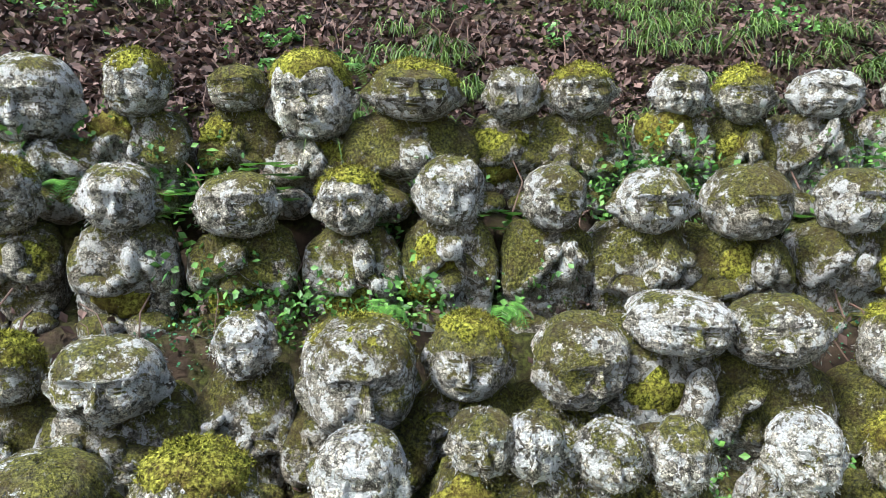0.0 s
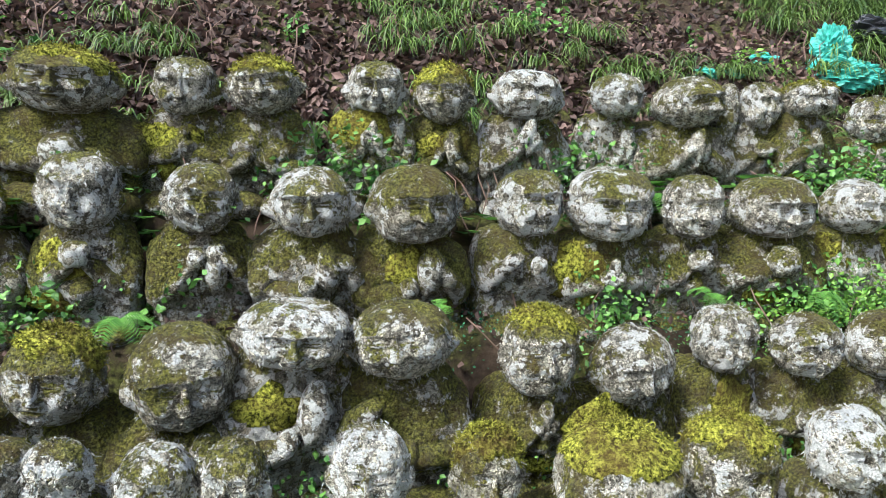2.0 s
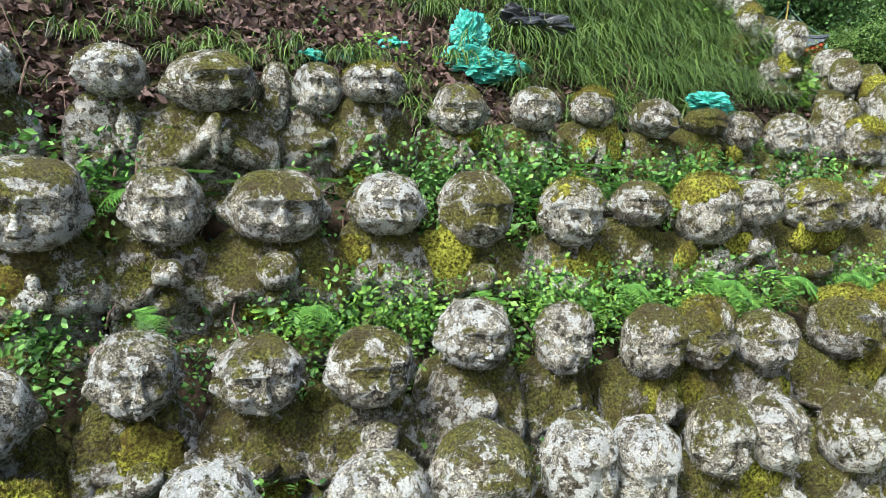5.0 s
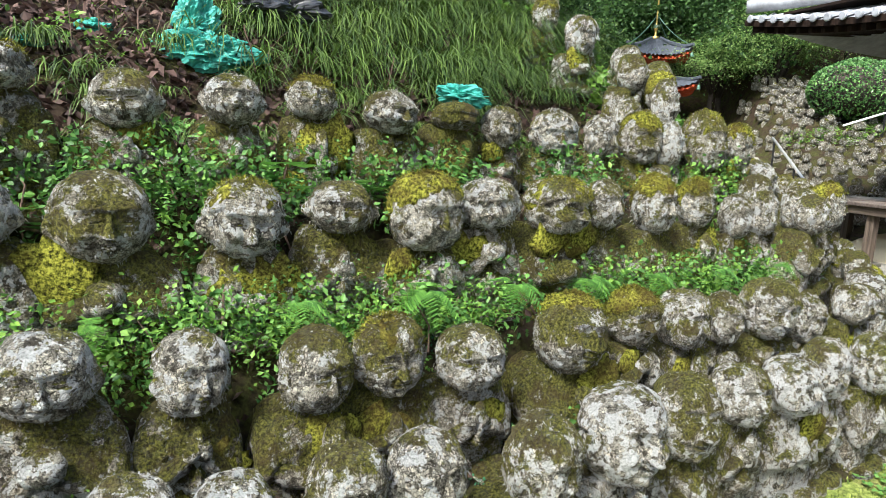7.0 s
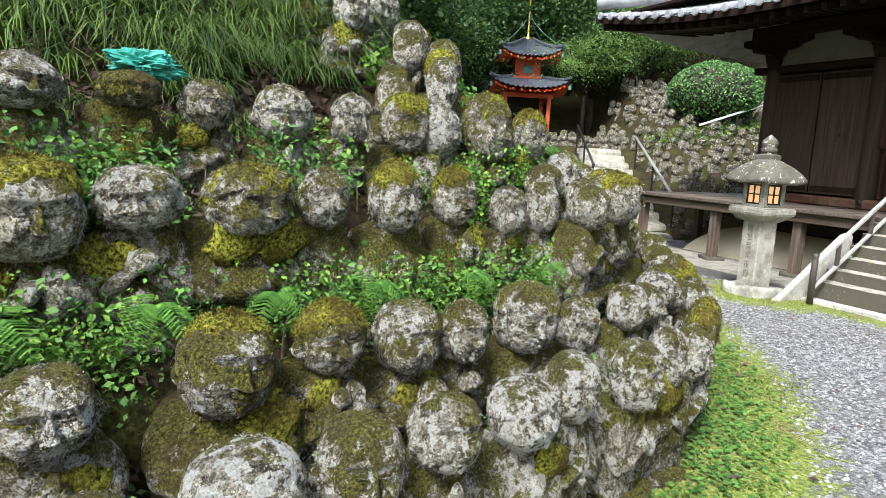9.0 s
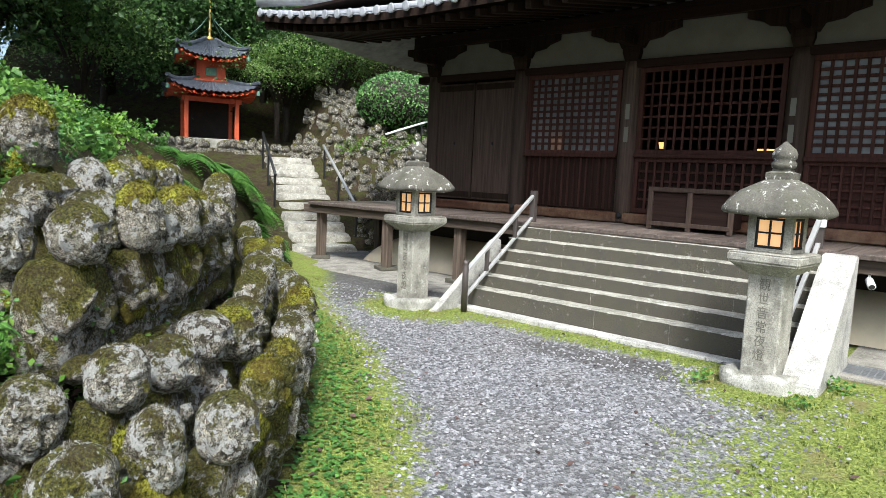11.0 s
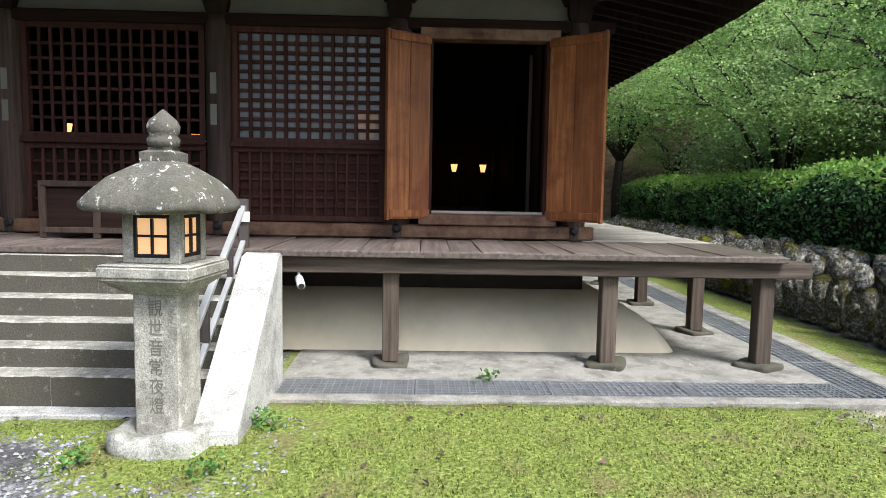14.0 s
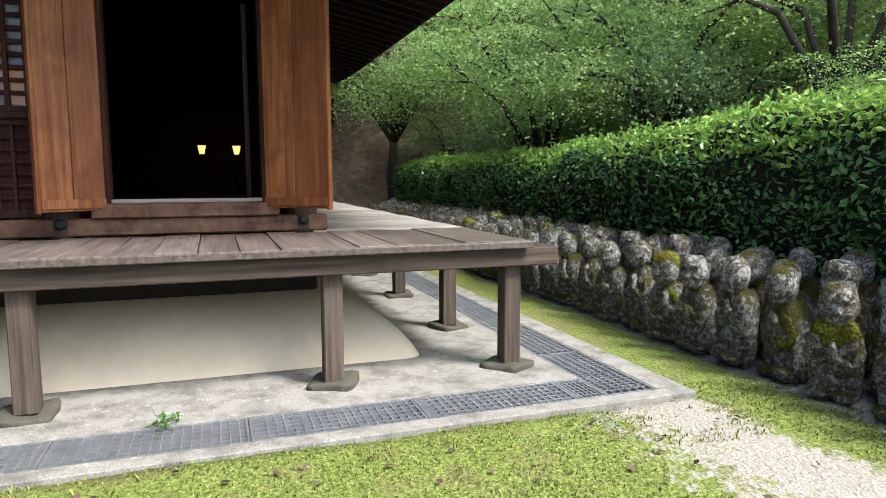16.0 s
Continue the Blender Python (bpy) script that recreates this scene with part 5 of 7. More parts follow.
# Apron slab and gutter gratings.
slab = bmesh.new()
box(12.33, 24, -2.03, 2.2, -0.1, 0.022, 0.004, slab)
box(11.82, 11.95, -2.62, 2.2, -0.1, 0.02, 0.004, slab)
box(11.952, 24, -2.62, -2.41, -0.1, 0.02, 0.004, slab)
tagged(part("apron_slab", slab, CONCRETE), "pale stained concrete apron round the hall", "pavement", kind="structure")
tagged(part("apron_slab", box(12.0, 24, 5.95, 10.9, -0.1, 0.018, 0.004), CONCRETE), "grey concrete apron beside the stone stairs", "pavement", kind="structure")


GRATE_BAR = mesh_of(box(-0.5, 0.5, -0.0035, 0.0035, 0.0, 0.014, 0), "bar", STEEL)
GRATE_CROSS = mesh_of(box(-0.004, 0.004, -0.5, 0.5, -0.012, 0.016, 0), "cross_bar", STEEL)


def grating(x0, x1, y0, y1, label):
    g = thing("gutter_grating", ((x0 + x1) / 2, (y0 + y1) / 2, 0), label, "grating", "gutter gratings")
    fr = bmesh.new()
    for e in ((x0, x1, y0, y0 + 0.015), (x0, x1, y1 - 0.015, y1), (x0, x0 + 0.015, y0 + 0.016, y1 - 0.016), (x1 - 0.015, x1, y0 + 0.016, y1 - 0.016)):
        box(*e, -0.02, 0.018, 0, fr)
    part("rim", fr, STEEL, g)
    along_y = (y1 - y0) > (x1 - x0)
    long, w = (y1 - y0, x1 - x0) if along_y else (x1 - x0, y1 - y0)
    turn = Matrix.Translation(((x0 + x1) / 2, (y0 + y1) / 2, 0)) @ Matrix.Rotation(0 if along_y else math.pi / 2, 4, "Z")
    for i in range(1, int(long / 0.05)):
        under(new("bar", GRATE_BAR), g).matrix_basis = turn @ Matrix.Translation((0, -long / 2 + i * 0.05, 0)) @ Matrix.Diagonal((w - 0.03, 1, 1, 1))
    for i in range(1, 6):
        under(new("cross_bar", GRATE_CROSS), g).matrix_basis = turn @ Matrix.Translation((-w / 2 + i * w / 6, 0, 0)) @ Matrix.Diagonal((1, long - 0.03, 1, 1))


y = 2.18
while y > -2.0:
    grating(11.955, 12.325, max(y - 1.0, -2.03), y - 0.006, "galvanised steel gutter grating in the concrete apron")
    y -= 1.0
x = 11.96
while x < 22:
    grating(x, x + 0.994, -2.405, -2.035, "galvanised steel gutter grating beside the hall")
    x += 1.0
# The black gaps between the grating bars are shade put into the bed's colour.
tagged(part("gutter_bed", box(11.95, 24, -2.41, 2.19, -0.2, -0.09, 0), GUTTER_DARK), "dark concrete bed of the gutter", "gutter", kind="structure")

# ---- stone stairs ----
stairs = thing("stone_staircase", (12.0, 4.15, 0), "broad worn granite staircase up to the veranda", "staircase")


def worn_step(x0, x1, y0, y1, z0, z1, seed):
    """A long stone block with a chipped front edge."""
    bm = bmesh.new()
    n = max(4, int((y1 - y0) / 0.08))
    rings = []
    for i in range(n + 1):
        y = y0 + (y1 - y0) * i / n
        c = 0.006 + 0.012 * abs(noise.noise(Vector((seed, y * 6, z1 * 3))))
        w = 0.004 * noise.noise(Vector((y * 3, seed, 1)))
        rings.append([bm.verts.new(v) for v in ((x0 + w, y, z0), (x0 + w, y, z1 - c), (x0 + w + c, y, z1 + w * 0.5), (x1, y, z1 + w * 0.5), (x1, y, z0))])
    for a, b in zip(rings, rings[1:]):
        for i in range(5):
            bm.faces.new((a[i], a[(i + 1) % 5], b[(i + 1) % 5], b[i]))
    bm.faces.new(rings[0][::-1])
    bm.faces.new(rings[-1])
    bmesh.ops.recalc_face_normals(bm, faces=bm.faces[:])
    # Front faces go darker: riser shade put into the colour, with dirt and moss.
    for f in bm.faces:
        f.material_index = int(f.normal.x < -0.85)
    return bm


TOPS, X1, GO = (0.235, 0.37, 0.505, 0.64, 0.775, 0.91), 11.6, 0.19
rng = random.Random(3)
for k in range(6):
    cuts = [2.44] + sorted(rng.uniform(2.9, 5.4) for _ in range(2)) + [5.86]
    for a, b in zip(cuts, cuts[1:]):
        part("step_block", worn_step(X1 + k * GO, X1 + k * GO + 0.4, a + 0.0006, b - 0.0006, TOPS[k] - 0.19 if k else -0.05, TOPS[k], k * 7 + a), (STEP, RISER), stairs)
cuts = [2.3, 3.1, 3.9, 4.8, 5.5, 6.0]
for a, b in zip(cuts, cuts[1:]):
    part("kerb_slab", worn_step(X1 - 0.16, X1 - 0.01, a + 0.004, b - 0.004, -0.05, 0.035, a), PALE_GRANITE, stairs)


def cheek(y0, y1, drop=0.0):
    bm = bmesh.new()
    prof = [(11.05, -0.05), (11.05, max(0.02, 0.08 - drop)), (11.15, max(0.04, 0.14 - drop)), (12.12, 0.97 - drop), (12.2, 0.985 - drop), (12.25, 0.97 - drop), (12.25, -0.05)]
    sides = [[bm.verts.new((x, y, z)) for x, z in prof] for y in (y0, y1)]
    bm.faces.new(sides[0])
    bm.faces.new(sides[1][::-1])
    for i in range(len(prof)):
        j = (i + 1) % len(prof)
        bm.faces.new((sides[0][j], sides[0][i], sides[1][i], sides[1][j]))
    bmesh.ops.bevel(bm, geom=bm.edges[:], offset=0.012, segments=2, affect="EDGES")
    return bm


part("cheek_wall", cheek(2.16, 2.42), PALE_GRANITE, stairs, "pale sloping granite side slab")
part("cheek_wall", cheek(5.89, 5.98, 0.22), PALE_GRANITE, stairs)


def hand_rail(y):
    r = thing("handrail", (11.5, y, 0), "silver sloping handrail on brown steel posts", "handrail", "handrails of the stone stairs")
    part("lower_post", lathe([(0.035, 0), (0.035, 0.50), (0.028, 0.515), (0.035, 0.53), (0.035, 0.56), (0.02, 0.575)], 14, at=(11.35, y, 0)), DARK_STEEL, r, "brown post with a rounded cap", True)
    part("upper_post", box(12.62, 12.69, y - 0.035, y + 0.035, DECK - 0.05, 1.36, 0.006), DARK_STEEL, r)
    part("top_bar", beam((11.35, y, 0.44), (12.64, y, 1.30), 0.045, 0.035), SILVER, r)
    part("lower_bar", beam((11.35, y, 0.16), (12.64, y, 1.03), 0.04, 0.03), SILVER, r)
    for t in (0.3, 0.72):
        x = 11.35 + 1.29 * t
        part("strut", box(x - 0.02, x + 0.02, y - 0.02, y + 0.02, 0.16 + 0.87 * t, 0.43 + 0.86 * t, 0.003), DARK_STEEL, r)


hand_rail(5.72)
hand_rail(2.55)
sensor = thing("security_camera", (12.6, 2.1, 0.75), "small white security camera below the veranda edge", "security camera")
part("mount", lathe([(0.03, 0), (0.03, 0.015), (0.012, 0.02), (0.012, 0.06)], 12, at=(12.66, 2.12, 0.725)), WHITE, sensor)
part("housing", tube([(12.66, 2.12, 0.735), (12.55, 2.08, 0.69)], 0.033, 12), WHITE, sensor, "", True)
part("lens", tube([(12.549, 2.08, 0.689), (12.545, 2.078, 0.688)], 0.024, 12), BLACK, sensor)
tagged(part("switch_box", box(12.6, 12.65, 2.50, 2.56, 1.18, 1.26, 0.004), WHITE), "small white box fixed to a rail post", "switch box")

box_ = thing("offering_box", (13.5, 4.05, DECK), "dark wooden offering box on the veranda", "offering box")
part("body", box(13.35, 13.75, 3.56, 4.5, DECK + 0.06, 1.42, 0.008), WOOD_DARK_Y, box_)
for y in (3.56, 4.03, 4.5):
    part("upright", box(13.32, 13.35, y - 0.03, y + 0.03, DECK + 0.004, 1.48, 0.004), WOOD_COL, box_)
for z in (DECK + 0.05, 1.43):
    part("rail", box(13.315, 13.34, 3.56, 4.5, z, z + 0.05, 0.004), WOOD_COL, box_)
for i in range(7):
    part("slat", box(13.38 + i * 0.055, 13.405 + i * 0.055, 3.58, 4.48, 1.42, 1.45, 0.003), WOOD_COL, box_)


# ---- stone lanterns ----
def stone_lantern(label):
    l = thing("stone_lantern", (0, 0, 0), label, "stone lantern", "stone lanterns before the stairs")
    base = rough_block(-0.25, 0.25, -0.25, 0.25, -0.06, 0.11, 2, 0.05, 6)
    part("base", base, FOOT_GRANITE, l, "rough pale foot stone", True)
    shaft = box(-0.155, 0.155, -0.155, 0.155, 0.06, 0.92, 0.012)
    part("shaft", shaft, LANTERN, l, "square shaft with carved characters", False)
    tray = bmesh.new()
    s2 = math.sqrt(2)
    lathe([(0.17 * s2, 0.90), (0.27 * s2, 0.97), (0.305 * s2, 1.0), (0.305 * s2, 1.07), (0.29 * s2, 1.08)], 4, tray, square=True)
    bmesh.ops.bevel(tray, geom=tray.edges[:], offset=0.012, segments=2, affect="EDGES")
    part("platform", tray, LANTERN, l)
    fb = part("fire_box", box(-0.185, 0.185, -0.185, 0.185, 1.082, 1.112, 0.004), LANTERN, l)
    for sx in (-1, 1):
        for sy in (-1, 1):
            part("corner_post", box(sx * 0.19 - 0.035 * (1 + sx), sx * 0.19 + 0.035 * (1 - sx), sy * 0.19 - 0.035 * (1 + sy), sy * 0.19 + 0.035 * (1 - sy), 1.08, 1.39, 0.006), LANTERN, fb)
    part("top_slab", box(-0.185, 0.185, -0.185, 0.185, 1.355, 1.388, 0.004), LANTERN, fb)
    for i in range(4):
        m = Matrix.Rotation(i * math.pi / 2, 4, "Z")
        f = bmesh.new()
        for e in ((-0.12, 0.12, 1.113, 1.133), (-0.12, 0.12, 1.333, 1.353), (-0.12, -0.10, 1.134, 1.332), (0.10, 0.12, 1.134, 1.332), (-0.008, 0.008, 1.134, 1.332)):
            box(-0.182, -0.162, *e, 0.002, f)
        box(-0.18, -0.164, -0.099, -0.009, 1.227, 1.241, 0.002, f)
        box(-0.18, -0.164, 0.009, 0.099, 1.227, 1.241, 0.002, f)
        f.transform(m)
        part("window_frame", f, BLACK, fb, "dark wooden cross-barred window frame")
        p = box(-0.158, -0.152, -0.105, 0.105, 1.116, 1.35, 0)
        p.transform(m)
        part("paper_pane", p, LAMP_SOFT, fb, "softly glowing paper pane")
    cap = bmesh.new()
    rings = []
    for r, z, sq in ((0.20, 1.385, 5), (0.385, 1.362, 9), (0.405, 1.378, 9), (0.405, 1.405, 9), (0.37, 1.47, 6), (0.30, 1.55, 4), (0.19, 1.625, 3), (0.13, 1.65, 3)):
        ring = []
        for i in range(32):
            a = i * math.tau / 32
            k = (abs(math.cos(a)) ** sq + abs(math.sin(a)) ** sq) ** (-1 / sq)
            sag = 0.03 * (k - 1) * 2 if r > 0.35 else 0
            ring.append(cap.verts.new(Vector((r * k * math.cos(a) * (0.97 if k > 1.2 else 1), r * k * math.sin(a) * (0.97 if k > 1.2 else 1), z + sag)) + noise.noise_vector(Vector((r * math.cos(a), r * math.sin(a), z)) * 7) * 0.009))
        rings.append(ring)
    for a, b in zip(rings, rings[1:]):
        for i in range(32):
            cap.faces.new((a[i], a[(i + 1) % 32], b[(i + 1) % 32], b[i]))
    cap.faces.new(rings[0][::-1])
    cap.faces.new(rings[-1])
    part("roof", cap, LANTERN_ROOF, l, "domed roof stone dark with lichen", True)
    part("neck", lathe([(0.15, 1.64), (0.155, 1.66), (0.155, 1.70), (0.10, 1.715), (0.10, 1.73)], 4, square=True), LANTERN_ROOF, l)
    part("finial", lathe([(0.06, 1.715), (0.10, 1.745), (0.105, 1.775), (0.085, 1.80), (0.10, 1.815), (0.105, 1.85), (0.085, 1.885), (0.045, 1.915), (0.008, 1.945)], 20), LANTERN_ROOF, l, "onion-shaped stone finial", True)
    for i, ch in enumerate("観世音常夜燈"):
        cu = bpy.data.curves.new("carved_character", "FONT")
        cu.body, cu.size, cu.extrude, cu.align_x, cu.align_y = ch, 0.105, 0.0015, "CENTER", "CENTER"
        cu.materials.append(CARVE)
        o = new("carved_character", cu)
        o.matrix_basis = Matrix.Translation((-0.1575, 0, 0.82 - i * 0.113)) @ Matrix(((0, 0, -1, 0), (-1, 0, 0, 0), (0, 1, 0, 0), (0, 0, 0, 1)))
        o.parent = l
    for o in l.children_recursive:
        if o.parent == l and o.name.split(".")[0] != "base":
            o.matrix_basis = Matrix.Diagonal((0.84, 0.84, 0.96, 1)) @ o.matrix_basis
    return l


CARVE = plain("shadowed_carving", (0.15, 0.14, 0.115), 0.95, vary=0.2)
lan = stone_lantern("square granite lantern with glowing windows beside the stairs")
far_lan = copy_thing(lan, pose(11.12, 6.3, 0, 0, 0, -6))
lan.matrix_basis = pose(11.12, 2.56, 0, 0, 0, -6)

# ---- pagoda and north stairs ----
PX, PY, PZ = 16.6, 20.2, 2.25
pag = thing("small_pagoda", (PX, PY, PZ), "small red two-tiered pagoda with dark tiled roofs", "pagoda")
PT = pose(PX, PY, PZ, 0, 0, -24)


def pbox(name, x0, x1, y0, y1, z0, z1, mat, parent, label=""):
    b = box(x0, x1, y0, y1, z0, z1, 0.01)
    b.transform(PT)
    return part(name, b, mat, parent, label)


def curved_roof(half, top, z, rise):
    """A square roof with swept corners and rows of tile ribs."""
    n, rows = 33, 7
    v, q = [], []
    for side in range(4):
        base = len(v)
        for r in range(rows):
            k = r / (rows - 1)
            hw = half * (1 - k) + top * k
            for i in range(n):
                t = i / (n - 1) * 2 - 1
                zz = z + rise * k ** 1.5 + 0.28 * abs(t) ** 3 * (1 - k) + (0.05 if i % 2 and r >= 0 else 0)
                p = Vector((t * hw, -hw, zz))
                p = Matrix.Rotation(side * math.pi / 2, 3, "Z") @ p
                v.append(p)
        for r in range(rows - 1):
            for i in range(n - 1):
                q.append([base + r * n + i, base + r * n + i + 1, base + (r + 1) * n + i + 1, base + (r + 1) * n + i])
    v = np.array([PT @ p for p in v])
    return v, np.array(q)


def roof_tier(half, top, z, rise):
    v, q = curved_roof(half, top, z, rise)
    roof = part("roof", quad_mesh("roof", v, q, PAG_TILE, None, False), None, pag, "swept blue-black tiled roof")
    low, _ = curved_roof(half * 0.97, top, z - 0.12, rise * 0.75)
    part("soffit", quad_mesh("soffit", low, q[:, ::-1], RED, None, False), None, roof, "red painted soffit")
    for s in range(4):
        m = PT @ Matrix.Rotation(s * math.pi / 2, 4, "Z")
        pts = [m @ Vector((-(half * (1 - k) + top * k), -(half * (1 - k) + top * k), z + rise * k ** 1.5 + 0.28 * (1 - k) + 0.05 + 0.16 * max(0, 0.3 - k))) for k in np.linspace(0, 1, 9)]
        part("ridge", tube(pts, 0.06, 6), PAG_TILE, roof)
        for i in range(9):
            t = -0.9 + i * 0.225
            b = beam((t * half * 0.95, -half * 0.96, z - 0.07 + 0.26 * abs(t) ** 3), (t * half * 0.6, -half * 0.5, z + 0.02), 0.06, 0.07)
            b.transform(m)
            part("rafter_end", b, RED, roof)
        bell = lathe([(0.06, 0), (0.055, 0.05), (0.045, 0.11), (0.01, 0.14)], 10)
        bell.transform(m @ Matrix.Translation((-half * 0.98, -half * 0.98, z + 0.0)))
        part("wind_bell", bell, BRONZE, roof, "small green bronze wind bell")


pbox("platform", -1.0, 1.0, -1.0, 1.0, -0.5, 0.02, STEP, pag)
for x in (-0.72, 0.72):
    for y in (-0.72, 0.72):
        pbox("pillar", x - 0.06, x + 0.06, y - 0.06, y + 0.06, 0, 1.22, RED, pag)
pbox("lintel", -0.85, 0.85, -0.77, -0.69, 1.1, 1.24, RED, pag)
pbox("lintel", -0.77, -0.69, -0.68, 0.85, 1.1, 1.24, RED, pag)
pbox("lintel", 0.69, 0.77, -0.68, 0.85, 1.1, 1.24, RED, pag)
pbox("back_panel", -0.66, 0.66, 0.66, 0.76, 0.0, 1.22, DARK_ROOM, pag)
roof_tier(1.28, 0.42, 1.36, 0.42)
core = pbox("upper_storey", -0.42, 0.42, -0.42, 0.42, 1.7, 2.35, RED, pag)
pbox("window", -0.16, 0.16, -0.45, -0.425, 1.9, 2.15, BRONZE, core)
pbox("window", -0.45, -0.425, -0.16, 0.16, 1.9, 2.15, BRONZE, core)
pbox("balcony", -0.55, 0.55, -0.55, 0.55, 1.72, 1.80, RED, pag)
roof_tier(1.02, 0.14, 2.38, 0.62)
fin = lathe([(0.12, 2.98), (0.12, 3.1), (0.04, 3.14), (0.035, 3.3), (0.06, 3.34), (0.03, 3.4), (0.03, 4.3), (0.05, 4.36), (0.008, 4.55)], 10)
fin.transform(PT)
part("spire", fin, GOLD, pag, "gilded metal spire", True)
for s in range(4):
    m = PT @ Matrix.Rotation(s * math.pi / 2, 4, "Z")
    pts = [m @ Vector((-1.0 * k - 0.03, -1.0 * k - 0.03, 3.75 - 1.05 * k - 0.55 * k * (1 - k))) for k in np.linspace(0, 1, 7)]
    part("chain", tube(pts, 0.012, 5), BRONZE, pag)

nst = thing("hill_stairs", (*STAIR_FOOT, 0), "flight of pale concrete steps up the bank", "staircase")
for i in range(11):
    n0 = i * 0.55
    b = rough_block(-0.6, 0.6, n0, n0 + 0.75, i * 0.165 - 0.25, i * 0.165 + 0.12, i, 0.02, 3)
    b.transform(Matrix.Translation((*STAIR_FOOT, 0)) @ Matrix.Rotation(-math.atan2(STAIR_WAY[0], STAIR_WAY[1]), 4, "Z"))
    part("step", b, STEP, nst)


def bank_rail(pts, mat, label, posts):
    r = thing("stair_rail", pts[0], label, "handrail", "rails of the hill stairs")
    part("bar", tube(pts, 0.03, 8), mat, r, "", True)
    for x, y, z0, z1 in posts:
        part("post", tube([(x, y, z0), (x, y, z1)], 0.025, 8), BLACK, r)


def stair_at(n, m, z):
    return (STAIR_FOOT[0] + n * STAIR_WAY[0] + m * STAIR_WAY[1], STAIR_FOOT[1] + n * STAIR_WAY[1] - m * STAIR_WAY[0], z)


bank_rail([stair_at(0.6, 0.7, 0.75), stair_at(4.6, 0.7, 2.1)], SILVER, "pale sloping rail beside the hill stairs",
          [(*stair_at(n, 0.7, 0)[:2], n * 0.3 - 0.2, 0.75 + (n - 0.6) * 0.337) for n in (0.8, 2.6, 4.4)])
bank_rail([stair_at(2.2, -0.7, 1.35), stair_at(5.2, -0.7, 2.35)], BLACK, "black iron rail beside the hill stairs",
          [(*stair_at(n, -0.7, 0)[:2], n * 0.3 - 0.3, 1.35 + (n - 2.2) * 0.333) for n in (2.3, 3.7, 5.1)])
bank_rail([stair_at(5.0, 2.4, 2.5), stair_at(7.0, 5.0, 3.35), stair_at(7.6, 9, 3.6)], WHITE, "long white rail across the statue bank", [(*stair_at(6.0, 3.7, 0)[:2], 1.9, 2.9), (*stair_at(7.0, 5.0, 0)[:2], 2.3, 3.35)])
# ---- plants ----
def leaf_quads(c, size, rng, flat=0.5, long=1.8, droop=0.0):
    """Small pointed leaves: at the places c (n x 3), of the sizes given, turned at random and lying more or less flat."""
    n = len(c)
    nrm = rng.normal(size=(n, 3)) * (1 - flat)
    nrm[:, 2] += flat * 1.5
    nrm /= np.linalg.norm(nrm, axis=1)[:, None]
    d = rng.normal(size=(n, 3))
    d[:, 2] -= droop
    d -= (d * nrm).sum(1)[:, None] * nrm
    d /= np.linalg.norm(d, axis=1)[:, None]
    s = np.cross(nrm, d)
    size = np.broadcast_to(size, n)[:, None]
    half, wide = d * size * 0.5, s * size * 0.5 / long * 1.1
    fold = nrm * size * 0.07
    v = np.stack([c - half, c + wide + fold - half * 0.1, c + half, c - wide + fold - half * 0.1], 1).reshape(-1, 3)
    return v, np.arange(n * 4).reshape(-1, 4)


def blade_quads(base, height, width, rng, lean=0.4, way=None):
    """Grass blades of two bent pieces each; they lean at random, or the way given."""
    n = len(base)
    a = rng.uniform(0, math.tau, n)
    side = np.stack([np.cos(a), np.sin(a), a * 0], 1)
    out = np.stack([-np.sin(a), np.cos(a), a * 0], 1) * rng.uniform(0.1, 1, n)[:, None] * lean
    if way is not None:
        out = out + way
    h = np.broadcast_to(height, n)[:, None] * rng.uniform(0.6, 1.3, n)[:, None]
    w = side * width / 2
    up = np.array([0, 0, 1.0])
    mid = base + (up * 0.6 + out * 0.4) * h
    tip = base + (up * 0.75 + out * 1.2) * h
    v = np.stack([base - w, base + w, mid + w * 0.8, mid - w * 0.8, tip], 1).reshape(-1, 3)
    i = np.arange(n)[:, None] * 5
    q = np.concatenate([i + np.array([[0, 1, 2, 3]]), i + np.array([[3, 2, 4, 4]])], 0)
    return v, q


def stuff(name, v, q, mat, label, category):
    tri = q[:, 2] == q[:, 3]
    if tri.any():
        q4, q3 = q[~tri], q[tri][:, :3]
        q = np.concatenate([q4[:, [0, 1, 2]], q4[:, [0, 2, 3]], q3]) if len(q4) else q3
    return tagged(new(name, quad_mesh(name, v, q, mat, None, False)), label, category, kind="stuff")


def on_hill(s, u):
    inw = np.stack([np.interp(s, ARC, INWARD[:, 0]), np.interp(s, ARC, INWARD[:, 1])], 1)
    p = np.stack([np.interp(s, ARC, CURVE[:, 0]), np.interp(s, ARC, CURVE[:, 1])], 1) + inw * u[:, None]
    z, _, _ = hill_z(p[:, 0], p[:, 1])
    return np.stack([p[:, 0], p[:, 1], z], 1), inw


nr = np.random.RandomState(11)
S_OF = lambda x: np.interp(x, CURVE[:, 0], ARC)


def patchy(p, scale, seed, level):
    return vnoise(p, scale, seed) > level


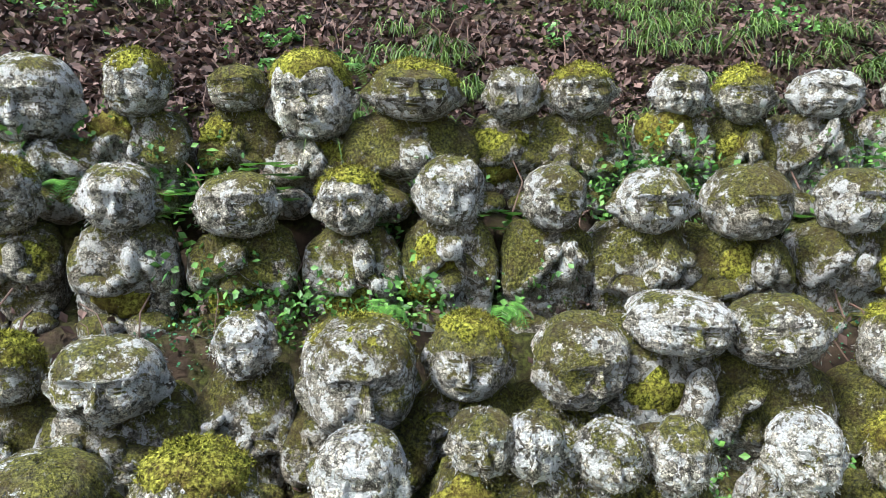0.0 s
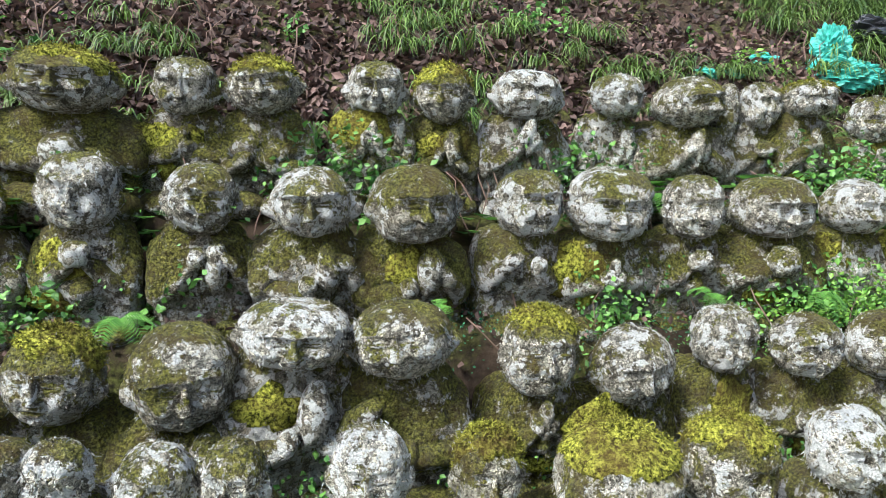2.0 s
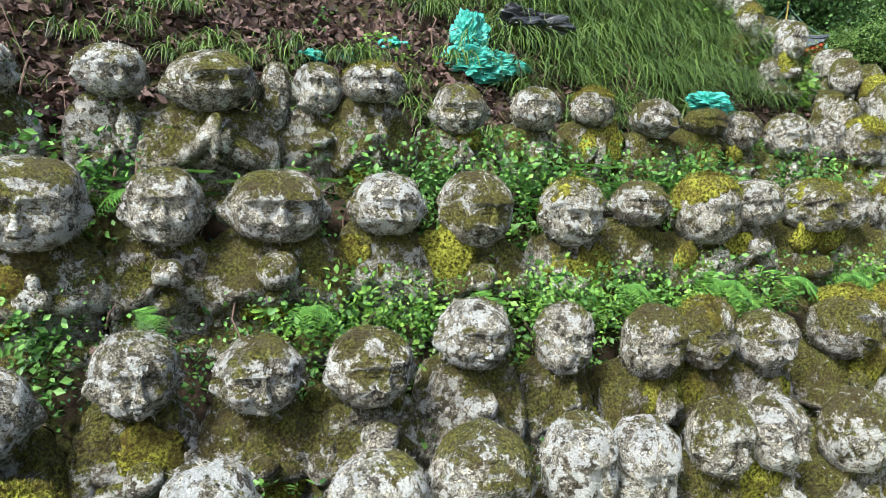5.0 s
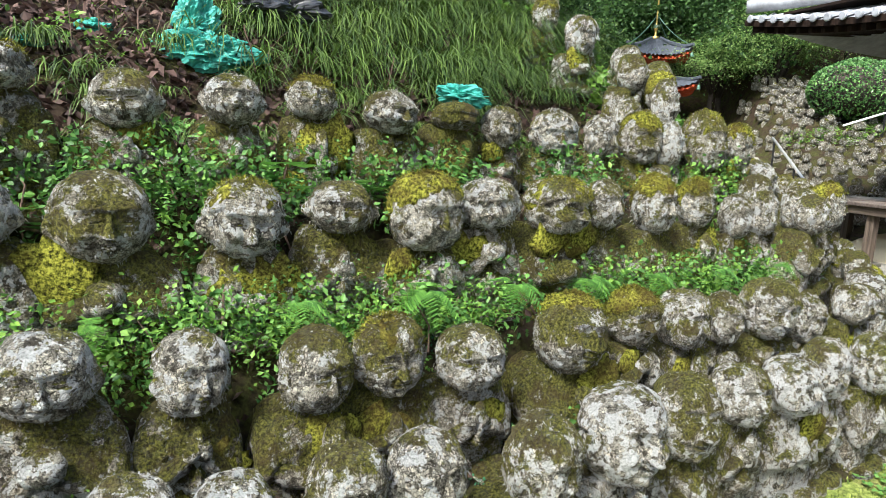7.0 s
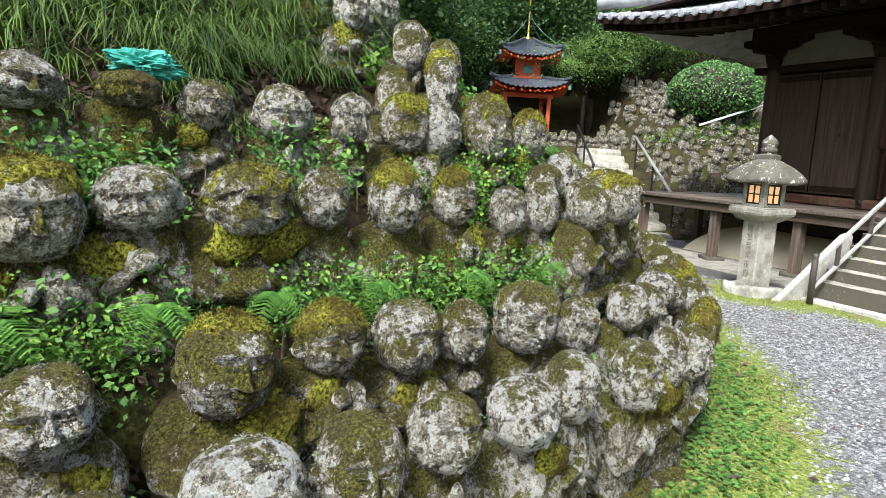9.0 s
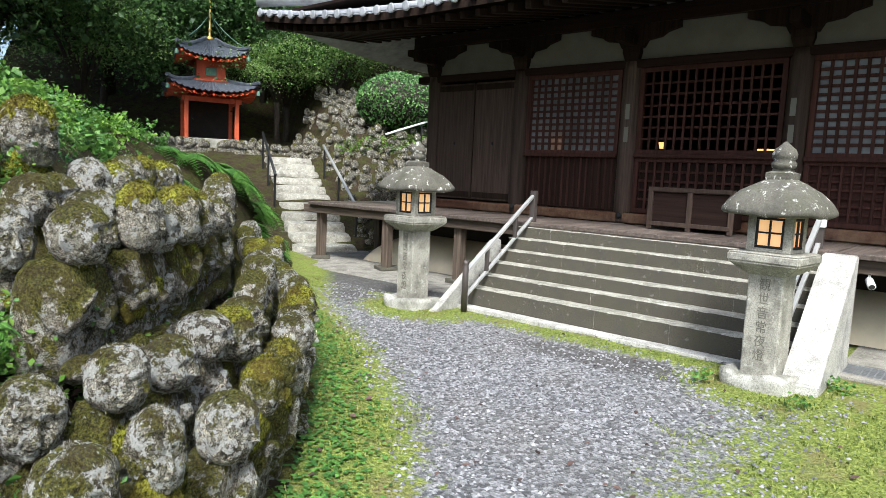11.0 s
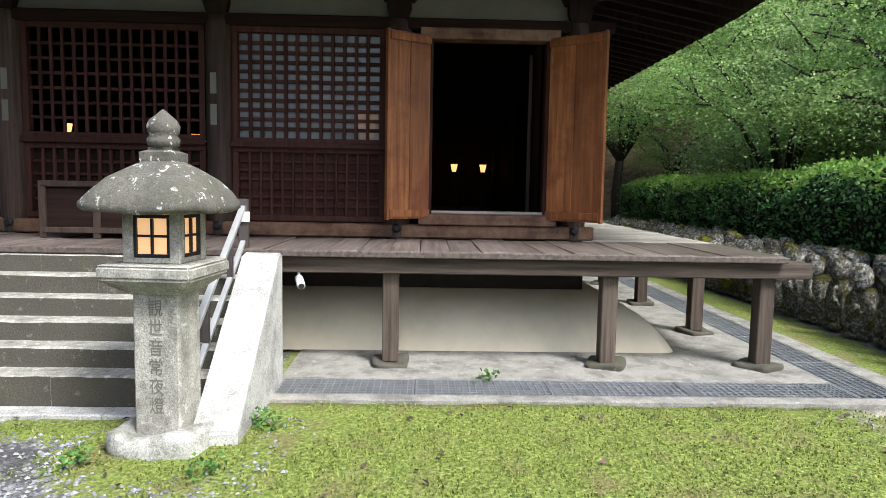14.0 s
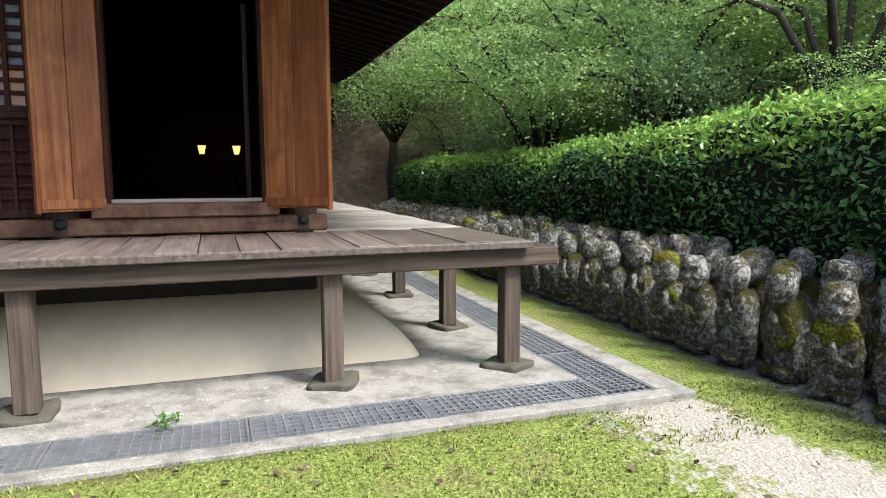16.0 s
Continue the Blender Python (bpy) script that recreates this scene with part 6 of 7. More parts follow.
def clumps(base, height, reach, leaves, size, rng, flat=0.45):
    """Little plants: each place carries a few leaves on a leaning, unseen stem."""
    n = len(base)
    t = rng.uniform(0.25, 1.0, (n, leaves))
    a = rng.uniform(0, math.tau, (n, leaves))
    h = (height * rng.uniform(0.4, 1.3, n))[:, None]
    lean = rng.normal(size=(n, 2)) * 0.3
    p = np.repeat(base[:, None, :], leaves, 1)
    p[:, :, 0] += np.cos(a) * reach * t + lean[:, :1] * h * t
    p[:, :, 1] += np.sin(a) * reach * t + lean[:, 1:] * h * t
    p[:, :, 2] += h * t
    s = np.repeat(size * rng.uniform(0.6, 1.5, n), leaves) * rng.uniform(0.7, 1.3, n * leaves)
    return leaf_quads(p.reshape(-1, 3), s, rng, flat, 1.7)


# Small herbs on the ledges between the rows: stretch of x, band into the hill, clumps, height, leaf size, how patchy.
def herbs():
    made = {"young": [[], [], 0], "green": [[], [], 0], "low": [[], [], 0]}
    for kind, x0, x1, u0, u1, n, height, size, level in (
            ("green", -2.2, 2.0, 0.56, 0.75, 420, 0.26, 0.026, 0.1), ("green", 1.6, 8.5, 0.54, 0.72, 1500, 0.27, 0.022, -0.3), ("young", 2.2, 8.5, 0.52, 0.70, 1500, 0.27, 0.022, -0.15),
            ("green", -2.2, 2.0, 0.98, 1.15, 560, 0.30, 0.03, 0.0), ("green", 1.8, 5.6, 0.98, 1.18, 1000, 0.30, 0.027, -0.3), ("young", 3.0, 8.0, 0.96, 1.15, 420, 0.27, 0.024, 0.0),
            ("green", 5.6, 9.5, 0.98, 1.25, 500, 0.25, 0.025, 0.0), ("green", -2.2, 9.5, 0.14, 0.3, 900, 0.24, 0.024, 0.0), ("young", 3.0, 9.8, 0.14, 0.3, 700, 0.25, 0.022, 0.1),
            ("green", -2.5, 7.5, 1.35, 2.6, 700, 0.10, 0.035, 0.2), ("young", 3.0, 6.0, 1.4, 2.2, 260, 0.10, 0.03, 0.1),
            ("young", 6.6, 11.0, 1.5, 3.4, 1500, 0.20, 0.045, -0.5), ("green", 6.6, 11.0, 1.3, 3.6, 900, 0.22, 0.05, -0.4)):
        s, u = nr.uniform(S_OF(x0), S_OF(x1), n), nr.uniform(u0, u1, n)
        p, inw = on_hill(s, u)
        p = p[patchy(p, 2.1, 31 + len(kind), level)]
        v, q = clumps(p, height, 0.055, 12, size, nr)
        m = made[kind]
        m[0].append(v)
        m[1].append(q + m[2])
        m[2] += len(v)
    for x0, x1, u0, u1, n, level in ((-2.2, 9.5, 0.1, 0.75, 26000, 0.12), (-2.2, 9.0, 0.75, 1.4, 16000, 0.15), (-0.5, 3.5, 0.1, 0.5, 9000, -0.2)):
        s, u = nr.uniform(S_OF(x0), S_OF(x1), n), nr.uniform(u0, u1, n)
        p, inw = on_hill(s, u)
        p = p[patchy(p, 2.6, 37, level)]
        p[:, 2] += nr.uniform(0, 0.05, len(p))
        v, q = leaf_quads(p, nr.uniform(0.007, 0.016, len(p)), nr, 0.4, 1.4)
        m = made["low"]
        m[0].append(v)
        m[1].append(q + m[2])
        m[2] += len(v)
    for kind, mat, lab in (("young", LEAF_YOUNG, "yellow-green young herbs growing on the ledges of the bank"), ("green", LEAF_GROUND, "low green herbs growing on the ledges of the bank"), ("low", LEAF_LIVERWORT, "carpet of tiny blue-green liverwort between the figures")):
        stuff("ground_cover", np.concatenate(made[kind][0]), np.concatenate(made[kind][1]), mat, lab, "plants")


herbs()


def bank_moss():
    n = 9000
    a, b = nr.uniform(5.0, 8.6, n), nr.uniform(1.2, 9.0, n)
    keep = np.abs(a - 4.9 - 0.3 * b - 0.25 * np.sin(b * 2)) < 0.45
    a, b = a[keep], b[keep]
    x, y = STAIR_FOOT[0] + a * STAIR_WAY[0] + b * STAIR_WAY[1], STAIR_FOOT[1] + a * STAIR_WAY[1] - b * STAIR_WAY[0]
    p = np.stack([x, y, north_z(x, y) + nr.uniform(0.05, 0.3, len(x))], 1)
    v, q = leaf_quads(p, nr.uniform(0.05, 0.10, len(p)), nr, 0.7, 1.4)
    stuff("ground_cover", v, q, LEAF_YOUNG, "strip of yellow-green low plants on the far bank", "plants")


bank_moss()


def slope_grass():
    """Tufts of long blades that arch out of the slope and hang down it."""
    n = 3000
    s, u = nr.uniform(S_OF(-2.8), S_OF(9.8), n), nr.uniform(1.4, 5.2, n)
    p, inw = on_hill(s, u)
    lush = np.clip((p[:, 0] - 2.6) / 1.2, 0, 1) * np.clip((u - 1.75 + 0.35 * (p[:, 0] > 6)) / 0.4, 0, 1)
    keep = (vnoise(p, 1.3, 41) > 0.0 - 1.1 * lush) & (nr.random_sample(n) < 0.6 + 0.4 * lush)
    keep &= ~((p[:, 0] > 5.5) & (p[:, 1] > 4.4) & (u < 2.6) & (nr.random_sample(n) < 0.85))
    p, inw, lush = p[keep], inw[keep], lush[keep]
    per = 34
    n = len(p) * per
    base = np.repeat(p, per, 0) + nr.normal(size=(n, 3)) * np.array([0.05, 0.05, 0.01])
    away = np.repeat(-inw, per, 0)
    way = away * nr.uniform(0.2, 1.0, (n, 1)) + nr.normal(size=(n, 2)) * 0.42
    L = np.repeat(0.17 + 0.22 * lush + 0.05 * nr.normal(size=len(p)), per) * nr.uniform(0.55, 1.35, n)
    side = np.stack([-way[:, 1], way[:, 0]], 1)
    side /= np.linalg.norm(side, axis=1)[:, None] + 1e-6
    rows = []
    for t, w in ((0.0, 0.006), (0.4, 0.007), (0.75, 0.005), (1.0, 0.001)):
        c = base.copy()
        c[:, :2] += way * (L * t)[:, None]
        c[:, 2] += L * (1.15 * t - 1.3 * t * t)
        o = np.concatenate([side * w / 2, np.zeros((n, 1))], 1)
        rows += [c - o, c + o]
    v = np.stack(rows, 1).reshape(-1, 3)
    i = np.arange(n)[:, None] * 8
    q = np.concatenate([i + np.array([[k, k + 1, k + 3, k + 2]]) for k in (0, 2, 4)])
    stuff("slope_grass", v, q, LEAF_GRASS, "long drooping green grass on the bank", "grass")


slope_grass()


def twigs():
    """Dry stalks and roots that hang between the figures."""
    bm = bmesh.new()
    n = 190
    s, u = nr.uniform(S_OF(-2.2), S_OF(6.0), n), nr.choice([0.62, 0.8, 1.08, 1.25, 1.6, 2.0], n) + nr.uniform(-0.05, 0.1, n)
    p, inw = on_hill(s, u)
    for c, w in zip(p, inw):
        L = nr.uniform(0.12, 0.4)
        a = nr.normal() * 0.7
        out = Vector((-w[0] + w[1] * a, -w[1] - w[0] * a, 0)).normalized()
        c = Vector(c) + Vector((0, 0, nr.uniform(0.05, 0.22)))
        pts = [tuple(c + out * L * t * 0.6 + Vector((nr.normal() * 0.015, nr.normal() * 0.015, -L * t * t * 0.75))) for t in (0, 0.35, 0.7, 1.0)]
        tube(pts, nr.uniform(0.0015, 0.0045), 5, bm)
    tagged(part("dry_twigs", bm, TWIG), "dry brown twigs and stalks caught between the figures", "twigs", kind="stuff")


twigs()


def dead_leaves():
    n = 34000
    s, u = nr.uniform(S_OF(-2.8), S_OF(7.5), n), np.abs(nr.normal(0, 0.9, n)) + 1.2
    p, _ = on_hill(s, u)
    keep = patchy(p, 1.1, 51, -0.8) & (nr.random_sample(n) < np.clip(1.25 - (p[:, 0] - 0.5) * 0.2, 0.15, 1))
    p = p[keep]
    p[:, 2] += nr.uniform(0.003, 0.03, len(p))
    v, q = leaf_quads(p, nr.uniform(0.035, 0.085, len(p)), nr, 0.35, 1.9)
    m = 4200
    s, u = nr.uniform(S_OF(-2.2), S_OF(9), m), nr.uniform(0.1, 1.2, m)
    p, inw = on_hill(s, u)
    p[:, 2] += nr.uniform(0.01, 0.08, m)
    v2, q2 = leaf_quads(p, nr.uniform(0.03, 0.06, m), nr, 0.3, 1.9)
    stuff("leaf_litter", np.concatenate([v, v2]), np.concatenate([q, q2 + len(v)]), LEAF_DEAD, "dry reddish-brown fallen leaves on the slope", "leaf litter")


dead_leaves()


def fern_mesh(seed, fronds, length):
    """A fern: arching fronds with paired leaflets."""
    rng = np.random.RandomState(seed)
    vs, qs, total = [], [], 0
    for f in range(fronds):
        a = rng.uniform(-2.6, -0.5) if f % 3 else rng.uniform(0, math.tau)
        out = np.array([math.cos(a), math.sin(a), 0])
        side = np.array([-math.sin(a), math.cos(a), 0])
        L = length * rng.uniform(0.7, 1.15)
        n = 15
        for i in range(2, n):
            t = i / n
            c = out * L * t * 0.9 + np.array([0, 0, L * (0.75 * t - 1.25 * t * t)])
            w = L * 0.26 * math.sin(math.pi * (0.12 + 0.85 * t)) + 0.006
            for sg in (-1, 1):
                tip = c + side * sg * w + out * w * 0.45 - np.array([0, 0, w * 0.25])
                e = out * L * 0.026
                vs.append(np.stack([c - e, c + e, tip + e * 0.4, tip - e * 0.2]))
                qs.append(np.arange(4) + total)
                total += 4
    return quad_mesh("fern", np.concatenate(vs), np.stack(qs), LEAF_FERN, None, False)


ferns = [fern_mesh(60 + i, 7 + i, 0.16 + 0.03 * i) for i in range(4)]


def fern(x, y, z, k=1.0, face=13.5, pick=0):
    ob = new("fern", ferns[pick % 4])
    ob.location, ob.rotation_euler, ob.scale = (x, y, z), (0.15, 0, radians(face)), (k, k, k)
    tagged(ob, "green fern with arching fronds growing between stone figures", "fern", "ferns on the bank")


rng = random.Random(8)
# Ferns on the rows: place along x, the row line they grow behind, height.
for x, row, z, k in ((-1.75, 2, 1.28, 1.0), (-1.05, 1, 1.68, 0.9), (-0.82, 1, 1.76, 1.1), (-0.7, 1, 1.36, 0.9), (-0.33, 1, 1.40, 1.0), (-1.0, 1, 1.28, 1.1), (0.62, 1, 1.34, 1.3), (0.98, 1, 1.34, 1.3), (-1.7, 1, 1.3, 0.9),
                     (-0.75, 2, 1.0, 0.8), (0.1, 2, 0.92, 0.8), (-0.5, 3, 0.92, 0.8), (-0.1, 3, 0.92, 0.9), (0.9, 3, 0.95, 0.8), (1.75, 2, 1.3, 1.0), (2.05, 2, 1.0, 1.1), (1.9, 3, 0.98, 1.0), (2.35, 3, 0.98, 1.1),
                     (2.7, 2, 0.98, 1.0), (3.2, 2, 0.96, 1.2), (3.6, 3, 1.0, 1.2), (4.1, 3, 1.0, 1.3), (4.5, 3, 1.0, 1.2), (4.9, 3, 1.0, 1.2), (5.3, 3, 1.0, 1.1), (3.0, 3, 0.98, 1.0), (5.8, 3, 1.0, 1.0), (2.6, 1, 1.38, 1.0), (3.1, 1, 1.4, 1.1), (6.3, 3, 1.0, 1.0)):
    a, b, _ = ROW_LINE[row]
    fern(x, a + b * x + 0.10, z - 0.05, k * 0.62, 13.5 + rng.uniform(-30, 30), rng.randrange(4))
for _ in range(64):
    s = rng.uniform(S_OF(9.9), S_OF(12.5))
    u = rng.uniform(-0.05, 1.3)
    x, y, face = on_plan(s, u)
    fern(x, y, float(hill_z(np.array([x]), np.array([y]))[0][0]) - 0.02, rng.uniform(1.6, 2.6), face + rng.uniform(-60, 60), rng.randrange(4))
for _ in range(26):
    s = rng.uniform(S_OF(6.5), S_OF(9.5))
    u = rng.choice((0.15, 0.42, 0.75))
    x, y, face = on_plan(s, u)
    fern(x, y, float(hill_z(np.array([x]), np.array([y]))[0][0]) + 0.03, rng.uniform(0.7, 1.1), face + rng.uniform(-60, 60), rng.randrange(4))


def broad_leaf_plant(seed):
    rng = np.random.RandomState(seed)
    vs, qs, total = [], [], 0
    for i in range(9):
        a, r = rng.uniform(math.pi, math.tau), rng.uniform(0.02, 0.13)
        c = np.array([r * math.cos(a), r * math.sin(a), rng.uniform(0.04, 0.16)])
        k = rng.uniform(0.035, 0.055)
        t = rng.uniform(0, math.tau)
        ring = [c + np.array([math.cos(t + j * math.tau / 10) * k * (1.15 if j == 0 else 0.95 + 0.05 * (j % 2)), math.sin(t + j * math.tau / 10) * k * 0.85, -0.35 * k * math.sin(t + j * math.tau / 10)]) for j in range(10)]
        vs += [c + np.array([0, 0, -0.01])] + ring
        for j in range(10):
            qs.append([total, total + 1 + j, total + 1 + (j + 1) % 10])
        total += 11
    return quad_mesh("broad_leaf_plant", np.array(vs), np.array(qs), LEAF_FERN, None, False)


broad = [broad_leaf_plant(70 + i) for i in range(3)]
for i in range(26):
    x = rng.uniform(1.7, 4.4) if i < 18 else rng.uniform(-1.6, 1.2)
    a, b, _ = ROW_LINE[2]
    ob = new("broad_leaf_plant", rng.choice(broad))
    ob.location, ob.rotation_euler = (x, a + b * x + rng.uniform(0.12, 0.26), 1.12 + rng.uniform(-0.12, 0.16)), (0.25, 0, radians(13 + rng.uniform(-40, 40)))
    tagged(ob, "plant with round heart-shaped green leaves", "plant", "broad-leaved plants on the bank")


# Crumpled netting and bags left on the slope.
def crumple(name, x, y, z, sx, sy, sz, mat, seed, label, category):
    a, b, q = sphere_grid(64, 36, 1.0)
    c = np.stack([np.sin(a) * np.cos(b), -np.cos(a) * np.cos(b), np.sin(b)], 1)
    v = c * np.array([sx, sy, sz]) * (1 + 0.45 * vnoise(c + seed, 2.0, 1) - 0.5 * np.abs(vnoise(c + seed, 4.5, 2)) - 0.25 * np.abs(vnoise(c + seed, 11, 3)) + 0.25)[:, None]
    tagged(new(name, quad_mesh(name, v + np.array([x, y, z]), q, mat, None, False)), label, category)


crumple("netting", 3.25, 4.46, 1.90, 0.22, 0.14, 0.10, NET, 3, "crumpled green plastic netting lying on the slope", "netting")
crumple("netting", 3.20, 4.56, 2.06, 0.11, 0.09, 0.13, NET, 4, "crumpled green plastic netting lying on the slope", "netting")
crumple("netting", 4.5, 4.12, 1.76, 0.13, 0.07, 0.05, NET, 5, "torn green netting draped over a stone head", "netting")
crumple("plastic_bag", 3.62, 4.80, 2.20, 0.20, 0.13, 0.09, TARP, 6, "crumpled black plastic sheet on the slope", "plastic bag")
for i, (x, y) in enumerate(((2.5, 4.3), (2.75, 4.45), (2.3, 4.2))):
    crumple("netting", x, y, float(hill_z(np.array([x]), np.array([y]))[0][0]), 0.07, 0.05, 0.03, NET, 7 + i, "small scrap of green netting in the grass", "netting")


# ---- yard: gravel, lawn and fallen leaves ----
def gravel():
    n = 30000
    x, y = nr.uniform(6.6, 11.5, n), nr.uniform(-2.2, 8.0, n)
    g, _ = ground_masks(x, y)
    d, _ = into_hill(x, y)
    keep = (g < 0.55 + 0.25 * nr.random_sample(n)) & (d < -0.3) & (np.hypot((x - 10.4) / 1.4, (y + 2.6) / 0.9) > 1.5)
    x, y = x[keep], y[keep]
    n = len(x)
    k = nr.uniform(0.006, 0.017, n)
    a = nr.uniform(0, math.tau, n)
    z = ground_height(x, y) + k * 0.25
    o = np.array([[1, 0, 0], [0, 1, 0], [-1, 0, 0], [0, -1, 0], [0, 0, 0.7]])
    ca, sa = np.cos(a), np.sin(a)
    st = nr.uniform(0.6, 1.3, (n, 5))
    v = np.empty((n, 5, 3))
    v[:, :, 0] = x[:, None] + k[:, None] * st * (ca[:, None] * o[:, 0] - sa[:, None] * o[:, 1])
    v[:, :, 1] = y[:, None] + k[:, None] * st * (sa[:, None] * o[:, 0] + ca[:, None] * o[:, 1])
    v[:, :, 2] = z[:, None] + k[:, None] * st * o[:, 2]
    q = (np.arange(n)[:, None, None] * 5 + np.array([[0, 1, 4], [1, 2, 4], [2, 3, 4], [3, 0, 4]])).reshape(-1, 3)
    tagged(new("gravel", quad_mesh("gravel", v.reshape(-1, 3), q, GRAVEL, None, False)), "loose pale grey gravel stones of the yard", "gravel", kind="stuff")


def lawn():
    n = 110000
    x, y = nr.uniform(5.5, 12.0, n), nr.uniform(-4.0, 8.5, n)
    g, _ = ground_masks(x, y)
    d, _ = into_hill(x, y)
    p = np.stack([x, y, x * 0], 1)
    keep = (g + 0.30 * vnoise(p, 2.3, 60) + 0.32 * vnoise(p, 5, 61) + 0.2 * vnoise(p, 13, 62) > 0.62) & (d < -0.08) & ~((x > 11.8) & (y < 2.2) & (y > -2.65)) & ~((x > 11.35) & (y > 2.1) & (y < 6.1))
    x, y = x[keep], y[keep]
    p = np.stack([x, y, ground_height(x, y) - 0.004], 1)
    v, q = blade_quads(p, 0.026, 0.009, nr, 0.9)
    stuff("lawn", v, q, LEAF_LAWN, "short mossy yellow-green lawn", "grass")
    m = 30000
    x, y = nr.uniform(6.2, 10.0, m), nr.uniform(2.6, 8, m)
    d, _ = into_hill(x, y)
    keep = (d < -0.1) & (d > -0.35 - 0.3 * nr.random_sample(m))
    p = np.stack([x[keep], y[keep], ground_height(x[keep], y[keep]) + 0.02], 1)
    v, q = leaf_quads(p, nr.uniform(0.02, 0.04, len(p)), nr, 0.8, 1.3)
    stuff("clover", v, q, LEAF_GROUND, "small round-leaved green clover along the bank", "plants")


def yard_leaves():
    n = 420
    x, y = nr.uniform(6.8, 11.8, n), nr.uniform(-3, 7, n)
    d, _ = into_hill(x, y)
    keep = d < -0.2
    p = np.stack([x[keep], y[keep], ground_height(x[keep], y[keep]) + 0.02], 1)
    v, q = leaf_quads(p, nr.uniform(0.025, 0.06, len(p)), nr, 0.75, 1.7)
    stuff("fallen_leaves", v, q, LEAF_DEAD, "scattered dry leaves on the yard", "leaf litter")


gravel()
lawn()
yard_leaves()
for i, (x, y) in enumerate(((12.3, 0.62), (11.9, 2.3), (10.75, 2.9), (10.65, 2.2), (11.4, 2.15), (11.3, 2.05), (13.0, 6.1))):
    p = np.array([[x, y, 0.02]]) + nr.normal(size=(40, 3)) * np.array([0.045, 0.045, 0.0]) + np.array([0, 0, 1.0]) * nr.uniform(0, 0.08, (40, 1))
    v, q = leaf_quads(p, 0.04, nr, 0.5, 1.6)
    tagged(new("weed", quad_mesh("weed", v, q, LEAF_GROUND, None, False)), "small green weed at the foot of stonework", "weed", "weeds in the yard", "stuff")


# ---- hedge and trees ----
def hedge():
    h = thing("hedge", (16, -4.8, 0), "tall clipped evergreen hedge with glossy leaves", "hedge")
    xs = np.linspace(8.6, 25, 60)
    prof = ((0.0, 0.25), (-0.1, 0.9), (-0.12, 1.5), (0.05, 1.85), (0.45, 2.0), (1.0, 1.95), (1.4, 1.6), (1.5, 0.2))
    rows = []
    for o, z in prof:
        for x in xs:
            k = 1.0 + 0.10 * np.clip((14 - x) / 4, -1, 1)
            rows.append((x, -4.3 - o, z * k))
    v = np.array(rows)
    v += np.stack([vnoise(v, 2, 71), vnoise(v, 2, 72), vnoise(v, 2, 73)], 1) * 0.1
    q = grid_quads(len(prof), len(xs))
    # Near-black sheet stands in for the shade between the outer leaves.
    part("core", quad_mesh("core", v, q, SHADE_BARK), None, h, "near-black sheet for the shade inside the hedge")
    n = 52000
    x, t = nr.uniform(8.6, 25, n) , nr.uniform(0, 5.6, n)
    x = 8.6 + (x - 8.6) ** 1.0
    o = np.interp(t, range(len(prof)), [p[0] for p in prof])
    z = np.interp(t, range(len(prof)), [p[1] for p in prof]) * (1.0 + 0.10 * np.clip((14 - x) / 4, -1, 1))
    p = np.stack([x, -4.3 - o, z], 1)
    p += np.stack([vnoise(p, 2, 71), vnoise(p, 2, 72), vnoise(p, 2, 73)], 1) * 0.1 + nr.normal(size=(n, 3)) * 0.055
    p[:, 1] += 0.03
    # Top light is put into the colour: leaves near the crown use a lighter copy.
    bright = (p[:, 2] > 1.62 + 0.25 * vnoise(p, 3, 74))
    for mask, mat, name, lab in ((~bright, LEAF_HEDGE, "leaves", "dark glossy leaves"), (bright, LEAF_BRIGHT, "young_leaves", "leaves on the crown in a lighter, top-lit colour")):
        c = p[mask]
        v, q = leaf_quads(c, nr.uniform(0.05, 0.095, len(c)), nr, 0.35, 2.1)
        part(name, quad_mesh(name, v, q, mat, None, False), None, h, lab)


hedge()
tagged(part("hedge_bank", box(8.5, 25, -6.2, -4.15, -0.05, 0.25, 0.05), EARTH), "low dark earth bank below the hedge", "bank", kind="structure")


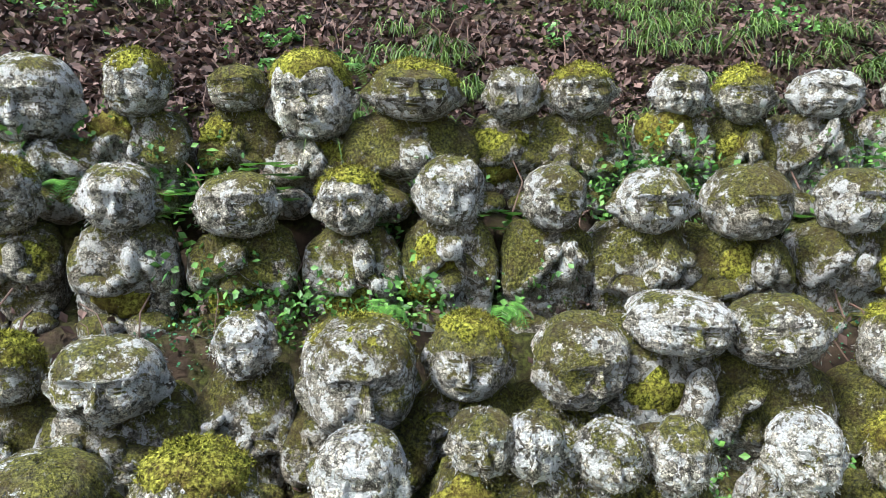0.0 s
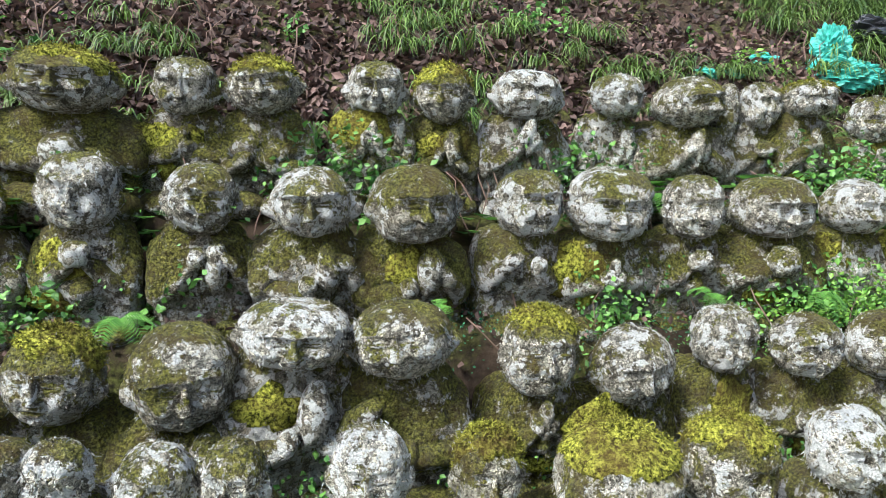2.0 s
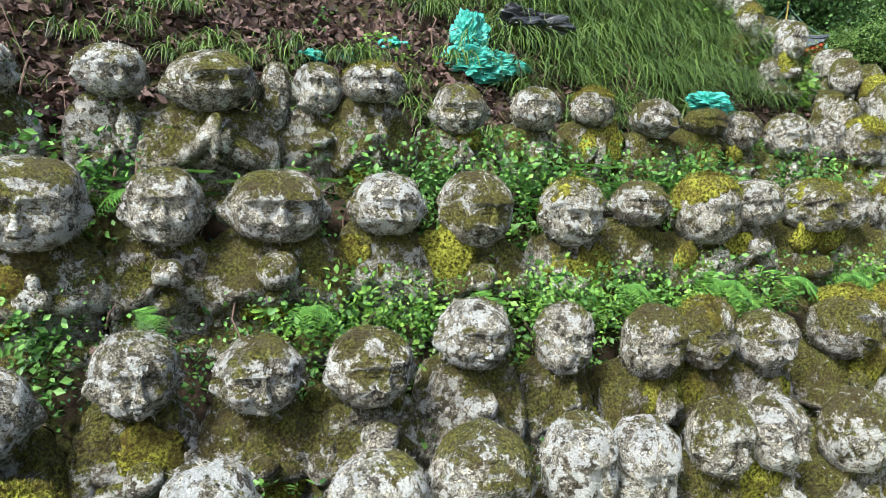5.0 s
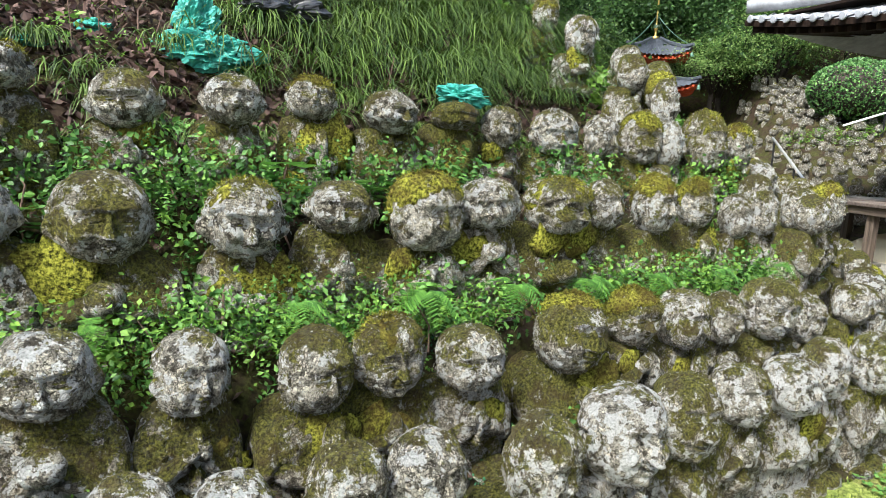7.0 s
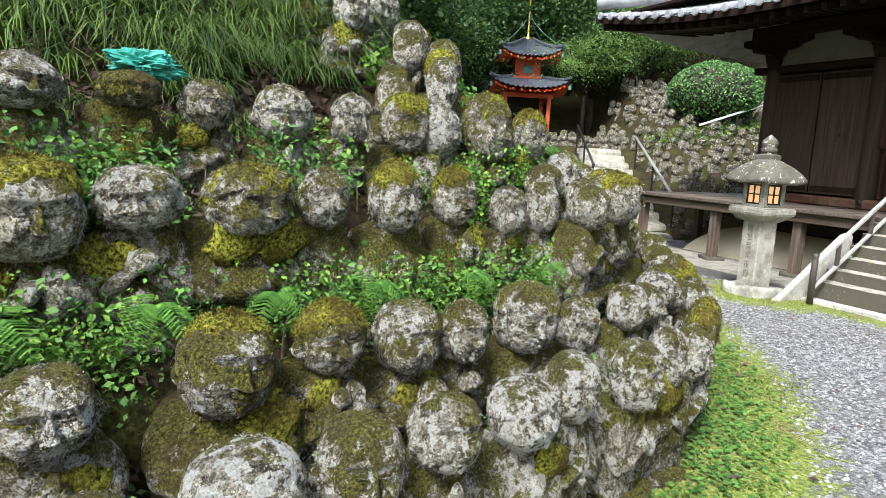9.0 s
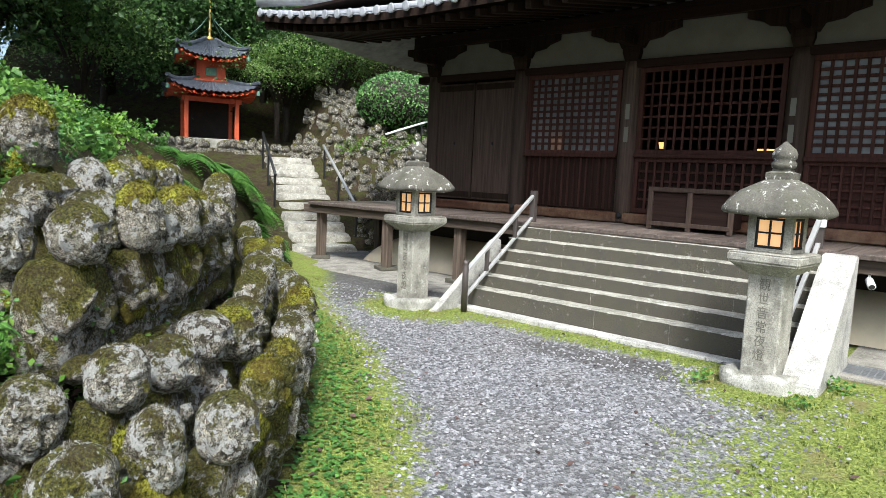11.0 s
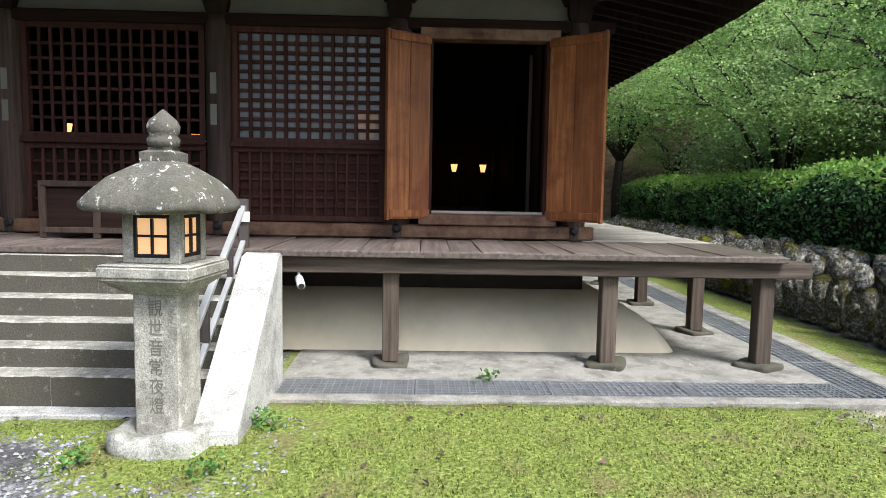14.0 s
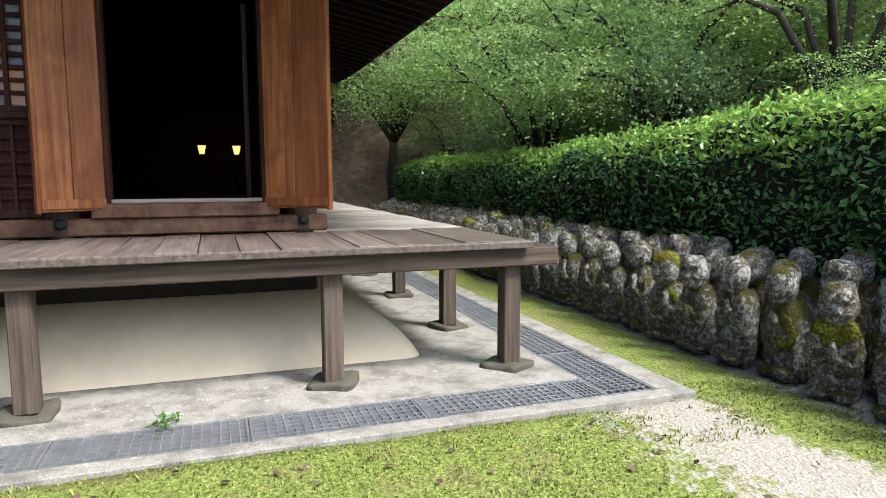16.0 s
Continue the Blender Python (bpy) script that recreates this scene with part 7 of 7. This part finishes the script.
def tree_meshes(seed, height, spread, leaf, mat, layers=True, sprays=70, per=60, plume=(0.13, 0.26), thin=0.16):
    """Trunk with limbs, and a crown of many small leaves in loose sprays."""
    rng = random.Random(seed)
    nrr = np.random.RandomState(seed)
    bm = bmesh.new()
    fork = height * rng.uniform(0.22, 0.35)
    tube([(0, 0, -0.3), (0.05, 0.02, fork * 0.5), (0.0, 0.08, fork)], [0.16, 0.12, 0.10], 8, bm)
    tips = []
    for i in range(7):
        a = i * 2.4 + rng.uniform(-0.4, 0.4)
        r = spread * rng.uniform(0.5, 0.95)
        top = height * rng.uniform(0.6, 0.98)
        mid = Vector((math.cos(a) * r * 0.35, math.sin(a) * r * 0.35, fork + (top - fork) * 0.55))
        end = Vector((math.cos(a) * r, math.sin(a) * r, top * rng.uniform(0.8, 1)))
        tube([(0, 0.08, fork), tuple(mid), tuple(end)], [0.075, 0.045, 0.015], 6, bm)
        for j in range(3):
            p = mid.lerp(end, rng.uniform(0.2, 0.9))
            b = a + rng.uniform(-1.2, 1.2)
            e = p + Vector((math.cos(b), math.sin(b), rng.uniform(-0.1, 0.45))) * spread * rng.uniform(0.25, 0.5)
            tube([tuple(p), tuple(e)], [0.03, 0.008], 5, bm)
            tips += [e, p.lerp(e, 0.6)]
        tips += [end, mid.lerp(end, 0.7)]
    trunk = mesh_of(bm, "trunk", BARK, True)
    cs = []
    for _ in range(sprays):
        c = rng.choice(tips)
        c = np.array(c) + nrr.normal(size=3) * np.array([0.28, 0.28, 0.16]) * spread * 0.5
        r = spread * rng.uniform(*plume)
        q = nrr.normal(size=(per, 3)) * np.array([r, r, r * (thin if layers else 0.55)])
        q[:, 2] -= (q[:, 0] ** 2 + q[:, 1] ** 2) / max(r, 0.1) * 0.18
        cs.append(q + c)
    c = np.concatenate(cs)
    v, q = leaf_quads(c, nrr.uniform(0.7, 1.3, len(c)) * leaf, nrr, 0.5 if layers else 0.3, 1.35, 0.3)
    return trunk, quad_mesh("crown", v, q, mat, None, False)


KINDS = {"fine": [tree_meshes(400 + i, 4.8, 2.7, 0.05, LEAF_MAPLE, True, 200, 130, (0.10, 0.22), 0.06) for i in range(3)],
         "sunny": [tree_meshes(500 + i, 5.0, 2.7, 0.05, LEAF_SUNNY, True, 200, 130, (0.10, 0.22), 0.06) for i in range(3)],
         "maple": [tree_meshes(100 + i, 4.6, 2.6, 0.075, LEAF_MAPLE, True, 120, 100) for i in range(3)],
         "light": [tree_meshes(300 + i, 6.0, 2.8, 0.10, LEAF_LIGHT, False, 110, 110) for i in range(3)],
         "forest": [tree_meshes(200 + i, 7.0, 2.8, 0.13, LEAF_DARK, False, 100, 110) for i in range(3)]}


def tree(kind, x, y, z, k=1.0, pick=0, label=""):
    trunk, crown = KINDS[kind][pick % 3]
    t = thing({"fine": "maple_tree", "sunny": "maple_tree", "maple": "maple_tree", "light": "broadleaf_tree", "forest": "forest_tree"}[kind], (x, y, z), label or ("spreading maple tree with layered fresh green leaves" if kind in ("maple", "fine", "sunny") else "pale green broadleaf tree on the slope" if kind == "light" else "dark evergreen forest tree on the slope"), "tree", "maples behind the hedge" if kind in ("maple", "fine", "sunny") else "trees of the forest")
    t.scale = (k, k, k)
    t.rotation_euler = (0, 0, pick * 1.3 + x)
    for name, me, lab in (("trunk", trunk, ""), ("crown", crown, "")):
        o = new(name, me)
        o.parent = t


def slope_z(x, y):
    """The wooded slopes that close the valley to the south and east."""
    x, y = np.asarray(x, float), np.asarray(y, float)
    a = np.clip((-y - 6.0) * 0.55, -0.3, 30)
    b = np.clip((x - 25.5) * 0.6, -0.3, 30)
    return np.maximum(a * np.clip((x - 4) / 6, 0, 1), b)


a, b = np.arange(5, 70, 1.0), np.arange(-60, 40, 1.0)
gx, gy = [g.ravel() for g in np.meshgrid(a, b, indexing="ij")]
gz = slope_z(gx, gy)
gp = np.stack([gx, gy, gz], 1)
gp[:, 2] += 0.25 * vnoise(gp, 0.6, 81) * (gz > 0.2)
gq = grid_quads(len(a), len(b))[:, ::-1]
gq = gq[gz[gq].max(1) > 0.05]
tagged(new("wooded_slope", quad_mesh("wooded_slope", gp, gq, FOREST_FLOOR)), "brown forest floor of the slopes behind the hedge", "slope", kind="structure")

rng = random.Random(17)
for i, (x, y, k) in enumerate(((17.5, -6.6, 1.0), (20.5, -6.0, 1.05), (14.8, -7.4, 1.0), (23.5, -7.2, 1.2), (18.8, -9.5, 1.3), (26.5, -4.5, 1.2), (22.5, -11.0, 1.5), (15.8, -11.5, 1.5), (28.5, -9.0, 1.5), (26.0, -14.0, 1.7), (19.5, -15.0, 1.7), (31.0, -3.5, 1.5))):
    tree("sunny" if i in (0, 2, 4, 7, 9) else "fine", x, y, float(slope_z(x, y)) - 0.1, k, i)
for i in range(46):
    x, y = rng.uniform(14, 52), rng.uniform(-46, -13)
    if x > 26:
        y = rng.uniform(-40, 8)
    tree(rng.choice(("forest", "light", "light", "light", "maple", "maple")), x, y, float(slope_z(x, y)) - 0.3, rng.uniform(1.2, 2.0), i)
# Young trees and shrubs under the maples.
for i, (x, y, k) in enumerate(((15.5, -6.9, 0.5), (17.2, -7.6, 0.55), (19.0, -7.0, 0.5), (20.8, -7.6, 0.6), (22.6, -6.6, 0.55), (16.4, -9.2, 0.7), (19.8, -9.6, 0.7), (22.8, -9.2, 0.7), (25.0, -8.0, 0.6), (13.2, -7.4, 0.55), (14.4, -9.4, 0.7), (27.5, -6.5, 0.6))):
    tree(("fine", "light", "sunny")[i % 3], x, y, float(slope_z(x, y)) - 0.5 * k, k, i + 1, "young leafy tree on the slope behind the hedge")
# Forest round the pagoda and above the statue hill.
for i, (x, y, k) in enumerate(((13.5, 21.5, 1.0), (15.0, 24.0, 1.2), (18.5, 23.5, 1.1), (20.0, 21.0, 1.0), (21.5, 24.5, 1.3), (16.5, 27.0, 1.5), (12.0, 25.0, 1.4), (10.5, 20.5, 1.1), (8.5, 18.0, 1.1), (6.0, 17.0, 1.2), (8.0, 23.0, 1.5), (24.0, 22.0, 1.2), (25.0, 26.0, 1.5), (19.0, 28.0, 1.6), (13.0, 29.0, 1.7), (4.0, 20.0, 1.4), (23.0, 18.5, 0.9), (27.0, 20.0, 1.3))):
    z = max(float(north_z(np.array([x]), np.array([y]))[0]), float(hill_z(np.array([x]), np.array([y]))[0][0]) if x < 16 and y < 20 else 0)
    tree("forest", x, y, z - 0.3, k, i)
for i, (x, y, z, k) in enumerate(((19.2, 20.3, 2.6, 0.8), (20.6, 19.2, 2.9, 0.8), (13.8, 22.5, 2.6, 0.9), (11.0, 22.0, 3.0, 1.0), (21.3, 19.6, 3.2, 0.9))):
    tree("maple", x, y, z, k, i + 1, "maple with fresh green leaves beside the small pagoda")


def clipped_bush(x, y, z, r):
    b = thing("clipped_bush", (x, y, z), "rounded clipped green bush on the far bank", "bush")
    n = 8000
    d = nr.normal(size=(n, 3))
    d /= np.linalg.norm(d, axis=1)[:, None]
    p = d * np.array([r, r, r * 0.65]) * (1 + 0.08 * vnoise(d, 3, 91))[:, None] + np.array([x, y, z])
    v, q = leaf_quads(p, nr.uniform(0.06, 0.11, n), nr, 0.3, 1.8)
    part("leaves", quad_mesh("leaves", v, q, LEAF_HEDGE, None, False), None, b)
    aa, bb, q = sphere_grid(20, 12, 1.0)
    c = np.stack([np.sin(aa) * np.cos(bb), -np.cos(aa) * np.cos(bb), np.sin(bb)], 1) * np.array([r, r, r * 0.63]) * 0.95 + np.array([x, y, z])
    part("core", quad_mesh("core", c, q, BARK), None, b)


clipped_bush(19.7, 15.0, 3.55, 1.3)
